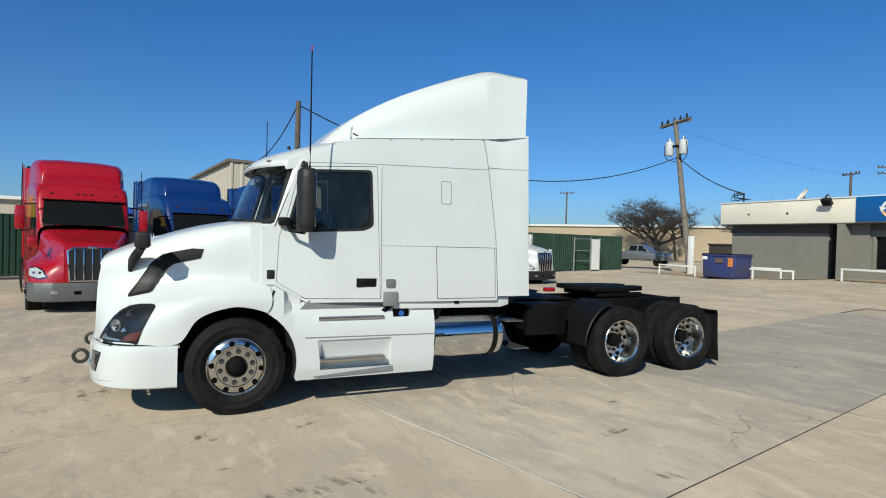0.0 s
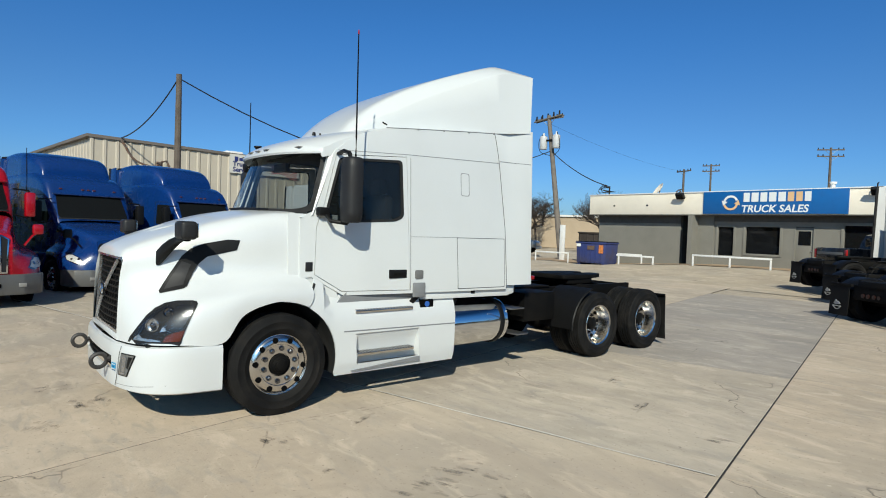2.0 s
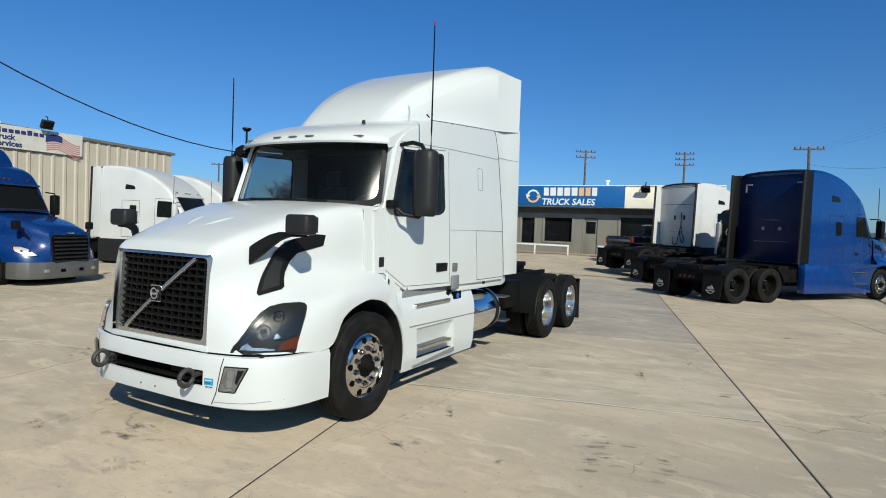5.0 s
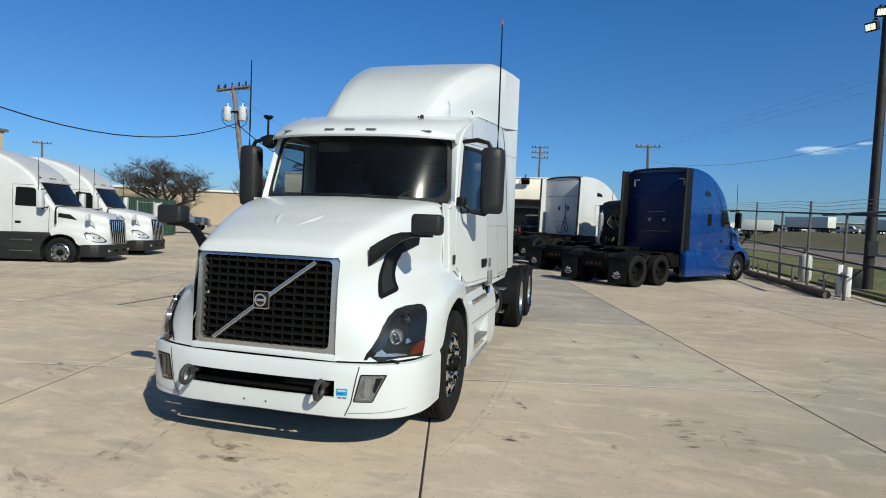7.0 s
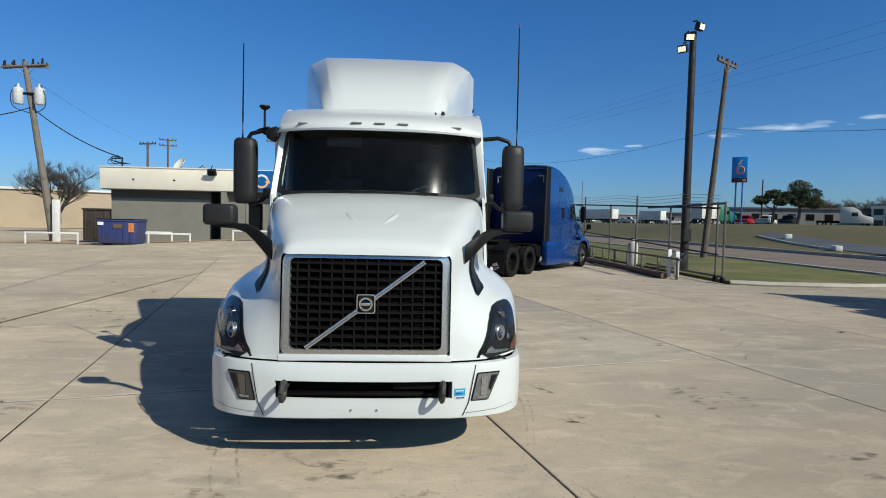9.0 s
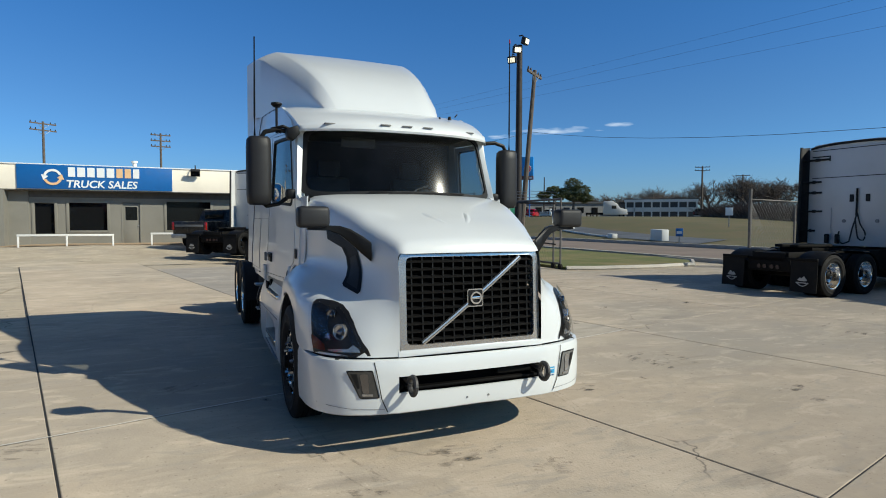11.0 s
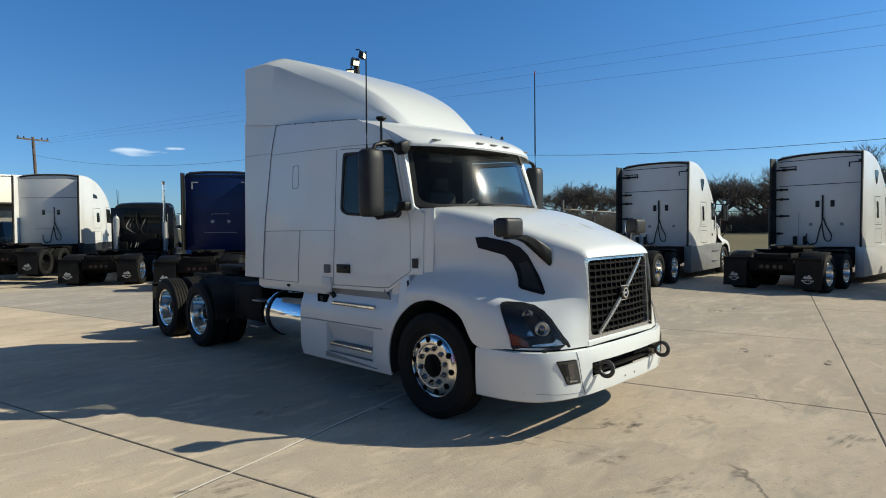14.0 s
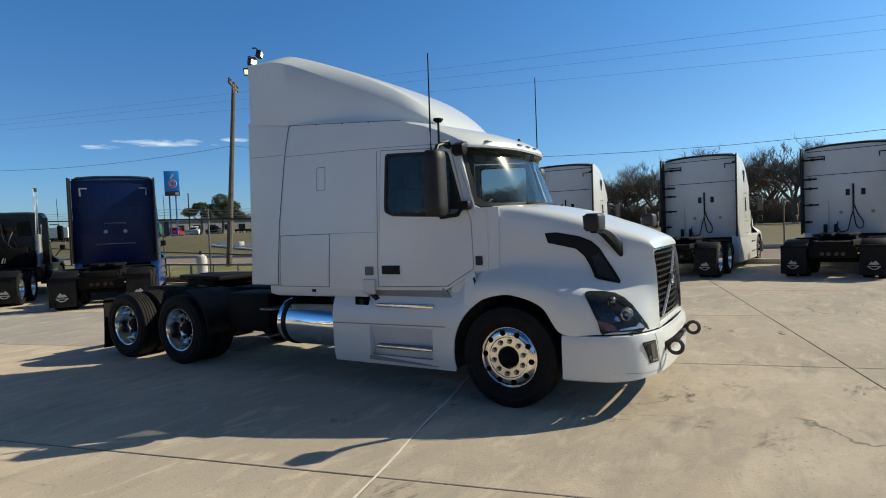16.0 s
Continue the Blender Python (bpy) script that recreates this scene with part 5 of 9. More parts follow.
    mir = part("door_mirror", mb if s > 0 else flipped(mb), DGREY, truck, "tall black door mirror", 1.0)
    mb = bmesh.new()
    box(mb, -0.683, -0.674, 1.275, 1.455, 1.95, 2.50, 0.004)
    part("mirror_glass", mb if s > 0 else flipped(mb), CHROME, mir)
    mb = bmesh.new()
    tube(mb, [(-0.62, 1.05, 2.615), (-0.60, 1.2, 2.63), (-0.60, 1.31, 2.60), (-0.60, 1.35, 2.53)], 0.022, 8)
    part("mirror_arm", mb if s > 0 else flipped(mb), PLASTIC, mir)
    mb = bmesh.new()
    tube(mb, [(-0.45, 1.08, 2.0), (-0.47, 1.2, 1.905), (-0.60, 1.30, 1.885), (-0.60, 1.35, 1.93)], 0.02, 8)
    box(mb, -0.50, -0.37, 1.05, 1.14, 1.955, 2.045, 0.02)
    part("mirror_arm", mb if s > 0 else flipped(mb), PLASTIC, mir)
    mb = bmesh.new()
    top = 3.77 if s > 0 else 3.50
    tube(mb, [(-0.62, 1.40, 2.54), (-0.62, 1.40, 2.75), (-0.615, 1.395, top)], [0.012, 0.009, 0.006], 6)
    an = part("antenna", mb if s > 0 else flipped(mb), FRAME, mir, "thin whip antenna")
    if s > 0:
        mb = bmesh.new()
        cyl(mb, (-0.615, 1.395, top), (-0.615, 1.395, top + 0.045), 0.009, 0.006, 8)
        part("antenna_tip", mb, REDLENS, an)

# camera puck and work lamp on the passenger mirror arm
bm = bmesh.new()
cyl(bm, (-0.65, -1.19, 2.60), (-0.65, -1.19, 2.87), 0.012, n=8)
cyl(bm, (-0.65, -1.19, 2.855), (-0.65, -1.19, 2.88), 0.03, 0.055, 14)
cyl(bm, (-0.65, -1.19, 2.88), (-0.65, -1.19, 2.895), 0.055, 0.05, 14)
tube(bm, [(-0.60, -1.05, 2.63), (-0.575, -1.14, 2.66), (-0.60, -1.24, 2.64), (-0.57, -1.16, 2.60)], 0.017, 6)
part("satellite_puck", bm, PLASTIC, truck, "black puck aerial on a short mast")
bm = bmesh.new()
prism(bm, [(-1.13, 2.62), (-1.02, 2.66), (-1.0, 2.58), (-1.06, 2.51), (-1.12, 2.54)], -0.55, -0.42, "yz", 0.012)
part("look_down_mirror", bm, PLASTIC, truck)

# chassis fairing with its steps
SKIRT = [(-0.335, 1.315), (-0.235, 1.055)] + [(0.03 + 0.605 * math.cos(t), 0.50 + 0.605 * math.sin(t)) for t in np.linspace(math.radians(122), math.radians(195), 9)] + [(-0.575, 0.30), (-2.18, 0.30), (-2.19, 1.11), (-0.80, 1.12), (-0.665, 1.135)]
REC = [(-0.83, 0.40), (-1.655, 0.40), (-1.645, 0.725), (-0.80, 0.725)]


def skirt_y(x, z):
    return 1.205 - 0.10 * max(0.0, (z - 0.78) / 0.32) ** 2 * (0.25 if x > -0.5 else 1.0) - 0.03 * max(0.0, (0.42 - z) / 0.12)


def skirt_skin(outline, holes=(), depth=0.02, lift=0.0):
    bm = side_skin(outline, holes, depth, 0.0, 0.10)
    for v in bm.verts:
        off = v.co.y - y_side(v.co.x, v.co.z)
        v.co.y = skirt_y(v.co.x, v.co.z) + off + lift
    return bm


for s in (1, -1):
    fl = (lambda b: b) if s > 0 else flipped
    sk = part("chassis_fairing", fl(skirt_skin(SKIRT, [REC])), WHITE, truck, "white side fairing with two steps")
    bm = bmesh.new()
    prism(bm, [(1.198, 0.736), (1.12, 0.56), (1.11, 0.39), (1.085, 0.39), (1.085, 0.736)], -1.66, -0.80, "yz")
    box(bm, -0.83, -0.815, 1.105, 1.19, 0.40, 0.73)
    box(bm, -1.66, -1.65, 1.105, 1.19, 0.40, 0.73)
    part("step_recess", fl(bm), WHITE, sk)
    part("fairing_seam", fl(skirt_skin([(-0.66, 0.765), (-0.66, 0.753), (-2.18, 0.735), (-2.18, 0.747)], (), 0.005, 0.003)), GREYGAP, sk)
    part("fender_seam", fl(skirt_skin([(-0.325, 1.275), (-0.235, 1.055), (-0.255, 1.045), (-0.345, 1.26)], (), 0.005, 0.004)), SEAM, sk)
    for nm, x0, x1, z, y1 in (("lower_step", -1.57, -0.83, 0.485, 1.215), ("upper_step", -1.55, -0.80, 0.94, 1.20), ("kick_plate", -1.66, -0.76, 0.355, 1.21)):
        bm = bmesh.new()
        if nm == "kick_plate":
            prism(bm, [(x0, z - 0.005), (x1, z - 0.02), (x0, z + 0.045)], 1.17, y1)
            part(nm, fl(bm), GREYGAP, sk)
            continue
        box(bm, x0, x1, y1 - 0.13, y1, z, z + 0.035, 0.006)
        st = part(nm, fl(bm), ALU, sk, "ribbed aluminium step")
        bm = bmesh.new()
        for i in range(20):
            x = x0 + 0.02 + i * (x1 - x0 - 0.04) / 19
            box(bm, x - 0.010, x + 0.010, y1 - 0.12, y1 + 0.003, z + 0.028, z + 0.04)
        part("step_ribs", fl(bm), ALUD, st)
    bm = bmesh.new()
    prism(bm, rounded([(-1.67, 0.935), (-1.86, 0.945), (-1.86, 1.045), (-1.67, 1.045)], 0.02), 1.08, 1.176)
    cap = part("filler_recess", fl(bm), DARKHOLE, sk)
    bm = bmesh.new()
    cyl(bm, (-1.765, 1.15, 0.99), (-1.765, 1.184, 0.99), 0.033, n=16)
    part("filler_cap", fl(bm), mat("blue_cap", (0.03, 0.12, 0.45), 0.4) if s > 0 else PLASTIC, cap, "blue filler cap" if s > 0 else "")
    bm = bmesh.new()
    prism(bm, [(-1.53, 1.03), (-1.60, 1.075), (-1.66, 1.06), (-1.58, 1.0)], 1.08, 1.16, bevel=0.006)
    part("step_bracket", fl(bm), PLASTIC, sk)
    bm = bmesh.new()
    box(bm, -1.845, -1.80, 1.155, 1.172, 1.10, 1.145, 0.005)
    part("sill_plug", fl(bm), PLASTIC, truck)
    bm = bmesh.new()
    box(bm, -2.51, -2.45, 1.176, 1.19, 1.085, 1.12, 0.005)
    part("sill_plug", fl(bm), PLASTIC, truck)
    # fuel tank
    bm = bmesh.new()
    lathe(bm, [(0.0, -2.17), (0.25, -2.17), (0.285, -2.19), (0.292, -2.22), (0.292, -3.14), (0.285, -3.17), (0.25, -3.19), (0.0, -3.19)], 40, "x", (0, 0.86, 0.675))
    bmesh.ops.recalc_face_normals(bm, faces=bm.faces[:])
    tank = part("fuel_tank", fl(bm), CHROME, truck, "polished cylindrical fuel tank")
    for x in (-2.19, -3.06):
        bm = bmesh.new()
        lathe(bm, [(0.294, x - 0.035), (0.302, x - 0.03), (0.302, x + 0.03), (0.294, x + 0.035)], 40, "x", (0, 0.86, 0.675))
        part("tank_strap", fl(bm), PLASTIC, tank)
    bm = bmesh.new()
    cyl(bm, (-2.28, 0.98, 0.94), (-2.28, 1.03, 1.03), 0.065, 0.065, 16)
    part("tank_cap", fl(bm), PLASTIC, tank)
    bm = bmesh.new()
    box(bm, -3.46, -3.22, 0.55, 1.16, 0.83, 0.85, 0.004)
    part("deck_step", fl(bm), ALUD, truck)
    bm = bmesh.new()
    box(bm, -3.58, -3.36, 0.60, 1.13, 0.47, 0.49, 0.004)
    part("deck_step", fl(bm), ALUD, truck)
    # front fender lining and the arch edge
    bm = bmesh.new()
    arc = [(0.03 + 0.60 * math.cos(t), 0.50 + 0.60 * math.sin(t)) for t in np.linspace(math.radians(-12), math.radians(196), 26)]
    loft(bm, [[(x, 1.19, z) for x, z in arc], [(x, 0.62, z) for x, z in arc]])
    part("wheel_lining", fl(bm), SEAM, truck)
    # quarter fender and mud flap
    bm = bmesh.new()
    arc = [(-5.1 + 0.66 * math.cos(t), 0.49 + 0.60 * math.sin(t)) for t in np.linspace(math.radians(-2), math.radians(72), 10)]
    loft(bm, [[(x, 0.58, z) for x, z in arc], [(x, 1.20, z) for x, z in arc], [(x - 0.01, 1.215, z - 0.01) for x, z in arc]])
    bmesh.ops.recalc_face_normals(bm, faces=bm.faces[:])
    grown(bm, 0.012)
    part("quarter_fender", fl(bm), PLASTIC, truck)
    bm = bmesh.new()
    rows = [[(-7.02 - 0.05 * (1 - t) ** 2 + 0.0, y, 0.10 + 0.75 * t) for y in (0.62, 0.9, 1.19)] for t in np.linspace(0, 1, 6)]
    loft(bm, rows)
    bmesh.ops.recalc_face_normals(bm, faces=bm.faces[:])
    grown(bm, 0.012)
    part("mud_flap", fl(bm), RUBBER, truck, "black rubber mud flap")
    bm = bmesh.new()
    cyl(bm, (-6.98, 0.40, 0.87), (-6.98, 1.20, 0.87), 0.018, n=8)
    part("flap_bracket", fl(bm), FRAME, truck)
    # frame rail
    bm = bmesh.new()
    box(bm, -7.0, 0.9, 0.39, 0.47, 0.76, 1.02, 0.008)
    part("frame_rail", fl(bm), FRAME, truck)
    wheel(truck, 0.03, s * 1.065, s, True, 0.492, 12, single=True)
    wheel(truck, -5.11, s * 1.075, s, False, 0.492, 25, single=True)
    wheel(truck, -6.42, s * 1.075, s, False, 0.492, 55, single=True)

for x in (0.03, -5.11, -6.42):
    bm = bmesh.new()
    cyl(bm, (x, -0.95, 0.47), (x, 0.95, 0.47), 0.075, n=12)
    part("axle", bm, FRAME, truck)
for x in (-5.11, -6.42):
    bm = bmesh.new()
    bmesh.ops.create_uvsphere(bm, u_segments=14, v_segments=8, radius=0.24, matrix=Matrix.Translation((x, 0.0, 0.5)))
    part("differential", bm, FRAME, truck)
for nm, lim in (("deck_plate", (-4.75, -3.30, -0.50, 0.50, 1.02, 1.045)), ("chassis_box", (-4.25, -3.45, -1.02, -0.5, 0.52, 1.02)), ("chassis_box", (-4.25, -3.62, 0.5, 1.02, 0.62, 1.02)), ("gearbox", (-3.35, -0.6, -0.42, 0.42, 0.45, 1.02))):
    bm = bmesh.new()
    box(bm, *lim, 0.01)
    part(nm, bm, FRAME, truck)
for y in (-0.62, 0.62):
    bm = bmesh.new()
    cyl(bm, (-4.9, y, 0.72), (-6.6, y, 0.72), 0.12, n=12)
    part("equaliser", bm, FRAME, truck)
for x in (-3.7, -4.4, -5.0, -5.8, -6.5, -6.95):
    bm = bmesh.new()
    box(bm, x - 0.04, x + 0.04, -0.4, 0.4, 0.78, 1.0, 0.005)
    part("crossmember", bm, FRAME, truck)
bm = bmesh.new()
prism(bm, rounded([(-5.15, 0.46), (-5.9, 0.44), (-6.35, 0.30), (-6.35, 0.09), (-5.95, 0.06), (-5.95, -0.06), (-6.35, -0.09), (-6.35, -0.30), (-5.9, -0.44), (-5.15, -0.46)], 0.06, 3), 1.12, 1.19, "xy", 0.012)
box(bm, -5.95, -5.3, -0.42, 0.42, 1.04, 1.12, 0.01)
part("fifth_wheel", bm, FRAME, truck, "greasy fifth wheel plate")
bm = bmesh.new()
box(bm, -4.55, -4.38, 0.28, 0.36, 1.13, 1.19, 0.01)
part("rear_reflector", bm, REDLENS, truck)
for y, k in ((-0.2, 0.0), (0.0, 0.1), (0.2, 0.05)):
    bm = bmesh.new()
    tube(bm, spline([(-3.46, y, 1.7), (-3.6, y + 0.05, 1.35), (-3.85, y + k, 1.25), (-4.1, y, 1.10)], 12), 0.018, 6)
    part("air_line", bm, PLASTIC, truck)
# inside of the cab
bm = bmesh.new()
box(bm, -3.40, -3.30, -1.08, 1.08, 1.15, 3.05)
part("rear_wall", bm, WHITE2, truck)
bm = bmesh.new()
box(bm, -3.4, -0.3, -1.03, 1.03, 1.06, 1.12)
part("cab_floor", bm, INTERIOR, truck)
bm = bmesh.new()
box(bm, -1.68, -1.62, -1.08, 1.08, 1.12, 2.93)
part("cab_curtain", bm, INTERIOR, truck)
bm = bmesh.new()
box(bm, -1.62, -0.66, -0.92, 0.92, 2.67, 2.69)
part("headliner", bm, INTERIOR2, truck)
bm = bmesh.new()
prism(bm, [(-0.20, 1.2), (-0.15, 1.93), (-0.35, 1.985), (-0.62, 1.93), (-0.72, 1.7), (-0.62, 1.2)], -0.98, 0.98, bevel=0.02)
part("dashboard", bm, INTERIOR, truck)
bm = bmesh.new()
pts = [(-0.80 - 0.10 * math.sin(t), 0.48 + 0.22 * math.cos(t), 1.93 + 0.19 * math.sin(t)) for t in np.linspace(0, 2 * math.pi, 25)]
tube(bm, pts, 0.016, 6)
tube(bm, [(-0.80, 0.48, 1.93), (-0.62, 0.48, 1.85)], 0.04, 8)
tube(bm, [(-0.80, 0.28, 1.93), (-0.80, 0.68, 1.93)], 0.014, 5)
part("steering_wheel", bm, INTERIOR, truck)
for y in (0.5, -0.5):
    bm = bmesh.new()
    box(bm, -1.5, -1.02, y - 0.25, y + 0.25, 1.5, 1.66, 0.05)
    box(bm, -1.56, -1.42, y - 0.24, y + 0.24, 1.6, 2.25, 0.05)
    box(bm, -1.54, -1.44, y - 0.13, y + 0.13, 2.25, 2.45, 0.04)
    box(bm, -1.45, -1.1, y - 0.15, y + 0.15, 1.12, 1.5, 0.02)
    part("seat", bm, INTERIOR2, truck)
bm = bmesh.new()
box(bm, -0.66, -0.60, -0.55, -0.2, 2.50, 2.60, 0.01)
part("sun_blind", bm, INTERIOR2, truck)

# ---------------------------------------------------------------- the other tractors
STYLES = {
    # roof: (x, z) from the back of the sleeper to the foot of the windscreen; half: half width; hood: (x, z, half width)
    "smooth": dict(roof=[(-3.75, 3.93), (-3.0, 3.93), (-2.4, 3.83), (-1.8, 3.62), (-1.3, 3.33), (-0.95, 3.05), (-0.80, 2.80), (-0.55, 2.42), (-0.28, 2.02)],
                   half=[(-3.75, 1.22), (-2.2, 1.2), (-1.2, 1.13), (-0.5, 1.03), (-0.2, 0.98)],
                   hood=[(-0.35, 2.04, 1.0), (0.0, 2.0, 0.98), (0.5, 1.92, 0.90), (0.9, 1.85, 0.80), (1.15, 1.78, 0.70), (1.28, 1.70, 0.62)], grille="tall", lamp=[(0.72, 1.15), (0.80, 0.98), (1.04, 0.86), (1.26, 0.84), (1.29, 0.91), (1.14, 1.07), (0.90, 1.18)], rear=-6.65, back=-3.75),
    "stepped": dict(roof=[(-3.75, 3.30), (-1.9, 3.32), (-1.4, 3.25), (-1.0, 3.10), (-0.80, 2.90), (-0.70, 2.72), (-0.5, 2.38), (-0.25, 2.0)],
                    cap=[(-3.75, 3.90), (-3.2, 3.95), (-2.5, 3.92), (-2.0, 3.82), (-1.72, 3.66), (-1.52, 3.42), (-1.44, 3.10)], cap_half=[(-3.75, 1.20), (-2.4, 1.17), (-1.9, 1.08), (-1.44, 0.92)],
                    half=[(-3.75, 1.22), (-2.2, 1.2), (-1.2, 1.12), (-0.5, 1.02), (-0.2, 0.97)],
                    hood=[(-0.35, 2.0, 1.0), (0.0, 1.94, 0.98), (0.5, 1.83, 0.92), (0.9, 1.72, 0.84), (1.15, 1.63, 0.74), (1.27, 1.53, 0.66)], grille="wide", lamp=[(0.70, 1.17), (0.82, 1.03), (1.15, 0.90), (1.24, 0.93), (1.08, 1.08), (0.86, 1.17)], rear=-6.65, back=-3.75),
    "raised": dict(roof=[(-3.75, 3.93), (-3.2, 3.96), (-2.7, 3.90), (-2.2, 3.73), (-1.8, 3.50), (-1.4, 3.20), (-1.1, 2.95), (-0.85, 2.72), (-0.55, 2.38), (-0.25, 2.0)],
                   half=[(-3.75, 1.22), (-2.2, 1.2), (-1.2, 1.12), (-0.5, 1.02), (-0.2, 0.97)],
                   hood=[(-0.35, 2.0, 1.0), (0.0, 1.94, 0.98), (0.5, 1.83, 0.92), (0.9, 1.72, 0.84), (1.15, 1.63, 0.74), (1.27, 1.53, 0.66)], grille="wide", lamp=[(0.70, 1.17), (0.82, 1.03), (1.15, 0.90), (1.24, 0.93), (1.08, 1.08), (0.86, 1.17)], rear=-6.65, back=-3.75),
    "classic": dict(roof=[(-3.6, 3.18), (-1.8, 3.20), (-1.25, 3.12), (-0.95, 3.02), (-0.80, 2.88), (-0.72, 2.72), (-0.55, 2.38), (-0.36, 2.05)],
                    cap=[(-3.6, 3.80), (-2.6, 3.84), (-2.0, 3.80), (-1.6, 3.70), (-1.34, 3.52), (-1.22, 3.30), (-1.18, 3.05)], cap_half=[(-3.6, 1.18), (-2.2, 1.16), (-1.6, 1.06), (-1.18, 0.93)],
                    half=[(-3.6, 1.2), (-2.2, 1.18), (-1.2, 1.08), (-0.5, 1.0), (-0.2, 0.96)],
                    hood=[(-0.42, 2.03, 0.98), (0.0, 1.93, 0.90), (0.5, 1.80, 0.78), (0.9, 1.72, 0.66), (1.2, 1.66, 0.58), (1.30, 1.60, 0.55)], grille="bars", lamp=[(0.72, 1.10), (0.80, 0.92), (1.16, 0.85), (1.25, 0.90), (1.12, 1.05), (0.92, 1.12)], rear=-6.5, back=-3.6),
    "day": dict(roof=[(-1.72, 2.92), (-1.4, 3.0), (-1.0, 2.98), (-0.80, 2.82), (-0.6, 2.45), (-0.36, 2.05)],
                half=[(-1.72, 1.08), (-1.2, 1.08), (-0.5, 1.0), (-0.2, 0.96)],
                hood=[(-0.42, 2.03, 0.98), (0.0, 1.93, 0.90), (0.5, 1.80, 0.78), (0.9, 1.70, 0.68), (1.2, 1.6, 0.6), (1.30, 1.5, 0.55)], grille="bars", lamp=[(0.80, 1.05), (0.88, 0.90), (1.16, 0.86), (1.21, 0.90), (1.10, 1.02), (0.94, 1.075)], rear=-5.55, back=-1.72),
}
DULLRED = mat("dusty_red_lens", (0.030, 0.008, 0.006), 0.35, vary=0.3)
FLAPWHITE = mat("printed_white", (0.36, 0.36, 0.35), 0.6, vary=0.2)
CABLE = mat("black_cable", (0.02, 0.02, 0.02), 0.5)
MIRROR = mat("dusty_mirror", (0.07, 0.072, 0.075), 0.16, 1.0, vary=0.1)
STEELGREY = mat("dull_grey_bumper", (0.15, 0.15, 0.145), 0.4, 0.3, vary=0.2, scale=3)


def cab_loft(bm, roof, half, zb, n=34, crown=0.03, r=0.16):
    xs = np.linspace(roof[0][0], roof[-1][0], n)
    sm = spline([(x, z) for x, z in roof], 160)
    rows = []
    for x in xs:
        zt = float(np.interp(x, [p[0] for p in sm], [p[1] for p in sm]))
        w = bent(half, x)
        lean = 0.02 + 0.045 * max(0.0, zt - 2.6)
        rr = min(r, (zt - zb) * 0.3)
        wt = w - lean
        prof = [(w, zb), (w, zb + 0.5 * (min(zt, 2.2) - zb)), (w - 0.01, min(zt - rr, 2.2)), (wt, zt - rr)]
        for a in (25, 50, 75):
            t = math.radians(a)
            prof.append((wt - rr * (1 - math.cos(t)), zt - rr + rr * math.sin(t)))
        prof += [(wt - rr - 0.05, zt), (wt * 0.45, zt + crown), (0, zt + crown)]
        rows.append([(x, y, z) for y, z in prof])
    loft(bm, rows)
    bm.faces.new([bm.verts.new(p) for p in rows[0]] + [bm.verts.new((rows[0][0][0], 0, zb))])
    mirrored(bm)
    bmesh.ops.recalc_face_normals(bm, faces=bm.faces[:])


def hood_skin(profile):
    """The sculpted hood with its flared fenders, fitted to a profile of (x, top, half width); also its nose edge."""
    xs = [p[0] for p in profile]
    rows = []
    for r, row in enumerate(HOOD):
        line = []
        for k, (x, y, z) in enumerate(row):
            zt, w = float(np.interp(x, xs, [p[1] for p in profile])), float(np.interp(x, xs, [p[2] for p in profile]))
            zo, wo = HOOD[-1][k][2], HOOD[5][k][1]
            if z > 1.36:
                z = 1.36 + (z - 1.36) * max(0.08, (zt - 1.36) / (zo - 1.36))
            part_of = 1.0 if r >= 5 else 0.55 if r == 4 else 0.25 if r == 3 else 0.0
            if k == 0 and r < 5:
                part_of = 1.0
            y *= 1 + part_of * (min(w / wo, 1.04) - 1)
            line.append((x, y, z))
        rows.append(line)
    cols = list(zip(*[spline(r, 26) for r in rows]))
    grid = [spline(list(c), 22) for c in cols]
    bm = bmesh.new()
    loft(bm, grid)
    mirrored(bm)
    bmesh.ops.recalc_face_normals(bm, faces=bm.faces[:])
    return bm, BVHTree.FromBMesh(bm), grid[0]


LAMPPALE = mat("pale_lamp_reflector", (0.62, 0.62, 0.60), 0.25, 0.3, vary=0.4, scale=18, bump=0.3)


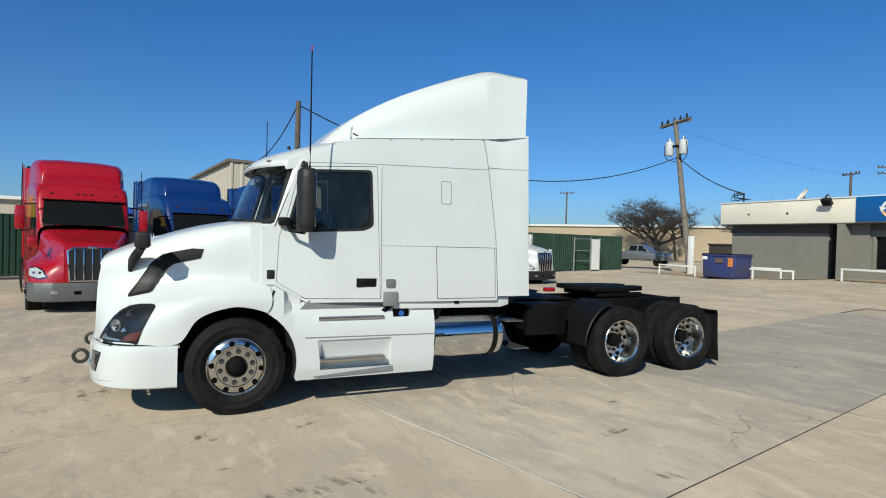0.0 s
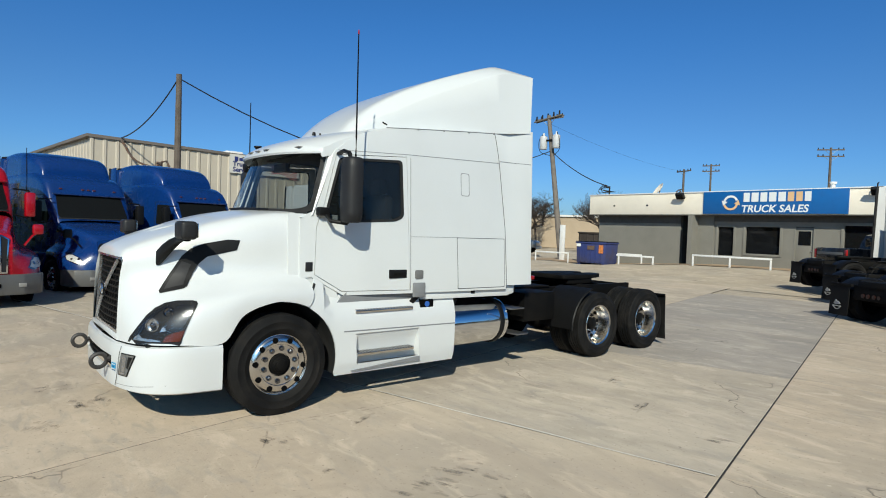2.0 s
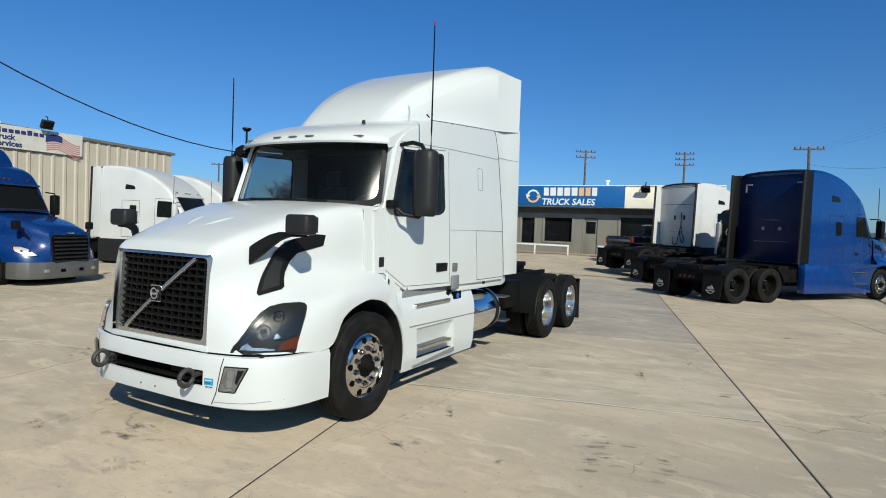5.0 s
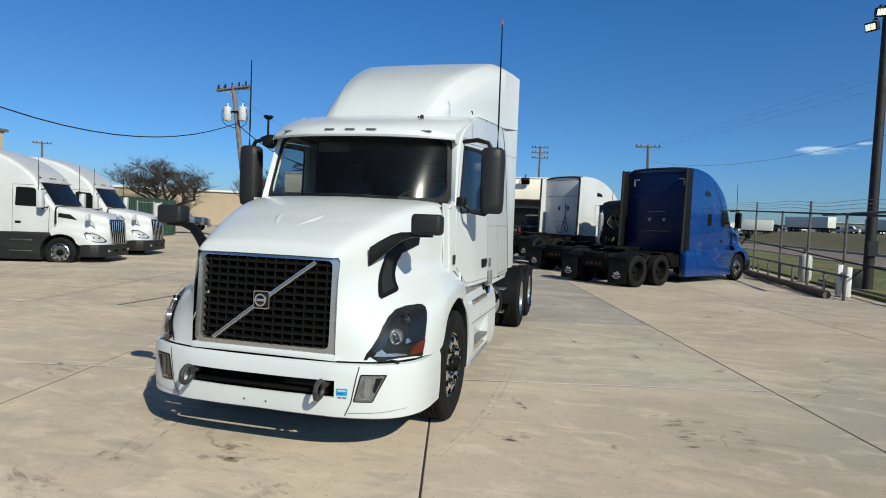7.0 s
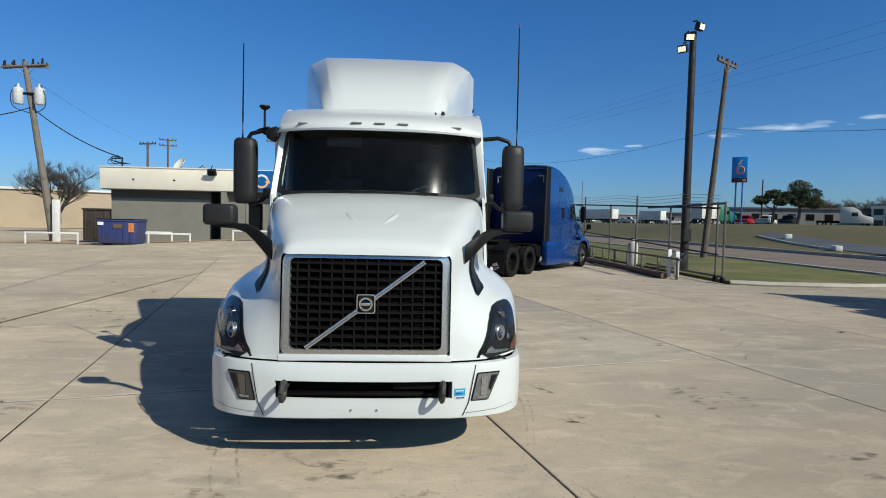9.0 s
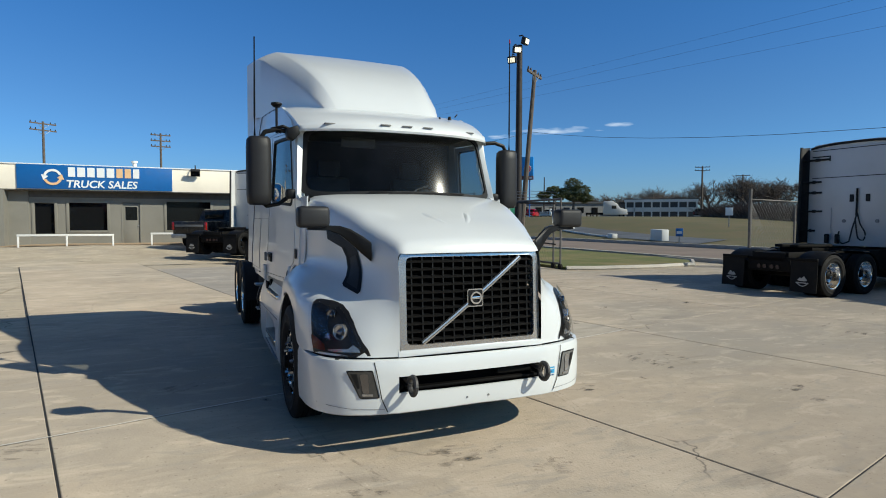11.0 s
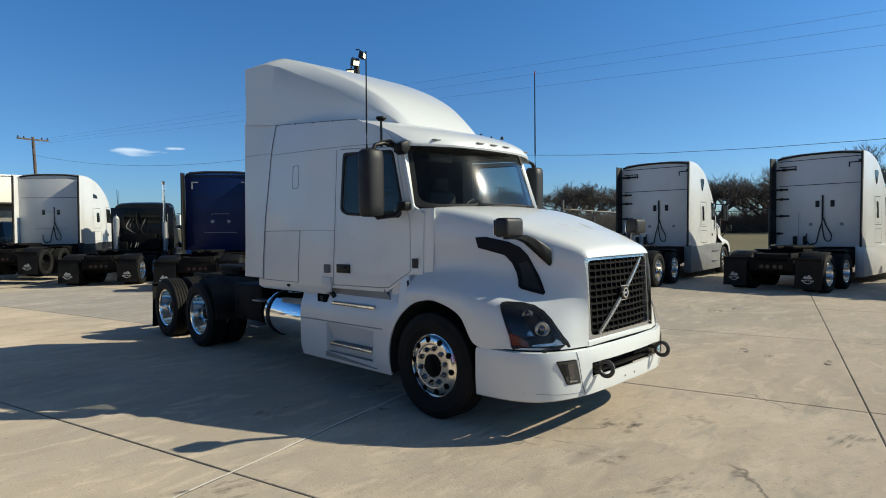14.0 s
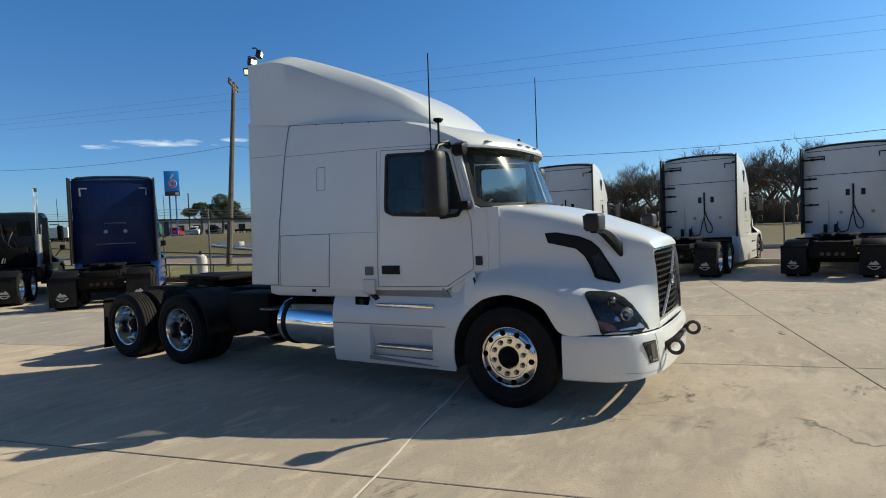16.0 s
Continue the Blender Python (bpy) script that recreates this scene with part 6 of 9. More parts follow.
def tractor(style, paint, label, m, skirt=None, bumper_mat=None, rear_mat=None, mirrors=None, rims=None, stack=False, group="parked tractors", printed=True):
    S = STYLES[style]
    T = thing("semi_truck", label, "truck", group, m)
    skirt, bumper_mat = skirt or paint, bumper_mat or DGREY
    back, rear = S["back"], S["rear"]
    long_cab = back < -3
    bm = bmesh.new()
    cab_loft(bm, S["roof"], S["half"], 1.10)
    tree = BVHTree.FromBMesh(bm)
    part("cab", bm, paint, T, angle=0.9)
    top = S["cap"][0][1] if "cap" in S else S["roof"][0][1]
    if "cap" in S:
        bm = bmesh.new()
        cab_loft(bm, S["cap"], S["cap_half"], 3.02, 60, 0.03, 0.24)
        part("roof_fairing", bm, paint, T, angle=0.9)
    # hood and front fenders in one skin
    bm, htree, col = hood_skin(S["hood"])
    hood = part("hood", bm, paint, T, angle=0.9)
    nose, nz = 1.285, S["hood"][-1][1]
    bm = bmesh.new()
    bm.faces.new([bm.verts.new((x - 0.004, y, z)) for x, y, z in col] + [bm.verts.new((x - 0.004, -y, z)) for x, y, z in col[::-1][1:]])
    bmesh.ops.recalc_face_normals(bm, faces=bm.faces[:])
    part("nose_panel", bm, paint, T)
    # grille, leaning back with the nose
    def leant(bm):
        for v in bm.verts:
            v.co.x += 0.06 - 0.09 * (v.co.z - 0.76)
        return bm

    if S["grille"] == "wide":
        g = [(-0.52, 0.72), (0.52, 0.72), (0.60, 1.36), (0.52, 1.46), (-0.52, 1.46), (-0.60, 1.36)]
    elif S["grille"] == "tall":
        g = [(-0.50, 0.76), (0.50, 0.76), (0.60, 1.50), (0.50, 1.64), (-0.50, 1.64), (-0.60, 1.50)]
    else:
        g = [(-0.46, 0.80), (0.46, 0.80), (0.50, 1.50), (0.38, 1.58), (-0.38, 1.58), (-0.50, 1.50)]
    bm = bmesh.new()
    prism(bm, g, nose - 0.05, nose + 0.03, "yz", 0.01)
    gr = part("grille", leant(bm), CHROME if S["grille"] != "wide" else PLASTIC, T)
    bm = bmesh.new()
    prism(bm, inset(g, 0.03), nose, nose + 0.036, "yz")
    part("grille_screen", leant(bm), DARKHOLE if S["grille"] != "bars" else DGREY, gr)
    zs = [p[1] for p in g]
    for i in range(7 if S["grille"] != "bars" else 5):
        bm = bmesh.new()
        if S["grille"] == "bars":
            y = -0.34 + i * 0.17
            box(bm, nose + 0.03, nose + 0.055, y - 0.012, y + 0.012, 0.84, 1.54, 0.005)
        elif S["grille"] == "tall":
            y = -0.45 + i * 0.15
            box(bm, nose + 0.03, nose + 0.05, y - 0.022, y + 0.022, 0.80, 1.58, 0.006)
        else:
            z = min(zs) + 0.07 + i * 0.10
            box(bm, nose + 0.03, nose + 0.06, -0.51, 0.51, z - 0.026, z + 0.018, 0.008)
        part("grille_bar", leant(bm), CHROME if S["grille"] != "wide" else DGREY, gr)
    bm = bmesh.new()
    box(bm, nose + 0.0, nose + 0.06, -0.10, 0.10, nz - 0.04, nz + 0.0, 0.01)
    part("badge", leant(bm), CHROME, gr)
    # bumper
    bm = bmesh.new()
    prism(bm, [(0.62, 1.2), (0.95, 1.2), (1.2, 1.1), (1.36, 0.75), (1.42, 0.0), (1.36, -0.75), (1.2, -1.1), (0.95, -1.2), (0.62, -1.2), (0.62, -0.8), (0.62, 0.8)], 0.36, 0.78, "xy", 0.03)
    bu = part("bumper", bm, bumper_mat, T)
    for y in (-0.72, -0.28, 0.28, 0.72):
        bm = bmesh.new()
        x = bent([(0, 1.42), (0.75, 1.36), (1.1, 1.2)], abs(y))
        box(bm, x - 0.06, x + 0.012, y - 0.07, y + 0.07, 0.52, 0.60, 0.01)
        part("bumper_lamp" if abs(y) > 0.5 else "bumper_slot", bm, CLEAR if abs(y) > 0.5 else DARKHOLE, bu)
    for s in (1, -1):
        fl = (lambda b: b) if s > 0 else flipped
        # head lamp laid on the fender
        lamp = S["lamp"]
        L = part("head_lamp", fl(laid(rounded(lamp, 0.03, 3), htree, (0, -1, 0), 0.006, step=0.05)), SMOKECHROME, T, "clear headlamp")
        cx, cz = sum(q[0] for q in lamp) / len(lamp), sum(q[1] for q in lamp) / len(lamp)
        part("lamp_bowl", fl(laid([(cx + 0.86 * (x - cx), cz + 0.82 * (z - cz)) for x, z in lamp], htree, (0, -1, 0), 0.012, step=0.05)), LAMPPALE, L)
        for k, r in ((0.10, 0.036), (-0.03, 0.03)):
            hit, no, _, _ = htree.ray_cast(Vector((cx + k, 3, cz)), Vector((0, -1, 0)))
            if hit is not None:
                bm = bmesh.new()
                cyl(bm, hit, hit + no * 0.022, r, r * 0.9, 12)
                part("bulb_lens", fl(bm), SMOKECHROME, L)
        a = min(lamp)
        part("turn_lamp", fl(laid([(a[0] + 0.012, a[1] - 0.02), (a[0] + 0.07, a[1] - 0.03), (a[0] + 0.075, a[1] + 0.03), (a[0] + 0.015, a[1] + 0.025)], htree, (0, -1, 0), 0.014, step=0.05)), AMBER, L)
        # seam between hood and cowl, and the air intake in the hood's side
        sb = bmesh.new()
        seam(sb, [(-0.205, 1.30), (-0.205, 1.86)], htree, (0, -1, 0), 0.014)
        part("hood_seam", fl(sb), SEAM, hood)
        if style != "classic":
            part("hood_vent", fl(laid([(0.20, 1.66), (-0.17, 1.74), (-0.17, 1.80), (0.12, 1.73)] if style != "smooth" else [(0.42, 1.58), (-0.16, 1.66), (-0.16, 1.80), (0.2, 1.76)], htree, (0, -1, 0), 0.006, step=0.06)), PLASTIC, hood)
        bm = bmesh.new()
        arc = [(0.0 + 0.60 * math.cos(t), 0.50 + 0.60 * math.sin(t)) for t in np.linspace(math.radians(-12), math.radians(196), 20)]
        loft(bm, [[(x, 1.17, z) for x, z in arc], [(x, 0.62, z) for x, z in arc]])
        part("wheel_lining", fl(bm), SEAM, T)
        # side glass and door lines
        win = [(-1.42, 2.0), (-0.62, 1.98), (-0.60, 2.12), (-0.86, 2.60), (-1.40, 2.62)]
        wb = laid(rounded(win, 0.05), tree, (0, -1, 0), 0.006, step=0.15)
        part("side_window", fl(wb), WINDOW, T, "dark tinted side window")
        sb = bmesh.new()
        for line in ([(-1.5, 1.14), (-1.5, 2.7), (-0.9, 2.7)], [(-1.5, 1.14), (-0.45, 1.14), (-0.42, 1.95)]):
            seam(sb, line, tree, (0, -1, 0), 0.012)
        part("door_seam", fl(sb), SEAM, T)
        hb = laid([(-1.42, 1.42), (-1.24, 1.42), (-1.24, 1.50), (-1.42, 1.50)], tree, (0, -1, 0), 0.012, step=0.2)
        part("door_handle", fl(hb), PLASTIC, T)
        if long_cab:
            if style == "smooth":
                w1, w2 = [(-2.75, 3.02), (-2.30, 3.02), (-2.36, 3.16), (-2.72, 3.22)], [(-2.52, 2.0), (-2.24, 2.0), (-2.24, 2.42), (-2.52, 2.42)]
            else:
                w1, w2 = [(-2.62, 2.98), (-2.50, 2.98), (-2.28, 3.32), (-2.34, 3.40), (-2.68, 3.40), (-2.72, 3.34)], [(-2.66, 1.95), (-2.44, 1.95), (-2.44, 2.45), (-2.66, 2.45)]
                fb = laid(rounded([(-2.74, 1.84), (-2.36, 1.84), (-2.36, 2.56), (-2.74, 2.56)], 0.09), tree, (0, -1, 0), 0.004, step=0.15)
                part("window_frame", fl(fb), paint, T)
                sb = bmesh.new()
                seam(sb, [(-2.76, 1.82), (-2.34, 1.82), (-2.34, 2.58), (-2.76, 2.58), (-2.76, 1.82)], tree, (0, -1, 0), 0.010)
                part("frame_seam", fl(sb), GREYGAP, T)
            for w in (w1, w2) if "cap" not in S else (w2,):
                part("sleeper_window", fl(laid(rounded(w, 0.05), tree, (0, -1, 0), 0.006, step=0.15)), WINDOW, T)
            sb = bmesh.new()
            for w in ([(-2.85, 1.75), (-2.12, 1.75), (-2.12, 2.6), (-2.85, 2.6), (-2.85, 1.75)], [(-2.85, 1.2), (-2.12, 1.2), (-2.12, 1.62), (-2.85, 1.62), (-2.85, 1.2)]):
                seam(sb, w, tree, (0, -1, 0), 0.014)
            part("locker_seam", fl(sb), SEAM if paint is not BLACKP else GREYP, T)
            # rubber edged side extender
            bm = bmesh.new()
            zt = top - 0.05
            prism(bm, [(back, 1.15), (back, zt), (back - 0.34, zt - 0.04), (back - 0.42, 1.15)], 1.195, 1.225, "xz", 0.005)
            # raised cabs: left extender coloured black for its rubber edge and shaded inner side
            ex = part("side_extender", fl(bm), PLASTIC if paint is BLUE2 or (style == "raised" and s > 0) else paint, T)
            bm = bmesh.new()
            prism(bm, [(back - 0.33, zt - 0.02), (back - 0.42, zt - 0.02), (back - 0.50, 1.12), (back - 0.41, 1.12)], 1.19, 1.232, "xz")
            part("rubber_edge", fl(bm), SEAM, ex)
            if style == "raised":
                for z, w in ((1.5, 0.22), (2.05, 0.40), (2.58, 0.38), (2.88, 0.36), (3.5, 0.55)) if s > 0 else ((1.25, 0.10), (2.62, 0.08), (3.62, 0.16)):
                    bm = bmesh.new()
                    box(bm, back - 0.075, back - 0.03, 1.19 - w, 1.19, z - 0.028, z + 0.028, 0.01)
                    box(bm, back - 0.34, back - 0.03, 1.15, 1.19, z - 0.02, z + 0.02, 0.008)
                    box(bm, back - 0.085, back - 0.03, 1.19 - w * 0.55, 1.19 - w * 0.35, z - 0.045, z + 0.045, 0.01)
                    part("extender_hinge", fl(bm), SEAM, ex, "black hinge strap")
        # door mirror
        bm = bmesh.new()
        box(bm, -0.62, -0.44, 1.24, 1.44, 1.95, 2.52, 0.04)
        mi = part("door_mirror", fl(bm), mirrors or PLASTIC, T)
        bm = bmesh.new()
        tube(bm, [(-0.5, 1.0, 2.58), (-0.52, 1.3, 2.56), (-0.52, 1.34, 2.5)], 0.02, 6)
        part("mirror_arm", fl(bm), PLASTIC, mi)
        bm = bmesh.new()
        tube(bm, [(-0.45, 1.0, 2.0), (-0.5, 1.3, 1.92), (-0.52, 1.34, 2.0)], 0.02, 6)
        part("mirror_arm", fl(bm), PLASTIC, mi)
        bm = bmesh.new()
        box(bm, -0.628, -0.622, 1.26, 1.42, 1.98, 2.49)
        part("mirror_glass", fl(bm), MIRROR, mi)
        if style not in ("stepped", "raised"):
            bm = bmesh.new()
            tube(bm, [(-0.62, 1.30, 2.5), (-0.62, 1.30, 3.0), (-0.62, 1.29, 3.55)], [0.014, 0.012, 0.008], 5)
            part("antenna", fl(bm), FRAME, mi)
        bm = bmesh.new()
        box(bm, 0.78, 0.90, 1.02, 1.22, 1.58, 1.80, 0.04)
        tube(bm, [(0.95, 0.85, 1.35), (0.9, 1.0, 1.55), (0.85, 1.12, 1.62)], 0.022, 6)
        part("hood_mirror", fl(bm), PLASTIC if mirrors is None else mirrors, T)
        # skirts, tank and steps
        bm = bmesh.new()
        x1 = back - 0.1 if long_cab else -1.5
        arc = [(0.62 * math.cos(t), 0.50 + 0.62 * math.sin(t)) for t in np.linspace(math.radians(118), math.radians(204), 8)]
        prism(bm, [(-0.30, 1.14)] + arc + [(-0.62, 0.24), (x1, 0.24), (x1, 1.14)], 0.98, 1.205, "xz", 0.012)
        sk = part("side_fairing", fl(bm), skirt, T)
        for z in (0.5, 0.86):
            bm = bmesh.new()
            box(bm, -1.55, -0.85, 1.15, 1.235, z, z + 0.04, 0.008)
            part("step", fl(bm), ALUD, sk)
        bm = bmesh.new()
        box(bm, rear - 0.55, 0.8, 0.38, 0.47, 0.76, 1.02, 0.006)
        part("frame_rail", fl(bm), FRAME, T)
        wheel(T, 0.0, s * 1.06, s, True, 0.495, 20 * s)
        wheel(T, rear + 1.32, s * 1.075, s, False, 0.495, 33, rim=rims)
        wheel(T, rear, s * 1.075, s, False, 0.495, 70, rim=rims)
        bm = bmesh.new()
        loft(bm, [[(rear - 0.66 - 0.04 * (1 - t) ** 2, y, 0.12 + 0.72 * t) for y in (0.60, 0.9, 1.22)] for t in np.linspace(0, 1, 5)])
        bmesh.ops.recalc_face_normals(bm, faces=bm.faces[:])
        grown(bm, 0.014)
        fp = part("mud_flap", fl(bm), RUBBER, T, "black mud flap with a pale printed emblem" if printed else "plain black mud flap")
        if printed:
            bm = bmesh.new()
            hill = [(0.80, 0.40), (0.86, 0.47), (0.89, 0.44), (0.95, 0.50), (1.03, 0.40), (0.97, 0.385), (0.86, 0.385)]
            prism(bm, hill, rear - 0.724, rear - 0.712, "yz")
            arc = [(0.915 + 0.13 * math.cos(t), 0.40 + 0.13 * math.sin(t)) for t in np.linspace(math.radians(200), math.radians(340), 9)]
            tube(bm, [(rear - 0.72, y, z) for y, z in arc], 0.012, 5)
            for k in range(6):
                box(bm, rear - 0.726, rear - 0.716, 0.77 + 0.050 * k, 0.805 + 0.050 * k, 0.335 - 0.004 * abs(k - 2.5), 0.357)
            part("flap_print", fl(bm), FLAPWHITE, fp)
        bm = bmesh.new()
        box(bm, rear - 0.68, rear - 0.62, 0.52, 1.22, 0.84, 0.91, 0.01)
        part("flap_bar", fl(bm), FRAME, T)
        for ax, t0, t1 in ((rear + 1.32, 10, 100), (rear, 62, 150)):
            bm = bmesh.new()
            arc = [(ax + 0.60 * math.cos(t), 0.49 + 0.57 * math.sin(t)) for t in np.linspace(math.radians(t0), math.radians(t1), 10)]
            loft(bm, [[(x, 0.6, z - 0.03) for x, z in arc], [(x, 0.66, z) for x, z in arc], [(x, 1.15, z) for x, z in arc], [(x, 1.21, z - 0.03) for x, z in arc]])
            bmesh.ops.recalc_face_normals(bm, faces=bm.faces[:])
            grown(bm, 0.012)
            part("quarter_fender", fl(bm), PLASTIC, T)
        for y in (0.09, 0.24):
            bm = bmesh.new()
            cyl(bm, (rear - 0.62, y, 0.66), (rear - 0.585, y, 0.66), 0.05, n=14)
            part("tail_lamp", fl(bm), DULLRED, T)
    # windscreen on the front of the cab
    zt = S["roof"][-3][1] + 0.02
    ws = rounded([(-0.90, 2.08), (0.90, 2.08), (0.84, zt + 0.25), (-0.84, zt + 0.25)], 0.09)
    ws = [(y, min(z, S["roof"][-3][1] + 0.0)) for y, z in ws]
    part("windscreen", laid(ws, tree, (-1, 0, 0), 0.01, step=0.09), WINDOW, T, "dark windscreen")
    bm = bmesh.new()
    seam(bm, [(-0.9, 2.075), (0.9, 2.075)], tree, (-1, 0, 0), 0.03, 0.016)
    part("wiper_cowl", bm, SEAM, T)
    bm = bmesh.new()
    visor_z = S["roof"][-3][1]
    vx = S["roof"][-3][0]
    box(bm, vx - 0.22, vx + 0.10, -0.92, 0.92, visor_z - 0.01, visor_z + 0.05, 0.02)
    part("sun_visor", bm, paint, T)
    for y in (-0.7, -0.15, 0.0, 0.15, 0.7):
        bm = bmesh.new()
        hit, no, _, _ = tree.ray_cast(Vector((3, y, visor_z + 0.16)), Vector((-1, 0, 0)))
        c = hit if hit is not None else Vector((vx, y, visor_z + 0.1))
        box(bm, c.x - 0.02, c.x + 0.03, y - 0.035, y + 0.035, c.z - 0.015, c.z + 0.02, 0.006)
        part("marker_light", bm, AMBER, T)
    # rear of the cab
    zt = top
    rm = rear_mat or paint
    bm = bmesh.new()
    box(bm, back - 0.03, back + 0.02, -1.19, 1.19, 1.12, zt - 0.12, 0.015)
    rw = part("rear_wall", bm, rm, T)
    if long_cab:
        for y in (-0.28, 0.28) if style != "raised" else (-0.38, 0.02):
            bm = bmesh.new()
            cyl(bm, (back - 0.03, y, 2.15), (back - 0.045, y, 2.15), 0.06, n=16) if rear_mat is None or paint is BLUE2 else box(bm, back - 0.045, back - 0.03, y - 0.055, y + 0.055, 2.3, 2.5, 0.01)
            part("rear_port", bm, FLAPWHITE if rear_mat is None or paint is BLUE2 else SEAM, rw)
        for z, w in ((2.42, 0.30), (1.75, 0.55)) if style != "raised" else ():
            bm = bmesh.new()
            tube(bm, [(back - 0.03, -w, z - 0.03), (back - 0.07, -w, z), (back - 0.07, w, z), (back - 0.03, w, z - 0.03)], 0.012, 6)
            part("grab_rail", bm, STEEL, rw)
        for z in (zt - 0.18, 2.98):
            bm = bmesh.new()
            box(bm, back - 0.036, back - 0.028, -1.1, 1.1, z, z + 0.02)
            part("rear_seam", bm, SEAM, rw)
        bm = bmesh.new()
        tube(bm, [(back - 0.03, y, zt - 0.10 + 0.09 * (1 - abs(y / 1.15) ** 2.5)) for y in np.linspace(-1.15, 1.15, 15)], 0.032, 8)
        if style == "raised":
            for sy, a in ((1, 0.62), (-1, 0.80)):
                box(bm, back - 0.05, back - 0.03, min(sy * a, sy * 1.1), max(sy * a, sy * 1.1), zt - 0.36, zt - 0.33)
                box(bm, back - 0.05, back - 0.03, sy * a - 0.015, sy * a + 0.015, zt - 0.48, zt - 0.33)
        part("roof_edge", bm, SEAM if rear_mat is not None else DGREY, rw)
        if rear_mat is None or paint is BLUE2:
            for s in (1, -1):
                bm = bmesh.new()
                box(bm, back - 0.05, back - 0.03, s * 0.95 - 0.20 if s > 0 else -0.95, 0.95 if s > 0 else -0.75, zt - 0.40, zt - 0.36)
                box(bm, back - 0.05, back - 0.03, s * 0.95 - 0.02, s * 0.95 + 0.02, zt - 0.62, zt - 0.36)
                part("corner_mark", bm, FLAPWHITE, rw)
    else:
        part("rear_window", laid(rounded([(-0.7, 2.15), (0.7, 2.15), (0.66, 2.7), (-0.66, 2.7)], 0.06), tree, (1, 0, 0), 0.04, step=0.2), WINDOW, T)
    loops = [[(-0.13, 2.62), (-0.13, 2.1), (-0.13, 1.85), (-0.06, 1.6), (-0.02, 1.40), (0.02, 1.22)], [(-0.15, 1.98), (-0.24, 1.72), (-0.38, 1.45), (-0.34, 1.27), (-0.22, 1.30), (-0.16, 1.55), (-0.12, 1.85)], [(0.02, 1.22), (0.2, 1.17), (0.30, 1.35), (0.28, 1.5)]]
    for line in loops if rear_mat is not NAVY else ():
        bm = bmesh.new()
        tube(bm, spline([(back - 0.06 - 0.05 * (z < 1.9), y, z) for y, z in line], 20), 0.019, 6)
        part("air_line", bm, CABLE, T, "looped black air line")
    if style == "raised":
        for y, z0, z1 in ((-0.13, 1.9, 2.66), (0.52, 1.25, 2.15)):
            bm = bmesh.new()
            cyl(bm, (back - 0.075, y, z0), (back - 0.075, y, z1), 0.026 if y < 0 else 0.012, n=8)
            part("hose_post", bm, SEAM if y < 0 else STEEL, rw)
        for y in (-0.62, 0.2):
            bm = bmesh.new()
            cyl(bm, (back - 0.03, y, 1.78), (back - 0.05, y, 1.78), 0.05, n=14)
            cyl(bm, (back - 0.05, y, 1.78), (back - 0.056, y, 1.78), 0.032, n=14)
            part("rear_cap", bm, GREYGAP, rw)
        for y in (0.34, 0.62):
            bm = bmesh.new()
            box(bm, back - 0.14, back - 0.03, y - 0.05, y + 0.05, 1.15, 1.42, 0.03)
            part("gladhand", bm, PLASTIC, rw)
    if stack:
        bm = bmesh.new()
        tube(bm, [(back - 0.2, -0.9, 1.0), (back - 0.2, -0.9, 2.2)], 0.10, 14)
        part("exhaust_shield", bm, STEEL, T)
        bm = bmesh.new()
        tube(bm, [(back - 0.2, -0.9, 2.1), (back - 0.2, -0.9, 3.72), (back - 0.24, -0.9, 3.84)], 0.065, 14)
        part("exhaust_stack", bm, CHROME, T, "tall chrome exhaust stack")
        bm = bmesh.new()
        tube(bm, spline([(back - 0.15, 0.2, 2.6), (back - 0.3, 0.1, 2.0), (back - 0.25, -0.2, 1.6), (back - 0.4, 0.0, 1.2)], 12), 0.03, 6)
        box(bm, back - 0.35, back - 0.1, -0.6, 0.7, 1.1, 1.75, 0.03)
        part("headache_rack", bm, FRAME, T)
        bm = bmesh.new()
        cyl(bm, (back - 0.22, 0.92, 1.12), (back - 0.22, 0.92, 2.35), 0.12, n=16)
        cyl(bm, (back - 0.22, 0.92, 2.35), (back - 0.22, 0.92, 2.45), 0.12, 0.06, 16)
        part("muffler", bm, STEEL, T, "dull steel muffler")
        for y0, y1, r in ((0.42, 0.18, 0.022), (0.30, 0.36, 0.018), (-0.15, 0.10, 0.022)):
            bm = bmesh.new()
            tube(bm, spline([(back - 0.12, y0, 2.35), (back - 0.3, y0 + 0.10, 2.0), (back - 0.26, y1 - 0.06, 1.65), (back - 0.4, y1, 1.2)], 14), r, 6)
            part("air_hose", bm, GREYP if y0 > 0.35 else CABLE, T)
        for y0, y1, z0, z1 in ((-0.75, -0.35, 1.1, 1.55), (0.45, 0.75, 1.1, 1.42)):
            bm = bmesh.new()
            box(bm, back - 0.5, back - 0.12, y0, y1, z0, z1, 0.04)
            part("valve_box", bm, FRAME, T)
        for y in (-0.98, 0.98):
            bm = bmesh.new()
            tube(bm, [(back + 0.05, y, 1.2), (back - 0.06, y, 1.3), (back - 0.06, y, 2.5), (back + 0.05, y, 2.6)], 0.018, 6)
            part("grab_rail", bm, STEEL, T)
    for x in (0.0, rear, rear + 1.32):
        bm = bmesh.new()
        cyl(bm, (x, -0.9, 0.48), (x, 0.9, 0.48), 0.08, n=10)
        part("axle", bm, FRAME, T)
    bm = bmesh.new()
    box(bm, rear - 0.6, back - 0.2, -0.42, 0.42, 0.78, 1.0, 0.02)
    box(bm, back - 0.9, back + 0.3, -0.95, 0.95, 0.55, 1.04, 0.03)
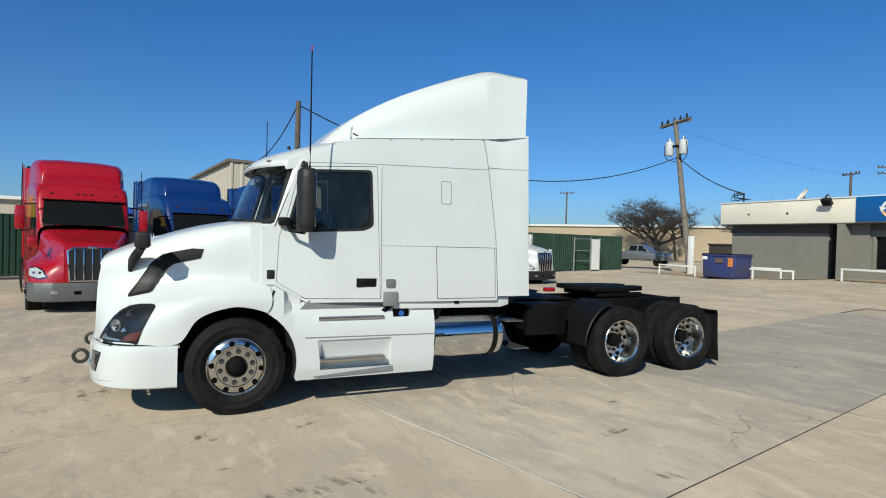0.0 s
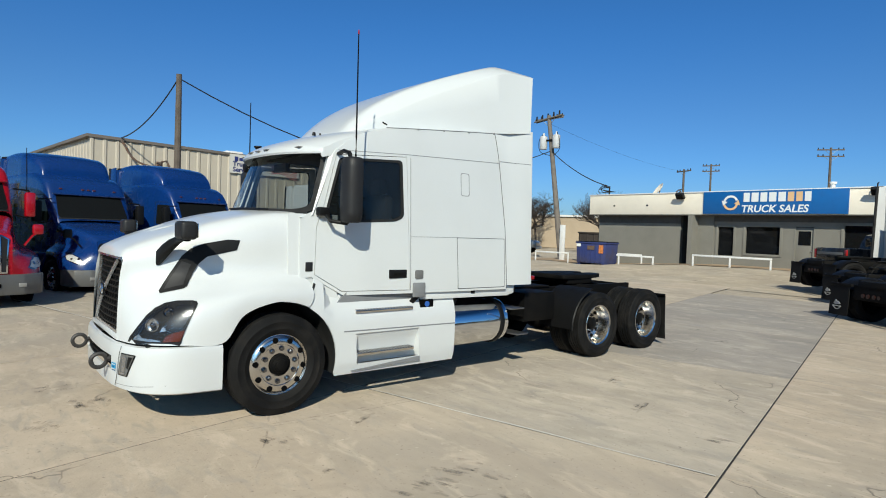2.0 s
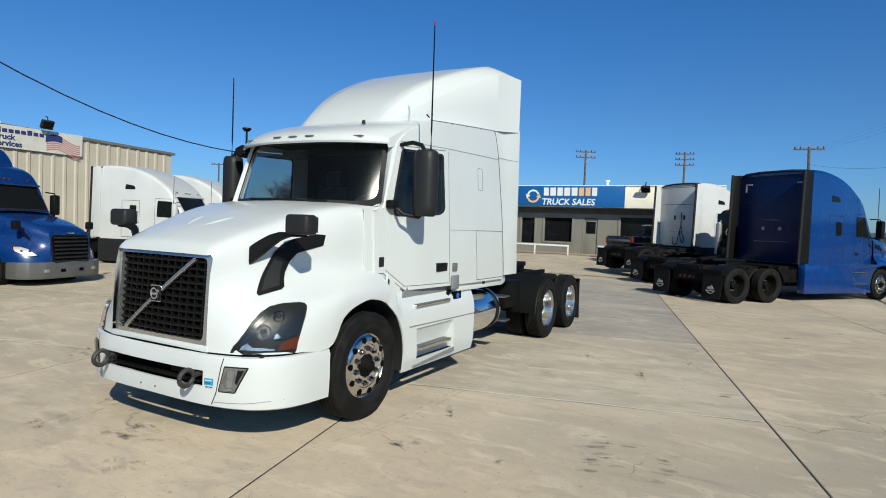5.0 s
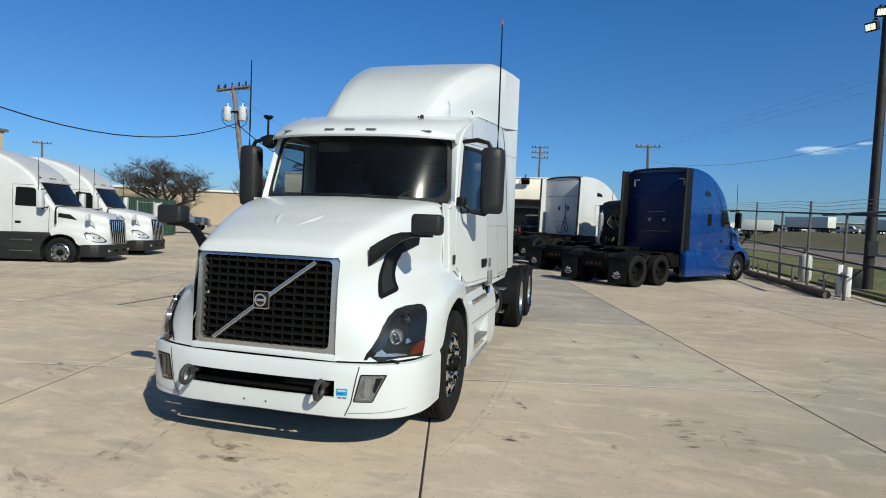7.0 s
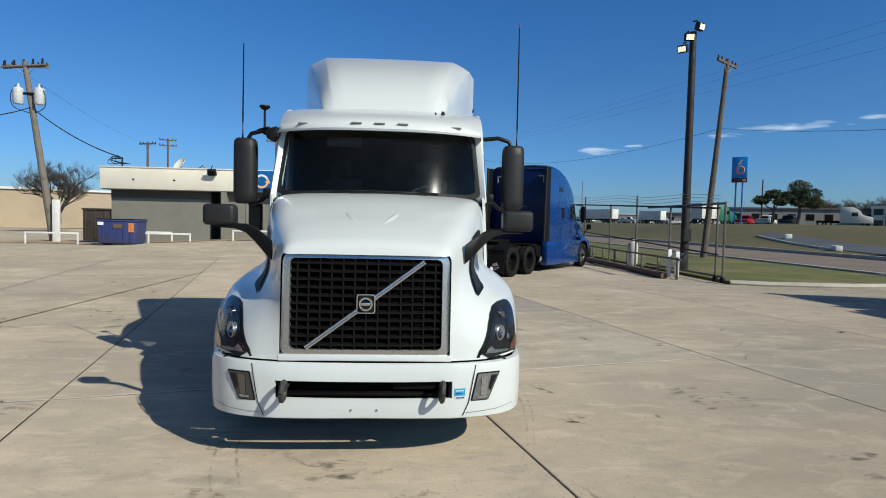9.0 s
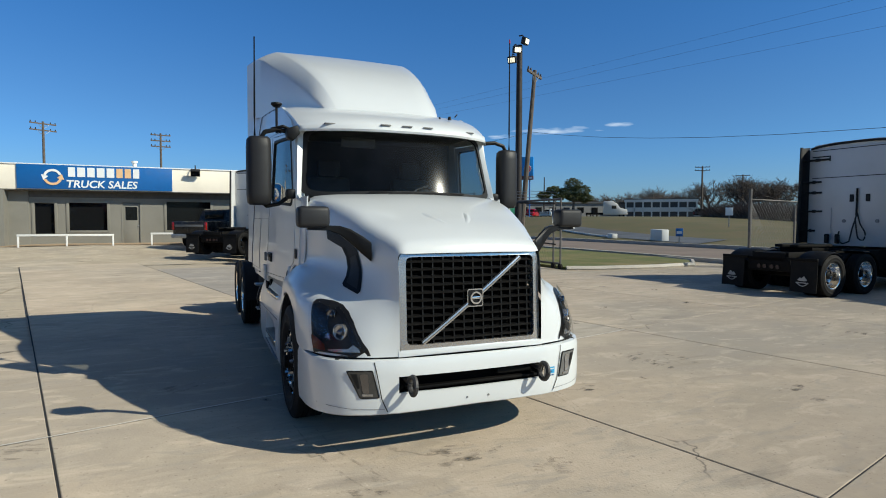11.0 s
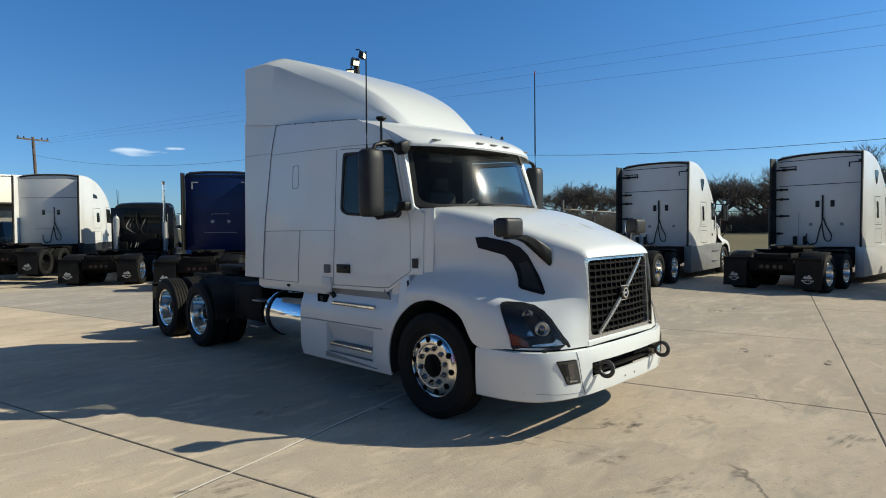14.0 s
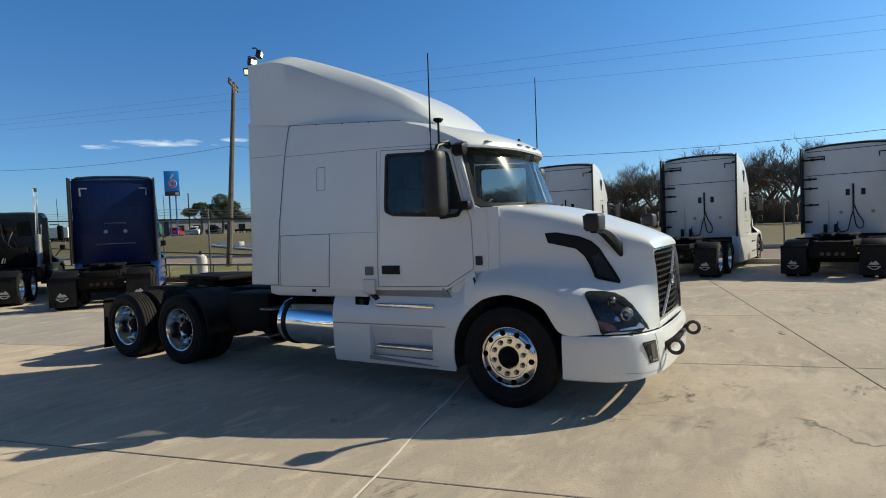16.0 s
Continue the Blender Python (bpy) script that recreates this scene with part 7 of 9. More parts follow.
    box(bm, rear - 0.6, rear - 0.5, -0.55, 0.55, 0.55, 0.9, 0.02)
    part("chassis", bm, FRAME, T)
    bm = bmesh.new()
    c = rear + 0.75
    prism(bm, rounded([(c + 0.5, 0.46), (c - 0.25, 0.44), (c - 0.7, 0.30), (c - 0.7, 0.09), (c - 0.3, 0.06), (c - 0.3, -0.06), (c - 0.7, -0.09), (c - 0.7, -0.30), (c - 0.25, -0.44), (c + 0.5, -0.46)], 0.06, 3), 1.12, 1.19, "xy", 0.012)
    box(bm, c - 0.3, c + 0.4, -0.42, 0.42, 1.0, 1.12, 0.01)
    part("fifth_wheel", bm, FRAME, T, "greasy fifth wheel plate")
    return T


def at(x, y, h, z=0.0):
    return pose(x, y, z, 0, 0, h)


tractor("classic", RED, "red conventional semi tractor with chrome-barred grille", at(2.40, -9.31, 101, rise(2.4, -9.5)), bumper_mat=STEELGREY, mirrors=RED)
blue = tractor("stepped", BLUE, "dark blue semi tractor with stepped sleeper roof", at(-0.55, -12.0, 104, rise(-0.4, -12)), bumper_mat=STEELGREY, group="dark blue tractors")
copy_thing(blue, at(-3.9, -12.75, 107, rise(-4, -13)))
kw = tractor("smooth", WHITE2, "white semi tractor with rounded roof and grey skirts", at(-11.5, -15.1, 110, rise(-11, -15)), skirt=DGREY, bumper_mat=DGREY, mirrors=WHITE2, group="white tractors with grey skirts")
copy_thing(kw, at(-15.2, -16.6, 110, rise(-15, -16)))
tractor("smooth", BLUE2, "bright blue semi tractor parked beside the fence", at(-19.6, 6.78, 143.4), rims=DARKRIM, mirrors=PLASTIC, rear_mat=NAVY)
tractor("day", BLACKP, "black day-cab tractor with chrome exhaust stack", at(-23.0, 4.6, 143.6), stack=True, mirrors=BLACKP)
tractor("smooth", WHITE2, "white sleeper tractor with coiled air lines", at(-27.07, 3.26, 142, 0.25), skirt=DGREY, rear_mat=WHITE2, rims=DARKRIM)
# white skirt darkened: the next tractor's shadow is put into its colour
SKIRTSHADE = mat("shaded_white_skirt", (0.20, 0.205, 0.21), 0.45, vary=0.12, scale=2)
tractor("raised", WHITE2, "white sleeper tractor seen from behind with shadow-darkened skirts", at(-4.9 - 3.75 * 0.061, 14.5 + 3.75 * 0.998, 93.5), rear_mat=WHITE2, skirt=SKIRTSHADE, group="white tractors facing the road")
cas = tractor("raised", WHITE2, "white sleeper tractor seen from behind, mud flaps printed", at(0.03, 19.5, 84), rear_mat=WHITE2, skirt=WHITE2, group="white tractors facing the road")
copy_thing(cas, at(4.54, 19.69, 80))

# ---------------------------------------------------------------- office building
CREAM = mat("cream_stucco", (0.88, 0.80, 0.66), 0.85, vary=0.08, scale=0.8, fine=20, bump=0.15)
WALLG = mat("grey_green_wall_paint", (0.215, 0.205, 0.175), 0.8, vary=0.10, scale=0.7, fine=25, bump=0.1)
# wall paint darkened: shade coloured into soffit, header, recess and inner room
WALLSHADE = mat("shaded_wall_paint", (0.10, 0.095, 0.085), 0.85, vary=0.12)
SIGNBLUE = mat("sign_blue", (0.008, 0.115, 0.36), 0.35, vary=0.05)
LETTER = mat("sign_white", (0.82, 0.82, 0.80), 0.5, vary=0.04)
LETTERO = mat("sign_gold", (0.80, 0.50, 0.26), 0.5, vary=0.05)
WHITEM = mat("white_metal", (0.78, 0.77, 0.74), 0.5, vary=0.08)
BEIGE = mat("beige_metal_siding", (0.50, 0.44, 0.35), 0.55, vary=0.10, scale=0.5, fine=10)
GREENF = mat("dark_green_sheet_metal", (0.022, 0.060, 0.036), 0.55, vary=0.15, scale=1.0, fine=10)
WOODP = mat("weathered_pole_wood", (0.125, 0.10, 0.08), 0.9, vary=0.3, scale=3, fine=30, bump=0.3)
WOODG = mat("grey_pole_wood", (0.19, 0.165, 0.14), 0.9, vary=0.3, scale=3, fine=30, bump=0.3)
BLIND = mat("window_blind", (0.45, 0.42, 0.37), 0.8, vary=0.1)


def lettering(text, size, m, parent, name="letters", matrix=None, align="LEFT", shear=0.0):
    """Raised letters as one mesh; the text runs along +x of the matrix, up its +y."""
    cu = bpy.data.curves.new(name, "FONT")
    cu.body, cu.size, cu.extrude, cu.align_x, cu.shear, cu.offset = text, size, 0.012, align, shear, size * 0.022
    cu.resolution_u = 3
    tmp = bpy.data.objects.new(name, cu)
    scene.collection.objects.link(tmp)
    dg = bpy.context.evaluated_depsgraph_get()
    me = bpy.data.meshes.new_from_object(tmp.evaluated_get(dg))
    bpy.data.objects.remove(tmp)
    me.name = name
    me.materials.clear()
    me.materials.append(m)
    o = part(name, me, None, parent)
    if matrix is not None:
        o.matrix_basis = matrix
    return o


def flat_box(name, x0, x1, y0, y1, z0, z1, m, parent, bevel=0.0, label=""):
    bm = bmesh.new()
    box(bm, x0, x1, y0, y1, z0, z1, bevel)
    return part(name, bm, m, parent, label)


office = thing("office_building", "low flat-roofed sales office with cream fascia and grey walls", "building")
FX, WX, Y0, Y1 = -31.0, -31.7, -18.2, 2.4
BASE = 0.0
# walls with real openings
openings = [(-9.68, -8.66, 0.95, 2.68), (-8.12, -6.20, 1.12, 2.72), (-5.55, -4.60, 0.42, 2.72), (-3.35, -0.9, 1.12, 2.85)]
cuts = sorted({-11.0, Y1} | {o[0] for o in openings} | {o[1] for o in openings})
for a, b in zip(cuts, cuts[1:]):
    op = next((o for o in openings if o[0] == a and o[1] == b), None)
    if op:
        if op[2] > 0.5:
            flat_box("wall", WX - 0.25, WX, a, b, BASE, op[2], WALLG, office)
        flat_box("wall", WX - 0.25, WX, a, b, op[3], 3.3, WALLG, office)
    else:
        flat_box("wall", WX - 0.25, WX, a, b, BASE, 3.3, WALLG, office)
flat_box("wall", WX - 0.25, WX + 0.02, Y0 + 0.35, -11.9, BASE, 3.3, WALLG, office)
flat_box("wall", -45, WX - 0.25, Y0 + 0.35, Y0 + 0.6, BASE, 4.4, WALLG, office)
flat_box("wall", -45, -44.75, Y0 + 0.6, Y1, BASE, 4.4, WALLG, office)
flat_box("wall", -45, WX - 0.25, Y1 - 0.25, Y1, BASE, 4.4, WALLG, office)
flat_box("entry_recess", WX - 1.6, WX - 1.5, -12.0, -10.9, BASE, 3.3, WALLSHADE, office)
flat_box("entry_side", WX - 1.5, WX - 0.25, -11.95, -11.9, BASE, 3.3, WALLSHADE, office)
flat_box("pier", WX, WX + 0.9, -11.0, -10.75, BASE, 3.28, WALLG, office)
flat_box("pier", WX, WX + 0.10, -10.75, -9.85, BASE, 3.28, WALLG, office)
flat_box("inner_room", -44, WX - 2.2, -10.5, Y1 - 0.4, BASE, 3.2, WALLSHADE, office)
flat_box("soffit", -44.7, FX - 0.02, Y0 + 0.1, Y1, 3.28, 3.34, WALLSHADE, office)
flat_box("header", WX, WX + 0.03, -11.0, Y1, 2.95, 3.28, WALLSHADE, office)
flat_box("header", WX + 0.02, WX + 0.05, Y0 + 0.35, -11.9, 2.80, 3.28, WALLSHADE, office)
fascia = flat_box("fascia", FX - 0.2, FX, Y0, Y1, 3.33, 4.60, CREAM, office, 0.01, "cream stucco fascia")
flat_box("fascia", -45, FX - 0.2, Y0, Y0 + 0.2, 3.33, 4.60, CREAM, office, 0.01)
flat_box("roof", -45, FX - 0.2, Y0 + 0.2, Y1, 4.30, 4.42, WHITEM, office)
flat_box("coping", FX - 0.24, FX + 0.05, Y0 - 0.04, Y1, 4.60, 4.67, WHITEM, office, 0.01)
for y in (-16.3, -13.9):
    flat_box("fascia_vent", FX, FX + 0.02, y, y + 0.12, 3.85, 3.95, DGREY, fascia)
for a, b, z0, z1 in openings:
    if z0 < 0.5:
        d = flat_box("door", WX - 0.12, WX - 0.06, a + 0.04, b - 0.04, z0, z1 - 0.04, WALLG, office, 0.006, "grey metal door with a small window")
        flat_box("door_pane", WX - 0.058, WX - 0.05, a + 0.18, b - 0.18, z1 - 0.98, z1 - 0.24, PANE, d)
        flat_box("door_knob", WX - 0.06, WX + 0.0, b - 0.16, b - 0.11, z0 + 0.98, z0 + 1.04, STEEL, d, 0.008)
        for k in ((a - 0.02, a + 0.05), (b - 0.05, b + 0.02)):
            flat_box("door_frame", WX - 0.10, WX + 0.015, k[0], k[1], z0, z1, WALLG, office)
        continue
    w = flat_box("window", WX - 0.16, WX - 0.15, a, b, z0, z1, PANE, office, 0, "dark office window")
    flat_box("window_blind", WX - 0.24, WX - 0.22, a + 0.05, b - 0.05, z1 - 0.45, z1 - 0.05, BLIND, w)
    for nm, p in (("frame_side", (a - 0.07, a + 0.06, z0 - 0.07, z1 + 0.07)), ("frame_side", (b - 0.06, b + 0.07, z0 - 0.07, z1 + 0.07)), ("frame_rail", (a + 0.06, b - 0.06, z0 - 0.07, z0 + 0.05)), ("frame_rail", (a + 0.06, b - 0.06, z1 - 0.05, z1 + 0.07))):
        flat_box(nm, WX - 0.14, WX + 0.035, p[0], p[1], p[2], p[3], WALLG, w, 0.006)
# sign
SY0, SY1 = -10.2, -2.95
sign = thing("shop_sign", "long blue shop sign with white and gold letters", "sign")
flat_box("sign_board", FX + 0.003, FX + 0.06, SY0, SY1, 3.36, 4.62, SIGNBLUE, sign, 0.006)


def on_sign(y, z, x=FX + 0.063):
    return Matrix(((0, 0, 1, x), (1, 0, 0, y), (0, 1, 0, z), (0, 0, 0, 1)))


# the trade name is left as plain bars, the plain words stay
bar_y = -7.93
widths = [0.42, 0.46, 0.44, 0.46, 0.46]
for k, w in enumerate(widths):
    flat_box("name_bar", FX + 0.06, FX + 0.075, bar_y, bar_y + w - 0.10, 4.02, 4.52, LETTER, sign)
    bar_y += w
for k, w in enumerate((0.40, 0.40, 0.40)):
    flat_box("name_bar", FX + 0.06, FX + 0.075, bar_y, bar_y + w - 0.10, 4.02, 4.52, LETTERO if k < 2 else LETTER, sign)
    bar_y += w
lettering("TRUCK SALES", 0.545, LETTER, sign, "sign_words", on_sign(-8.05, 3.46), shear=0.15)
for k, (a0, a1, mt) in enumerate(((20, 165, LETTER), (200, 345, LETTERO))):
    bm = bmesh.new()
    ts = np.linspace(math.radians(a0), math.radians(a1), 18)
    loft(bm, [[(FX + 0.075, -8.62 + r * 1.0 * math.cos(t), 3.98 + r * math.sin(t)) for r in (0.30, 0.42)] for t in ts])
    te = ts[-1]
    c = Vector((FX + 0.075, -8.62 + 0.36 * math.cos(te), 3.98 + 0.36 * math.sin(te)))
    tan = Vector((0, -math.sin(te), math.cos(te)))
    rad = Vector((0, math.cos(te), math.sin(te)))
    bm.faces.new([bm.verts.new(c + rad * 0.17), bm.verts.new(c - rad * 0.17), bm.verts.new(c + tan * 0.26)])
    bmesh.ops.recalc_face_normals(bm, faces=bm.faces[:])
    if sum(f.normal.x for f in bm.faces) < 0:
        bmesh.ops.reverse_faces(bm, faces=bm.faces[:])
    grown(bm, 0.012)
    part("ring_arrow", bm, mt, sign)


def flood(parent, x, y, z, size=0.34, m=None, way=(1, 0, -0.5)):
    """A floodlight box on a bracket."""
    bm = bmesh.new()
    box(bm, -0.10, 0.10, -size / 2, size / 2, -size * 0.4, size * 0.4, 0.03)
    tube(bm, [(-0.05, 0, size * 0.35), (-0.2, 0, size * 0.6), (-0.35, 0, size * 0.5)], 0.03, 6)
    o = part("floodlight", bm, DGREY, parent)
    o.matrix_basis = Matrix.Translation((x, y, z)) @ Vector(way).to_track_quat("X", "Z").to_matrix().to_4x4()
    bm = bmesh.new()
    box(bm, 0.10, 0.112, -size * 0.42, size * 0.42, -size * 0.32, size * 0.32)
    part("lamp_glass", bm, PANE, o)
    for k in range(4 if m else 0):
        bm = bmesh.new()
        y = size * (-0.30 + 0.2 * k)
        box(bm, 0.112, 0.118, y - size * 0.085, y + size * 0.085, -size * 0.26, size * 0.26)
        part("light_cell", bm, m, o)
    return o


for y in (-11.5, -1.75):
    L = thing("wall_light", "weathered floodlight on the fascia", "light", "fascia lights")
    flood(L, FX + 0.32, y, 4.42, 0.5, way=(1, 0, -0.8))

for k, (a, b, z0) in enumerate(((-9.85, -5.75, 0.36), (-3.95, -2.2, 0.42), (-17.0, -12.3, 0.10), (-21.5, -18.6, 0.02))):
    R = thing("pipe_rail", "low white painted pipe rail in front of the office", "rail", "white pipe rails")
    n = max(2, int((b - a) / 1.9) + 1)
    for i in range(n):
        y = a + (b - a) * i / (n - 1)
        flat_box("post", -29.4, -29.32, y - 0.04, y + 0.04, z0 - 0.1, z0 + 0.62, WHITEM, R, 0.01)
    flat_box("rail", -29.41, -29.31, a - 0.05, b + 0.05, z0 + 0.56, z0 + 0.66, WHITEM, R, 0.015)
for a, b, x in ((-17.2, -13.8, -30.6),):
    R = thing("pipe_rail", "long white painted rail beside the dumpster", "rail", "white pipe rails")
    flat_box("rail", x, x + 0.08, a, b, 0.70, 0.80, WHITEM, R, 0.01)
    for y in (a, b):
        flat_box("post", x, x + 0.08, y - 0.04, y + 0.04, 0, 0.72, WHITEM, R, 0.01)

# roof clutter
D = thing("satellite_dish", "tilted cream dish on the office roof", "dish")
bm = bmesh.new()
lathe(bm, [(0.0, 0.0), (0.2, 0.02), (0.4, 0.09), (0.48, 0.14)], 24, "x")
grown(bm, 0.015)
o = part("dish", bm, CREAM, D)
o.matrix_basis = Matrix.Translation((-33.0, -14.2, 5.0)) @ pose(0, 0, 0, 20, -35, -40)
bm = bmesh.new()
cyl(bm, (-33.0, -14.2, 4.4), (-33.0, -14.2, 5.0), 0.04)
tube(bm, [(-33.2, -13.6, 4.5), (-32.9, -12.8, 5.0), (-33.0, -12.6, 4.7)], 0.035, 6)
box(bm, -33.5, -32.9, -14.5, -13.7, 4.4, 4.8, 0.02)
part("mount", bm, RUST, D)
V = thing("roof_vent", "small white roof vent pipe", "vent")
bm = bmesh.new()
cyl(bm, (-36, -5.2, 4.4), (-36, -5.2, 5.3), 0.12)
cyl(bm, (-36, -5.2, 5.3), (-36, -5.2, 5.42), 0.18)
part("pipe", bm, WHITEM, V)
M = thing("service_mast", "power mast with tangled cables on the roof edge", "mast")
bm = bmesh.new()
cyl(bm, (-31.9, -17.3, 4.4), (-31.9, -17.3, 5.3), 0.05)
for k in range(5):
    a = k * 1.3
    tube(bm, spline([(-31.9, -17.3, 5.2), (-31.8 + 0.2 * math.sin(a), -17.6 - 0.1 * k, 5.4 - 0.06 * k), (-31.8, -17.9 + 0.25 * math.cos(a), 5.0 + 0.12 * math.sin(a * 2)), (-31.9, -17.2 + 0.1 * k, 4.9)], 12), 0.02, 5)
part("pipe", bm, DGREY, M)

# ---------------------------------------------------------------- dumpster
DB = mat("faded_blue_steel", (0.03, 0.045, 0.16), 0.6, vary=0.25, scale=1.5, fine=20, col2=(0.05, 0.05, 0.10))
dump = thing("dumpster", "faded blue steel dumpster with small warning labels", "dumpster", m=at(-28.6, -15.75, 5, 0.05))
bm = bmesh.new()
prism(bm, [(-0.97, 0.12), (0.97, 0.12), (1.04, 1.35), (-1.04, 1.35)], -0.75, 0.75, "yz", 0.02)
part("body", bm, DB, dump)
for y in (-0.7, -0.35, 0.0, 0.35, 0.7):
    flat_box("rib", 0.75, 0.80, y - 0.035, y + 0.035, 0.2, 1.28, DB, dump)
flat_box("rim", -0.8, 0.80, -1.08, 1.08, 1.33, 1.42, DB, dump, 0.01)
for y in (-1.05, 0.02):
    flat_box("lid", -0.8, 0.78, y, y + 1.02, 1.425, 1.47, PLASTIC, dump, 0.01)
flat_box("label", 0.805, 0.812, -0.98, -0.68, 1.12, 1.30, LETTER, dump)
flat_box("label", 0.805, 0.812, 0.6, 0.9, 0.75, 1.25, mat("orange_label", (0.65, 0.22, 0.06), 0.6, vary=0.3, scale=6), dump)
flat_box("label", 0.805, 0.812, -0.2, 0.3, 0.95, 1.2, RUST, dump)
for y in (-0.85, 0.85):
    flat_box("skid", -0.7, 0.7, y - 0.08, y + 0.08, 0.0, 0.13, DB, dump)
shed = thing("waste_container", "dark brown steel container behind the dumpster", "container", m=at(-32.6, -18.4, 8, 0.15))
CB = mat("dark_brown_steel", (0.045, 0.034, 0.026), 0.7, vary=0.3, scale=2, bump=0.1)
bm = bmesh.new()
box(bm, -0.8, 0.8, -1.25, 1.25, 0.0, 1.9, 0.02)
part("body", bm, CB, shed)
for y in np.linspace(-1.1, 1.1, 5):
    flat_box("rib", 0.8, 0.86, y - 0.05, y + 0.05, 0.08, 1.82, CB, shed, 0.008)
flat_box("rim", -0.86, 0.88, -1.3, 1.3, 1.86, 1.97, CB, shed, 0.01)

# ---------------------------------------------------------------- beige metal hall
hall = thing("metal_hall", "large beige corrugated metal workshop hall", "building", m=at(-2.9, -30.0, 0))


def ribbed(name, length, z0, z1a, z1b, pitch, parent, m, mtx):
    """A ribbed sheet wall along +x whose top runs from z1a to z1b."""
    pts = []
    n = round(length / pitch)
    for i in range(n):
        x = i * pitch
        pts += [(x, 0.0), (x + pitch * 0.62, 0.0), (x + pitch * 0.72, 0.05), (x + pitch * 0.90, 0.05)]
    pts.append((n * pitch, 0.0))
    bm = bmesh.new()
    loft(bm, [[(x, y, z0) for x, y in pts], [(x, y, z1a + (z1b - z1a) * x / length) for x, y in pts]])
    o = part(name, bm, m, parent, "beige ribbed sheet-metal wall", 0.3)
    o.matrix_basis = mtx
    return o


HW = 17.85
HALLTRIM = mat("hall_roof_trim", (0.16, 0.135, 0.115), 0.6, vary=0.15, scale=0.5)
ribbed("wall", HW, 0, 5.83, 6.3, HW / 29, hall, BEIGE, pose(-HW, 0, 0))
ribbed("wall", 34, 0, 6.25, 6.25, 34 / 55, hall, BEIGE, Matrix.Translation((3.2, -34, 0)) @ pose(0, 0, 0, 0, 0, 95.5) @ pose(0, 0, 0))
flat_box("back_wall", -HW, 3.0, -34.5, -34.2, 0, 4.6, BEIGE, hall)
bm = bmesh.new()
prism(bm, [(-HW - 0.2, 5.80), (0.15, 6.24), (0.15, 6.40), (-HW - 0.2, 5.95)], -34.5, 0.12, "xz")
prism(bm, [(0.15, 0.12), (3.45, -34.5), (0.15, -34.5)], 6.24, 6.40, "xy")
part("roof", bm, HALLTRIM, hall, "pale metal roof with a gutter")
flat_box("roof_vent", -9.6, -8.4, -4.5, -3.3, 6.0, 6.75, WHITEM, hall, 0.1)
SIGNPALE = mat("aged_sign_white", (0.60, 0.57, 0.51), 0.6, vary=0.1, scale=2)
atsb = thing("workshop_sign", "white workshop sign board with blue words", "sign")
flat_box("sign_board", -14.95, -10.35, -29.88, -29.84, 4.98, 6.14, SIGNPALE, atsb)
TXT = mat("sign_ink_blue", (0.02, 0.03, 0.14), 0.6, vary=0.05)


def on_hall(x, z):
    return Matrix(((-1, 0, 0, x), (0, 0, 1, -29.83), (0, 1, 0, z), (0, 0, 0, 1)))


for k in range(8):
    flat_box("name_bar", -10.87 - 0.292 * k, -10.65 - 0.292 * k, -29.838, -29.82, 5.76 if k else 5.72, 6.0 if k in (0, 5) else 5.94, TXT, atsb)
lettering("Truck", 0.40, TXT, atsb, "sign_words", on_hall(-10.55, 5.42))
lettering("Services", 0.40, TXT, atsb, "sign_words", on_hall(-10.55, 5.08))
FLAGRED = mat("faded_flag_red", (0.45, 0.17, 0.16), 0.6, vary=0.1)
for i in range(7):
    bm = bmesh.new()
    lift = 0.11 * i
    loft(bm, [[(-13.05 - 1.75 * t, -29.836, z + lift + 0.14 * math.sin(t * 5.2) - 0.12 * t) for t in np.linspace(0, 1, 12)] for z in (5.08, 5.135)])
    grown(bm, 0.006)
    part("flag_stripe", bm, FLAGRED, atsb)
bm = bmesh.new()
loft(bm, [[(-13.0 - 0.85 * t, -29.826, z + 0.14 * math.sin(t * 2.5) - 0.05 * t) for t in np.linspace(0, 1, 8)] for z in (5.52, 5.88)])
grown(bm, 0.006)
part("flag_field", bm, TXT, atsb)
L = thing("wall_light", "floodlight over the workshop sign", "light", "fascia lights")
flood(L, -12.9, -29.5, 6.42, 0.6, way=(0, 1, -0.6))
low = thing("storage_shed", "low pale metal shed behind the tractors", "building", m=at(10.0, -44.0, 95))
flat_box("wall", -8, 8, -5, 5, 0, 3.6, BEIGE, low)
flat_box("roof", -8.3, 8.3, -5.3, 5.3, 3.6, 3.8, WHITEM, low)

# ---------------------------------------------------------------- green sheet fence
def sheet_fence(x0, y0, x1, y1, h, label="dark green ribbed sheet-metal fence"):
    d = Vector((x1 - x0, y1 - y0))
    F = thing("sheet_fence", label, "fence", "green fences", at(x0, y0, math.degrees(math.atan2(d.y, d.x))))
    n = int(d.length / 2.4) + 1
    w = d.length / n
    pts = []
    for i in range(10):
        x = i * w / 10
        pts += [(x, 0.0), (x + w * 0.06, 0.0), (x + w * 0.075, 0.03), (x + w * 0.095, 0.03)]
    pts.append((w - 0.01, 0.0))
    bm = bmesh.new()
    loft(bm, [[(x, y, 0.05) for x, y in pts], [(x, y, h) for x, y in pts]])
    me = to_mesh("panel", bm, GREENF, 0.3)
    for i in range(n):
        o = part("panel", me, None, F)
        o.location.x = i * w
    return F


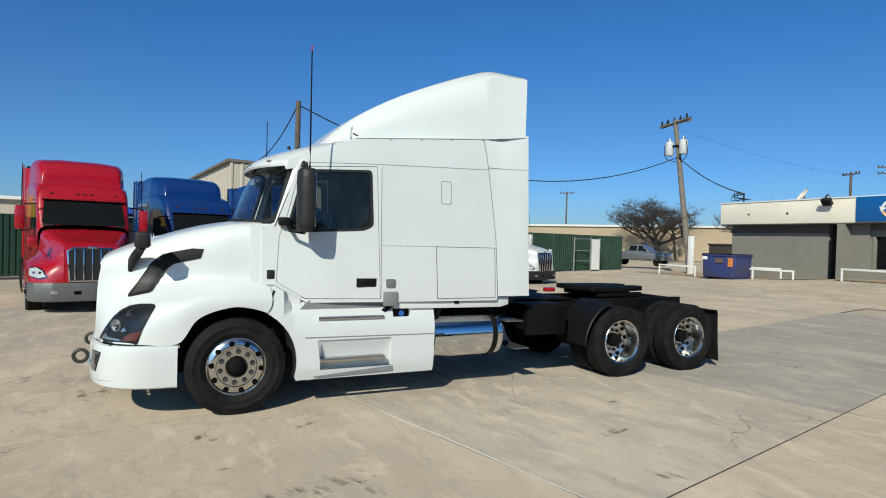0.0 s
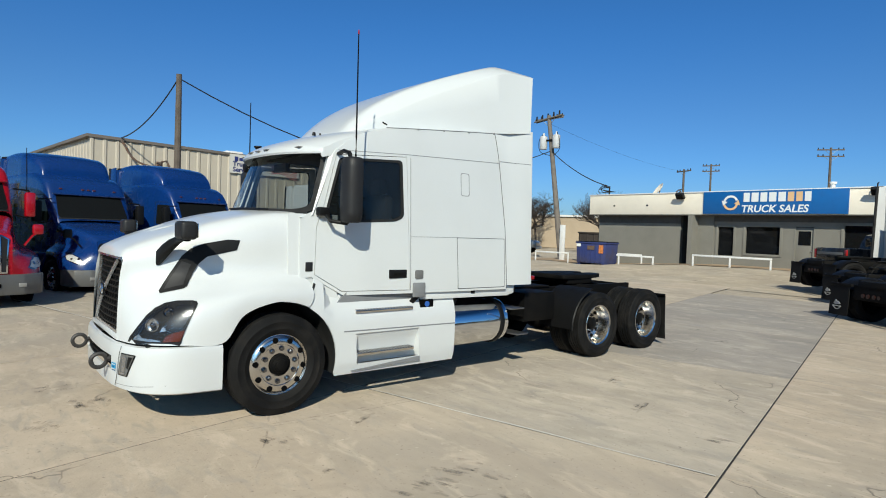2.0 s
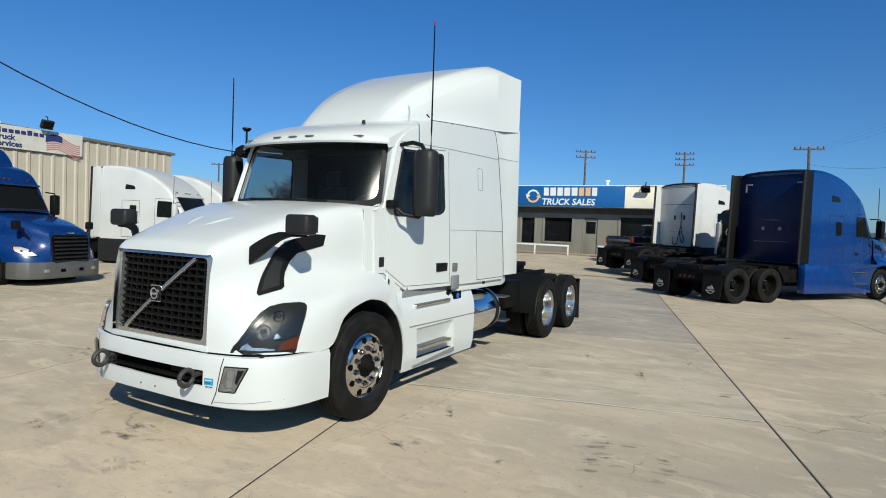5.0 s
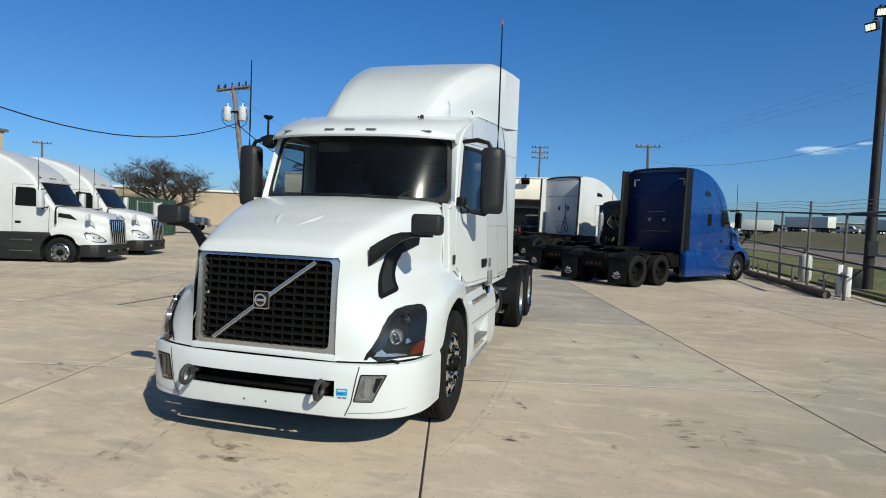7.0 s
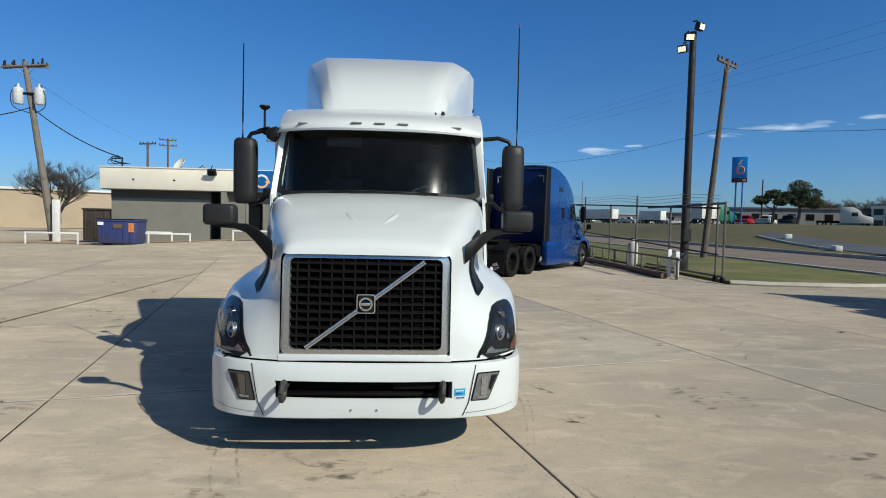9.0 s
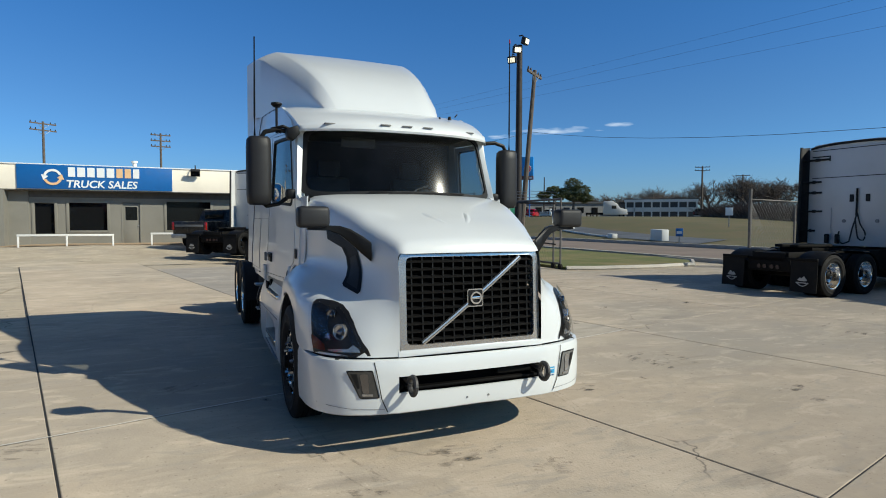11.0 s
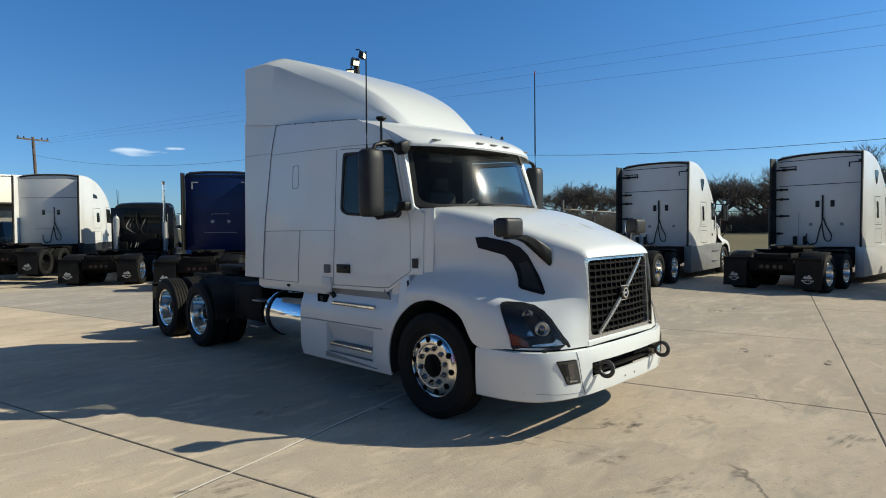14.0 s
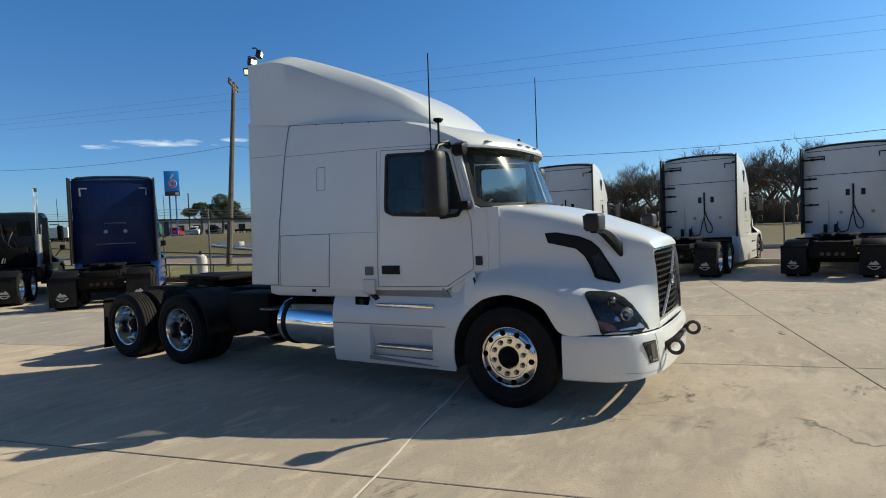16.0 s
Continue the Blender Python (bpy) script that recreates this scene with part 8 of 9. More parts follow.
sheet_fence(16.0, -16.0, 4.6, -20.5, 2.4)
sheet_fence(4.6, -20.5, -9.5, -27.5, 2.4)
sheet_fence(-18.5, -23.0, -31.0, -26.85, 2.5)
G = thing("chain_gate", "chain-link gate with a white panel at the green fence", "gate", m=at(-24.4, -23.9, 190))
for x in (0, 1.7, 2.6):
    bm = bmesh.new()
    cyl(bm, (x, 0.3, 0), (x, 0.3, 2.3), 0.05, n=8)
    part("post", bm, STEEL, G)
for z in (0.7, 1.4, 2.2):
    bm = bmesh.new()
    cyl(bm, (0, 0.3, z), (2.6, 0.3, z), 0.03, n=6)
    part("rail", bm, STEEL, G)
flat_box("panel", 1.75, 2.55, 0.26, 0.3, 0.1, 2.2, WHITEM, G)
YEL = mat("yellow_paint", (0.62, 0.36, 0.03), 0.5, vary=0.15)
Y = thing("yellow_container", "yellow steel container behind the fence", "container", m=at(9.0, -24.0, 110))
flat_box("body", -3, 3, -1.2, 1.2, 0, 3.55, YEL, Y, 0.03)
for i in range(8):
    flat_box("rib", -2.8 + i * 0.78, -2.65 + i * 0.78, 1.2, 1.24, 0.2, 3.35, YEL, Y)
B = thing("tarp_cover", "crumpled blue tarpaulin cover behind the fence", "tarp", m=at(2.6, -22.5, 100))
bm = bmesh.new()
bmesh.ops.create_grid(bm, x_segments=12, y_segments=12, size=1.6)
for v in bm.verts:
    v.co.z = 3.0 - 0.25 * v.co.length + 0.25 * noise.noise(v.co * 1.3)
grown(bm, 0.03)
part("sheet", bm, mat("blue_tarp", (0.02, 0.07, 0.40), 0.5, vary=0.2), B)
flat_box("stack", -1.3, 1.3, -1.3, 1.3, 0, 2.45, DGREY, B)

# ---------------------------------------------------------------- poles, lines and lamps
def sag(a, b, drop, n=18):
    a, b = Vector(a), Vector(b)
    return [tuple(a.lerp(b, t) - Vector((0, 0, 4 * drop * t * (1 - t)))) for t in np.linspace(0, 1, n)]


def wire(a, b, drop, r=0.02, name="cable", label="black overhead cable strung between poles"):
    T = thing(name, label, "cable", "overhead cables")
    bm = bmesh.new()
    tube(bm, sag(a, b, drop), r, 5)
    part("strand", bm, CABLE, T)


def utility_pole(x, y, h, arms=1, lean=(0, 0), m=None, turn=0.0, arm=2.4, label="wooden utility pole with a crossarm", r=0.16, z0=0.0):
    P = thing("utility_pole", label, "pole", "utility poles", at(x, y, turn, z0))
    m = m or WOODG
    lx, ly = lean
    bm = bmesh.new()
    tube(bm, [(lx * t, ly * t, h * t) for t in np.linspace(-0.02, 1, 8)], [r * (1.15 - 0.4 * t) for t in np.linspace(0, 1, 8)], 10)
    part("shaft", bm, m, P)
    for k in range(arms):
        t = 1 - (0.25 + k * 0.75) / h
        z = h * t
        bm = bmesh.new()
        box(bm, lx * t - 0.06, lx * t + 0.06, ly * t - arm / 2, ly * t + arm / 2, z - 0.07, z + 0.07, 0.01)
        part("crossarm", bm, m, P)
        for q in (-0.46, -0.28, 0.28, 0.46):
            bm = bmesh.new()
            cyl(bm, (lx * t, ly * t + q * arm, z + 0.07), (lx * t, ly * t + q * arm, z + 0.26), 0.07, 0.045, 8)
            part("insulator", bm, DGREY, P)
        bm = bmesh.new()
        tube(bm, [(lx * t + 0.08, ly * t - arm * 0.25, z), (lx * t, ly * t, z - 0.6)], 0.02, 5)
        tube(bm, [(lx * t + 0.08, ly * t + arm * 0.25, z), (lx * t, ly * t, z - 0.6)], 0.02, 5)
        part("brace", bm, STEEL, P)
    return P


pw = utility_pole(-5.44, -22.84, 8.74, 0, m=WOODP, r=0.17, label="plain brown wooden pole between the tractors")
TP = utility_pole(-32.5, -21.75, 10.9, 1, (0.4, -1.38), turn=0, arm=2.7, r=0.2, label="leaning pole with two grey transformers and crossarm")
for dy in (-0.62, 0.62):
    bm = bmesh.new()
    lathe(bm, [(0.0, 8.35), (0.26, 8.35), (0.29, 8.4), (0.29, 9.25), (0.26, 9.32), (0.10, 9.38), (0.05, 9.6), (0.0, 9.6)], 18, "z", (0.5, dy - 1.1, 0))
    bmesh.ops.recalc_face_normals(bm, faces=bm.faces[:])
    part("transformer", bm, mat("pale_grey_can", (0.55, 0.56, 0.56), 0.5, vary=0.12) if dy < 0 else bpy.data.materials["pale_grey_can"], TP, "pale grey transformer can")
    bm = bmesh.new()
    tube(bm, spline([(0.5, dy - 1.1, 9.6), (0.6, dy * 1.6 - 1.1, 9.0), (0.5, dy * 1.5 - 1.1, 8.2), (0.3, -1.0, 7.8)], 10), 0.025, 5)
    part("drop_wire", bm, CABLE, TP)
for dx in (-0.12, 0.14):
    bm = bmesh.new()
    tube(bm, [(0.38 + dx, -2.72, 10.52), (0.38 + dx, -0.04, 10.78)], 0.055, 6)
    part("crossarm", bm, WOODG, TP)
for k in range(5):
    bm = bmesh.new()
    y = -2.55 + 0.55 * k
    cyl(bm, (0.42, y, 10.55 + 0.05 * k), (0.48, y + 0.06, 10.95 + 0.05 * k), 0.085, 0.05, 8)
    part("insulator", bm, DGREY, TP)
flat_box("can_bracket", 0.30, 0.55, -1.75, -0.45, 8.95, 9.05, FRAME, TP)
flat_box("meter_board", 0.35, 0.50, 0.2, 0.62, 0.0, 2.6, WHITEM, TP, 0.01)
wire((-5.44, -22.84, 8.55), (-32.15, -22.8, 8.2), 2.7, 0.032)
wire((-5.44, -22.84, 8.6), (-4.4, -29.9, 6.35), 0.5, 0.032)
wire((-32.15, -22.8, 8.2), (-31.9, -17.4, 5.3), 0.35, 0.035)
wire((-32.4, -23.6, 10.5), (-66.6, -30.7, 10.2), 0.5, 0.008)
mh = thing("service_mast", "weathered service mast on the metal hall", "mast")
bm = bmesh.new()
cyl(bm, (-6.3, -29.6, 3.5), (-6.3, -29.6, 5.2), 0.16, n=10)
tube(bm, spline([(-4.4, -29.8, 6.2), (-5.0, -29.6, 5.2), (-6.0, -29.5, 4.9), (-6.6, -29.5, 5.3), (-6.9, -29.5, 4.6)], 12), 0.06, 6)
part("pipe", bm, RUST, mh)
utility_pole(-66.6, -30.7, 10.5, 1, turn=-20, m=WOODP, arm=2.4)
utility_pole(-77.8, -32.8, 12.4, 2, turn=20, m=WOODP, arm=2.2)
utility_pole(-81.0, -5.6, 13.2, 3, turn=10, m=WOODP, arm=2.4, label="tall utility pole with three crossarms")
utility_pole(-75.0, -17.5, 13.0, 2, turn=35, m=WOODP, arm=2.8, label="tall utility pole with fanned crossarms")
utility_pole(-62.1, 8.1, 10.9, 1, (0, -0.4), turn=8, m=WOODP, arm=2.6)
utility_pole(-63.5, -76.1, 11.0, 1, m=WOODP, turn=40, arm=2.4)
utility_pole(-96.7, 107.5, 12.4, 2, m=WOODP, turn=-45, arm=3.2, r=0.24, z0=2.3)
utility_pole(-96.8, 120.8, 10.9, 1, m=WOODP, turn=-45, arm=3.2, r=0.22, z0=2.3)
utility_pole(-64.0, -52.0, 5.5, 0, (0.3, -0.4), m=WOODP)
lean = utility_pole(-26.9, 17.2, 10.95, 1, (0.78, 0.22), m=WOODP, turn=38, arm=2.4, z0=0.2, label="leaning wooden pole with a short crossarm")
wire((-26.6, 17.7, 7.35), (31, 19.0, 7.3), 2.85, 0.009)
utility_pole(31, 19.0, 7.6, 0, m=WOODP, label="plain pole beside the road")
wire((-26.6, 17.7, 7.35), (-62.1, 7.8, 9.2), 1.2, 0.010)

utility_pole(60, 37, 10.0, 1, m=WOODP, turn=80, arm=2.4, label="power pole beside the road")
for za, zb in ((10.7, 9.6), (10.5, 8.7), (10.3, 7.4)):
    wire((-62.1, 8.2, za), (60, 37, zb), 0.25, 0.004, label="thin high power line over the road")

LAMPGLOW = glow("lit_floodlight", (1.0, 0.93, 0.70), 0.95)
MASTGREY = mat("weathered_mast_steel", (0.035, 0.03, 0.028), 0.6, 0.4, vary=0.25, scale=3)
FENCEGREY = mat("dull_fence_steel", (0.15, 0.14, 0.13), 0.6, 0.4, vary=0.25, scale=5)
mast = thing("light_mast", "dark steel light mast with three lit floodlights", "light mast", m=at(-17.45, 11.45, 0))
bm = bmesh.new()
tube(bm, [(0, 0, z) for z in (-0.05, 2.0, 5.0, 9.5)], [0.165, 0.16, 0.145, 0.125], 12)
part("shaft", bm, MASTGREY, mast)
flat_box("cable_box", 0.13, 0.25, -0.14, 0.14, 1.2, 1.7, DGREY, mast)
for dy, z, way in ((0.14, 9.64, (0.8, 0.5, -0.25)), (-0.26, 9.22, (0.95, -0.1, -0.25)), (-0.50, 8.76, (0.7, -0.75, -0.35))):
    flood(mast, 0.22, dy, z, 0.38, LAMPGLOW, way)

# ---------------------------------------------------------------- pipe and wire fence by the verge
fence = thing("yard_fence", "rusty steel post fence with rails and barbed wire", "fence")
def fence_top(x):
    return 2.40 + 0.75 * (-12.8 - x) / 21.2


for k, x in enumerate((-34.0, -30.2, -26.6, -22.6, -19.4, -16.2)):
    y = 10.1 + 0.03 * k
    bm = bmesh.new()
    cyl(bm, (x, y, 0), (x, y, fence_top(x) + (0.45 if k % 2 == 0 else 0.05)), 0.042, n=8)
    part("post", bm, FENCEGREY, fence)
for dz, r in ((0.0, 0.035), (-1.5, 0.028), (0.17, 0.008), (0.30, 0.008), (0.42, 0.008)):
    bm = bmesh.new()
    tube(bm, [(x, 10.1 + 0.0094 * (x + 34), fence_top(x) + dz - 0.05 * math.sin((x + 34) * 0.9) * (r < 0.01)) for x in np.linspace(-34.0, -12.8, 25)], r, 5)
    part("rail" if r > 0.02 else "barbed_wire", bm, MASTGREY if r > 0.02 else STEEL, fence)
bm = bmesh.new()
for k in range(150):
    x = -34 + k * 0.14
    for sgn in (1, -1):
        xa, xb = x, x + sgn * 2.4 * 0.4
        xb = min(max(xb, -34), -12.8)
        bm.faces.new([bm.verts.new(p) for p in ((xa, 10.2, 0.05), (xa + 0.003, 10.2, 0.05), (xb + 0.003, 10.2, fence_top(xb)), (xb, 10.2, fence_top(xb)))])
part("chain_link", bm, FENCEGREY, fence, "fine chain-link mesh")["kind"] = "stuff"
low = thing("guard_rail", "low galvanised guard rail with stub posts", "rail")
for x in np.linspace(-24, -13.6, 8):
    flat_box("post", x - 0.035, x + 0.035, 9.315, 9.385, 0, 0.75, FENCEGREY, low, 0.01)
bm = bmesh.new()
cyl(bm, (-24.2, 9.35, 0.74), (-13.4, 9.35, 0.68), 0.035, n=8)
part("rail", bm, FENCEGREY, low)
bm = bmesh.new()
cyl(bm, (-24.2, 9.0, 0.11), (-13.8, 9.0, 0.11), 0.11, n=10)
part("wheel_stop", bm, RUST, low, "rusty pipe wheel stop")
gp = thing("gate_post", "short thick white-capped gate posts", "post")
for x, y, h in ((-15.1, 9.75, 0.95), (-14.7, 9.85, 0.9)):
    flat_box("post", x - 0.07, x + 0.07, y - 0.07, y + 0.07, 0, h, WHITEM, gp, 0.015)
flat_box("motor_box", -14.95, -14.65, 9.9, 10.2, 0.3, 0.85, DGREY, gp, 0.02)
gate = thing("rolling_gate", "open rolling pipe gate on small wheels", "gate")
for x in (-13.0, -12.55):
    bm = bmesh.new()
    cyl(bm, (x, 10.35, 0.15), (x, 10.35, 2.6), 0.036, n=8)
    part("upright", bm, FENCEGREY, gate)
    bm = bmesh.new()
    cyl(bm, (x, 10.31, 0.1), (x, 10.39, 0.1), 0.1, n=14)
    part("roller", bm, RUBBER, gate)
for z in (0.2, 2.55):
    bm = bmesh.new()
    cyl(bm, (-18.5, 10.35, z), (-12.55, 10.35, z), 0.04, n=8)
    part("rail", bm, FENCEGREY, gate)
bol = thing("propane_tank", "upright white cylinder tank beside the fence", "tank", m=at(-20.3, 10.45, 0))
bm = bmesh.new()
lathe(bm, [(0.0, 0.0), (0.2, 0.0), (0.22, 0.10), (0.23, 0.16), (0.23, 0.92), (0.18, 1.02), (0.09, 1.07), (0.08, 1.18), (0.0, 1.18)], 20, "z")
bmesh.ops.recalc_face_normals(bm, faces=bm.faces[:])
part("shell", bm, mat("dull_white_tank", (0.48, 0.47, 0.44), 0.6, vary=0.15), bol)
bm = bmesh.new()
box(bm, -0.08, 0.08, -0.08, 0.08, 1.18, 1.25, 0.02)
part("valve", bm, DGREY, bol)
lot = thing("chain_fence", "open chain-link gate leaf beside the drive", "fence", "chain fences")
for k in range(5):
    t = k / 4
    x, y = -10.6 + 2.6 * t, 17.6 + 6.4 * t
    bm = bmesh.new()
    cyl(bm, (x, y, 0), (x, y, 3.0 if k == 0 else 2.3), 0.06 if k == 0 else 0.04, n=8)
    part("post", bm, FENCEGREY, lot)
for z in (0.3, 2.25):
    bm = bmesh.new()
    cyl(bm, (-10.6, 17.6, z + 0.35), (-8.0, 24.0, z), 0.035, n=6)
    part("rail", bm, FENCEGREY, lot)
bm = bmesh.new()
for k in range(70):
    for sgn in (1, -1):
        ta, tb = k / 69, min(1.0, max(0.0, k / 69 + sgn * 0.16))
        P = [(-10.6 + 2.6 * t, 17.6 + 6.4 * t, z) for t, z in ((ta, 0.3), (tb, 2.25 + 0.35 * (1 - tb)))]
        bm.faces.new([bm.verts.new(p) for p in (P[0], (P[0][0], P[0][1] + 0.012, P[0][2]), (P[1][0], P[1][1] + 0.012, P[1][2]), P[1])])
part("chain_link", bm, FENCEGREY, lot, "fine chain-link mesh")["kind"] = "stuff"
back = thing("chain_fence", "tall chain-link fence along the road", "fence", "chain fences")
for k in range(17):
    x = -7.0 + k * 3.0
    bm = bmesh.new()
    cyl(bm, (x, 24.2, 0), (x, 24.2, 2.5), 0.035, n=8)
    part("post", bm, FENCEGREY, back)
for z in (0.3, 2.45):
    bm = bmesh.new()
    cyl(bm, (-7, 24.2, z), (41, 24.2, z), 0.022, n=6)
    part("rail", bm, FENCEGREY, back)

# ---------------------------------------------------------------- pickup and far cars
def pickup(m, paint, label):
    P = thing("pickup_truck", label, "pickup", "", m)
    bm = bmesh.new()
    prism(bm, [(-2.9, 0.58), (-2.9, 1.33), (-1.05, 1.33), (-0.95, 1.34), (0.55, 1.33), (1.0, 1.28), (2.35, 1.20), (2.6, 1.05), (2.62, 0.55)], -0.97, 0.97, "xz", 0.05)
    part("body", bm, paint, P)
    bm = bmesh.new()
    rows = []
    for z, x0, x1, w in ((1.30, -1.0, 1.15, 0.93), (1.58, -0.95, 0.8, 0.86), (1.90, -0.85, 0.35, 0.76), (1.97, -0.7, 0.2, 0.68)):
        rows.append([(x0, -w, z), (x1, -w, z), (x1 + 0.1, 0, z), (x1, w, z), (x0, w, z)])
    loft(bm, rows, close=True, cap=True)
    bmesh.ops.recalc_face_normals(bm, faces=bm.faces[:])
    tree = BVHTree.FromBMesh(bm)
    part("cabin", bm, paint, P)
    for s in (1, -1):
        for a, b in ((-0.85, -0.15), (-0.05, 0.65)):
            g = laid([(a, 1.37), (b, 1.37), (b - 0.15 if b > 0.5 else b, 1.84), (a + 0.05, 1.84)], tree, (0, -1, 0), 0.006, step=0.3)
            part("side_window", g if s > 0 else flipped(g), WINDOW, P)
        for x in (-1.85, 1.75):
            w = part("wheel", DARKRIM, None, P)
            w.matrix_basis = Matrix.Translation((x, s * 0.86, 0.40)) @ pose(0, 0, 0, 0, 0, 0 if s > 0 else 180) @ Matrix.Scale(0.8, 4)
            part("tyre", TYRE_F, None, w)
        flat_box("tail_lamp", -2.94, -2.88, s * 0.93 - 0.06, s * 0.93 + 0.06, 0.90, 1.27, REDLENS, P, 0.01)
        flat_box("head_lamp", 2.55, 2.63, s * 0.75 - 0.16, s * 0.75 + 0.16, 0.86, 1.05, CLEAR, P, 0.02)
        flat_box("door_mirror", 0.6, 0.72, s * 1.05 - 0.1, s * 1.05 + 0.1, 1.36, 1.58, PLASTIC, P, 0.03)
    flat_box("tailgate", -2.935, -2.89, -0.84, 0.84, 0.74, 1.30, paint, P, 0.01)
    flat_box("tailgate_strip", -2.945, -2.93, -0.80, 0.80, 1.05, 1.16, GREYP, P, 0.004)
    flat_box("rear_window", -1.0, -0.975, -0.55, 0.55, 1.42, 1.80, WINDOW, P, 0.004)
    flat_box("bumper", -3.05, -2.9, -0.95, 0.95, 0.50, 0.70, STEEL, P, 0.02)
    flat_box("front_bumper", 2.6, 2.72, -0.93, 0.93, 0.42, 0.66, STEEL, P, 0.02)
    return P


DARKCAR = mat("dark_car_paint", (0.02, 0.018, 0.017), 0.25, vary=0.1, coat=0.15, spec=0.25)
SILVER = mat("silver_car_paint", (0.42, 0.43, 0.44), 0.3, 0.4, vary=0.08, coat=0.5)
pickup(at(-28.2, -0.3, 142, rise(-28, -0.3)), DARKCAR, "black pickup parked in front of the office")
pickup(at(-39.5, -33.5, 118), mat("grey_car_paint", (0.16, 0.165, 0.17), 0.3, 0.4, vary=0.08, coat=0.5), "silver pickup parked beyond the dumpster")


# ---------------------------------------------------------------- trees
BARK = mat("bare_bark", (0.135, 0.112, 0.096), 0.95, vary=0.3, scale=4, fine=20)
LEAF = mat("evergreen_leaf", (0.060, 0.075, 0.024), 0.8, vary=0.5, scale=0.8, fine=9, col2=(0.115, 0.105, 0.040))
BRUSH = mat("winter_brush", (0.19, 0.15, 0.125), 0.95, vary=0.5, scale=1.2, fine=8)


def limbs(bm, rnd, p, d, r, ln, depth, leaves=None, spread=0.75, thin=0.66):
    q = p
    pts, rs = [p], [r]
    k = 4 if depth > 2 else 3
    for i in range(k):
        d = (d + Vector((rnd.uniform(-1, 1), rnd.uniform(-1, 1), rnd.uniform(-0.5, 0.7))) * 0.20).normalized()
        q = q + d * ln / k
        pts.append(q)
        rs.append(r * (1 - 0.38 * (i + 1) / k))
    tube(bm, pts, rs, 6 if r > 0.09 else (4 if r > 0.03 else 3))
    if depth == 0:
        if leaves is not None:
            leaves.append(q)
        else:
            for j in range(14):
                b = pts[rnd.randint(1, len(pts) - 1)]
                e = b + (d * 0.5 + Vector((rnd.uniform(-1, 1), rnd.uniform(-1, 1), rnd.uniform(-0.5, 1)))).normalized() * ln * rnd.uniform(0.5, 1.1)
                w = Vector((rnd.uniform(-1, 1), rnd.uniform(-1, 1), 0)).normalized() * r * 0.7
                bm.faces.new([bm.verts.new(c) for c in (b - w, b + w, e)])
        return
    for i in range(3 if depth > 1 else 4):
        a = rnd.uniform(0, 2 * math.pi)
        side = Vector((math.cos(a), math.sin(a), rnd.uniform(-0.15, 0.75)))
        nd = (d * (1 - spread * 0.5) + side * spread).normalized()
        s = pts[rnd.randint(max(1, len(pts) - 3), len(pts) - 1)]
        limbs(bm, rnd, s, nd, r * thin * rnd.uniform(0.75, 1.0), ln * rnd.uniform(0.62, 0.85), depth - 1, leaves, spread, thin)


def bare_mesh(seed, h, depth=5, spread=0.8):
    rnd = random.Random(seed)
    bm = bmesh.new()
    p = Vector((0, 0, -0.1))
    trunk = [(0, 0, -0.1), (0.05, 0.02, h * 0.1), (0.02, -0.05, h * 0.22)]
    tube(bm, trunk, [h * 0.045, h * 0.036, h * 0.032], 8)
    for i in range(5):
        a = i * 1.26 + rnd.uniform(-0.3, 0.3)
        limbs(bm, rnd, Vector(trunk[-1]), Vector((math.cos(a) * spread, math.sin(a) * spread, rnd.uniform(0.45, 1.0))).normalized(), h * 0.022, h * 0.30, depth - 1, None, spread)
    me = to_mesh("branches", bm, BARK, 1.0)
    top = max(v.co.z for v in me.vertices)
    for v in me.vertices:
        v.co *= h / top
    return me


BARE = [bare_mesh(s, 8.0, 5, sp) for s, sp in ((3, 0.85), (11, 0.7), (23, 0.95), (42, 0.6))]
OAK = bare_mesh(57, 8.0, 6, 0.72)
OAK.materials[0] = mat("dark_oak_bark", (0.075, 0.062, 0.053), 0.95, vary=0.3, scale=4, fine=20)


def bare_tree(x, y, h, k, turn, z=0.0, label="leafless spreading oak with fine twigs", wide=1.0):
    T = thing("bare_tree", label, "tree", "bare trees", at(x, y, turn, z))
    o = part("crown", OAK if k < 0 else BARE[k % 4], None, T)
    o.scale = (h / 8 * wide, h / 8 * wide, h / 8)
    return T


bare_tree(-60.4, -51.8, 9.0, -1, 40, wide=1.5, label="wide leafless tree behind the green fence")
bare_tree(-59.3, -36.8, 7.8, -1, 140, wide=0.85, label="wide leafless tree beside the leaning pole")
rt = random.Random(7)
for k in range(46):
    x = -62 + k * 3.4 + rt.uniform(-1.2, 1.2)
    y = 66 + rt.uniform(-6, 10) - 0.10 * (x + 20) + (14 if x < -30 else 0)
    bare_tree(x, y, rt.uniform(6.8, 9.6) * (0.85 if x < -15 else 1.0), k, rt.uniform(0, 360), bank(x, y) - 0.1, "leafless oak in the row across the road", rt.uniform(0.9, 1.2))
for k in range(24):
    bare_tree(-190 + 10 * k + rt.uniform(-3, 3), 138 + rt.uniform(-8, 8), rt.uniform(9.5, 13.5), k, rt.uniform(0, 360), 2.2, "far leafless tree on the skyline", 1.2)


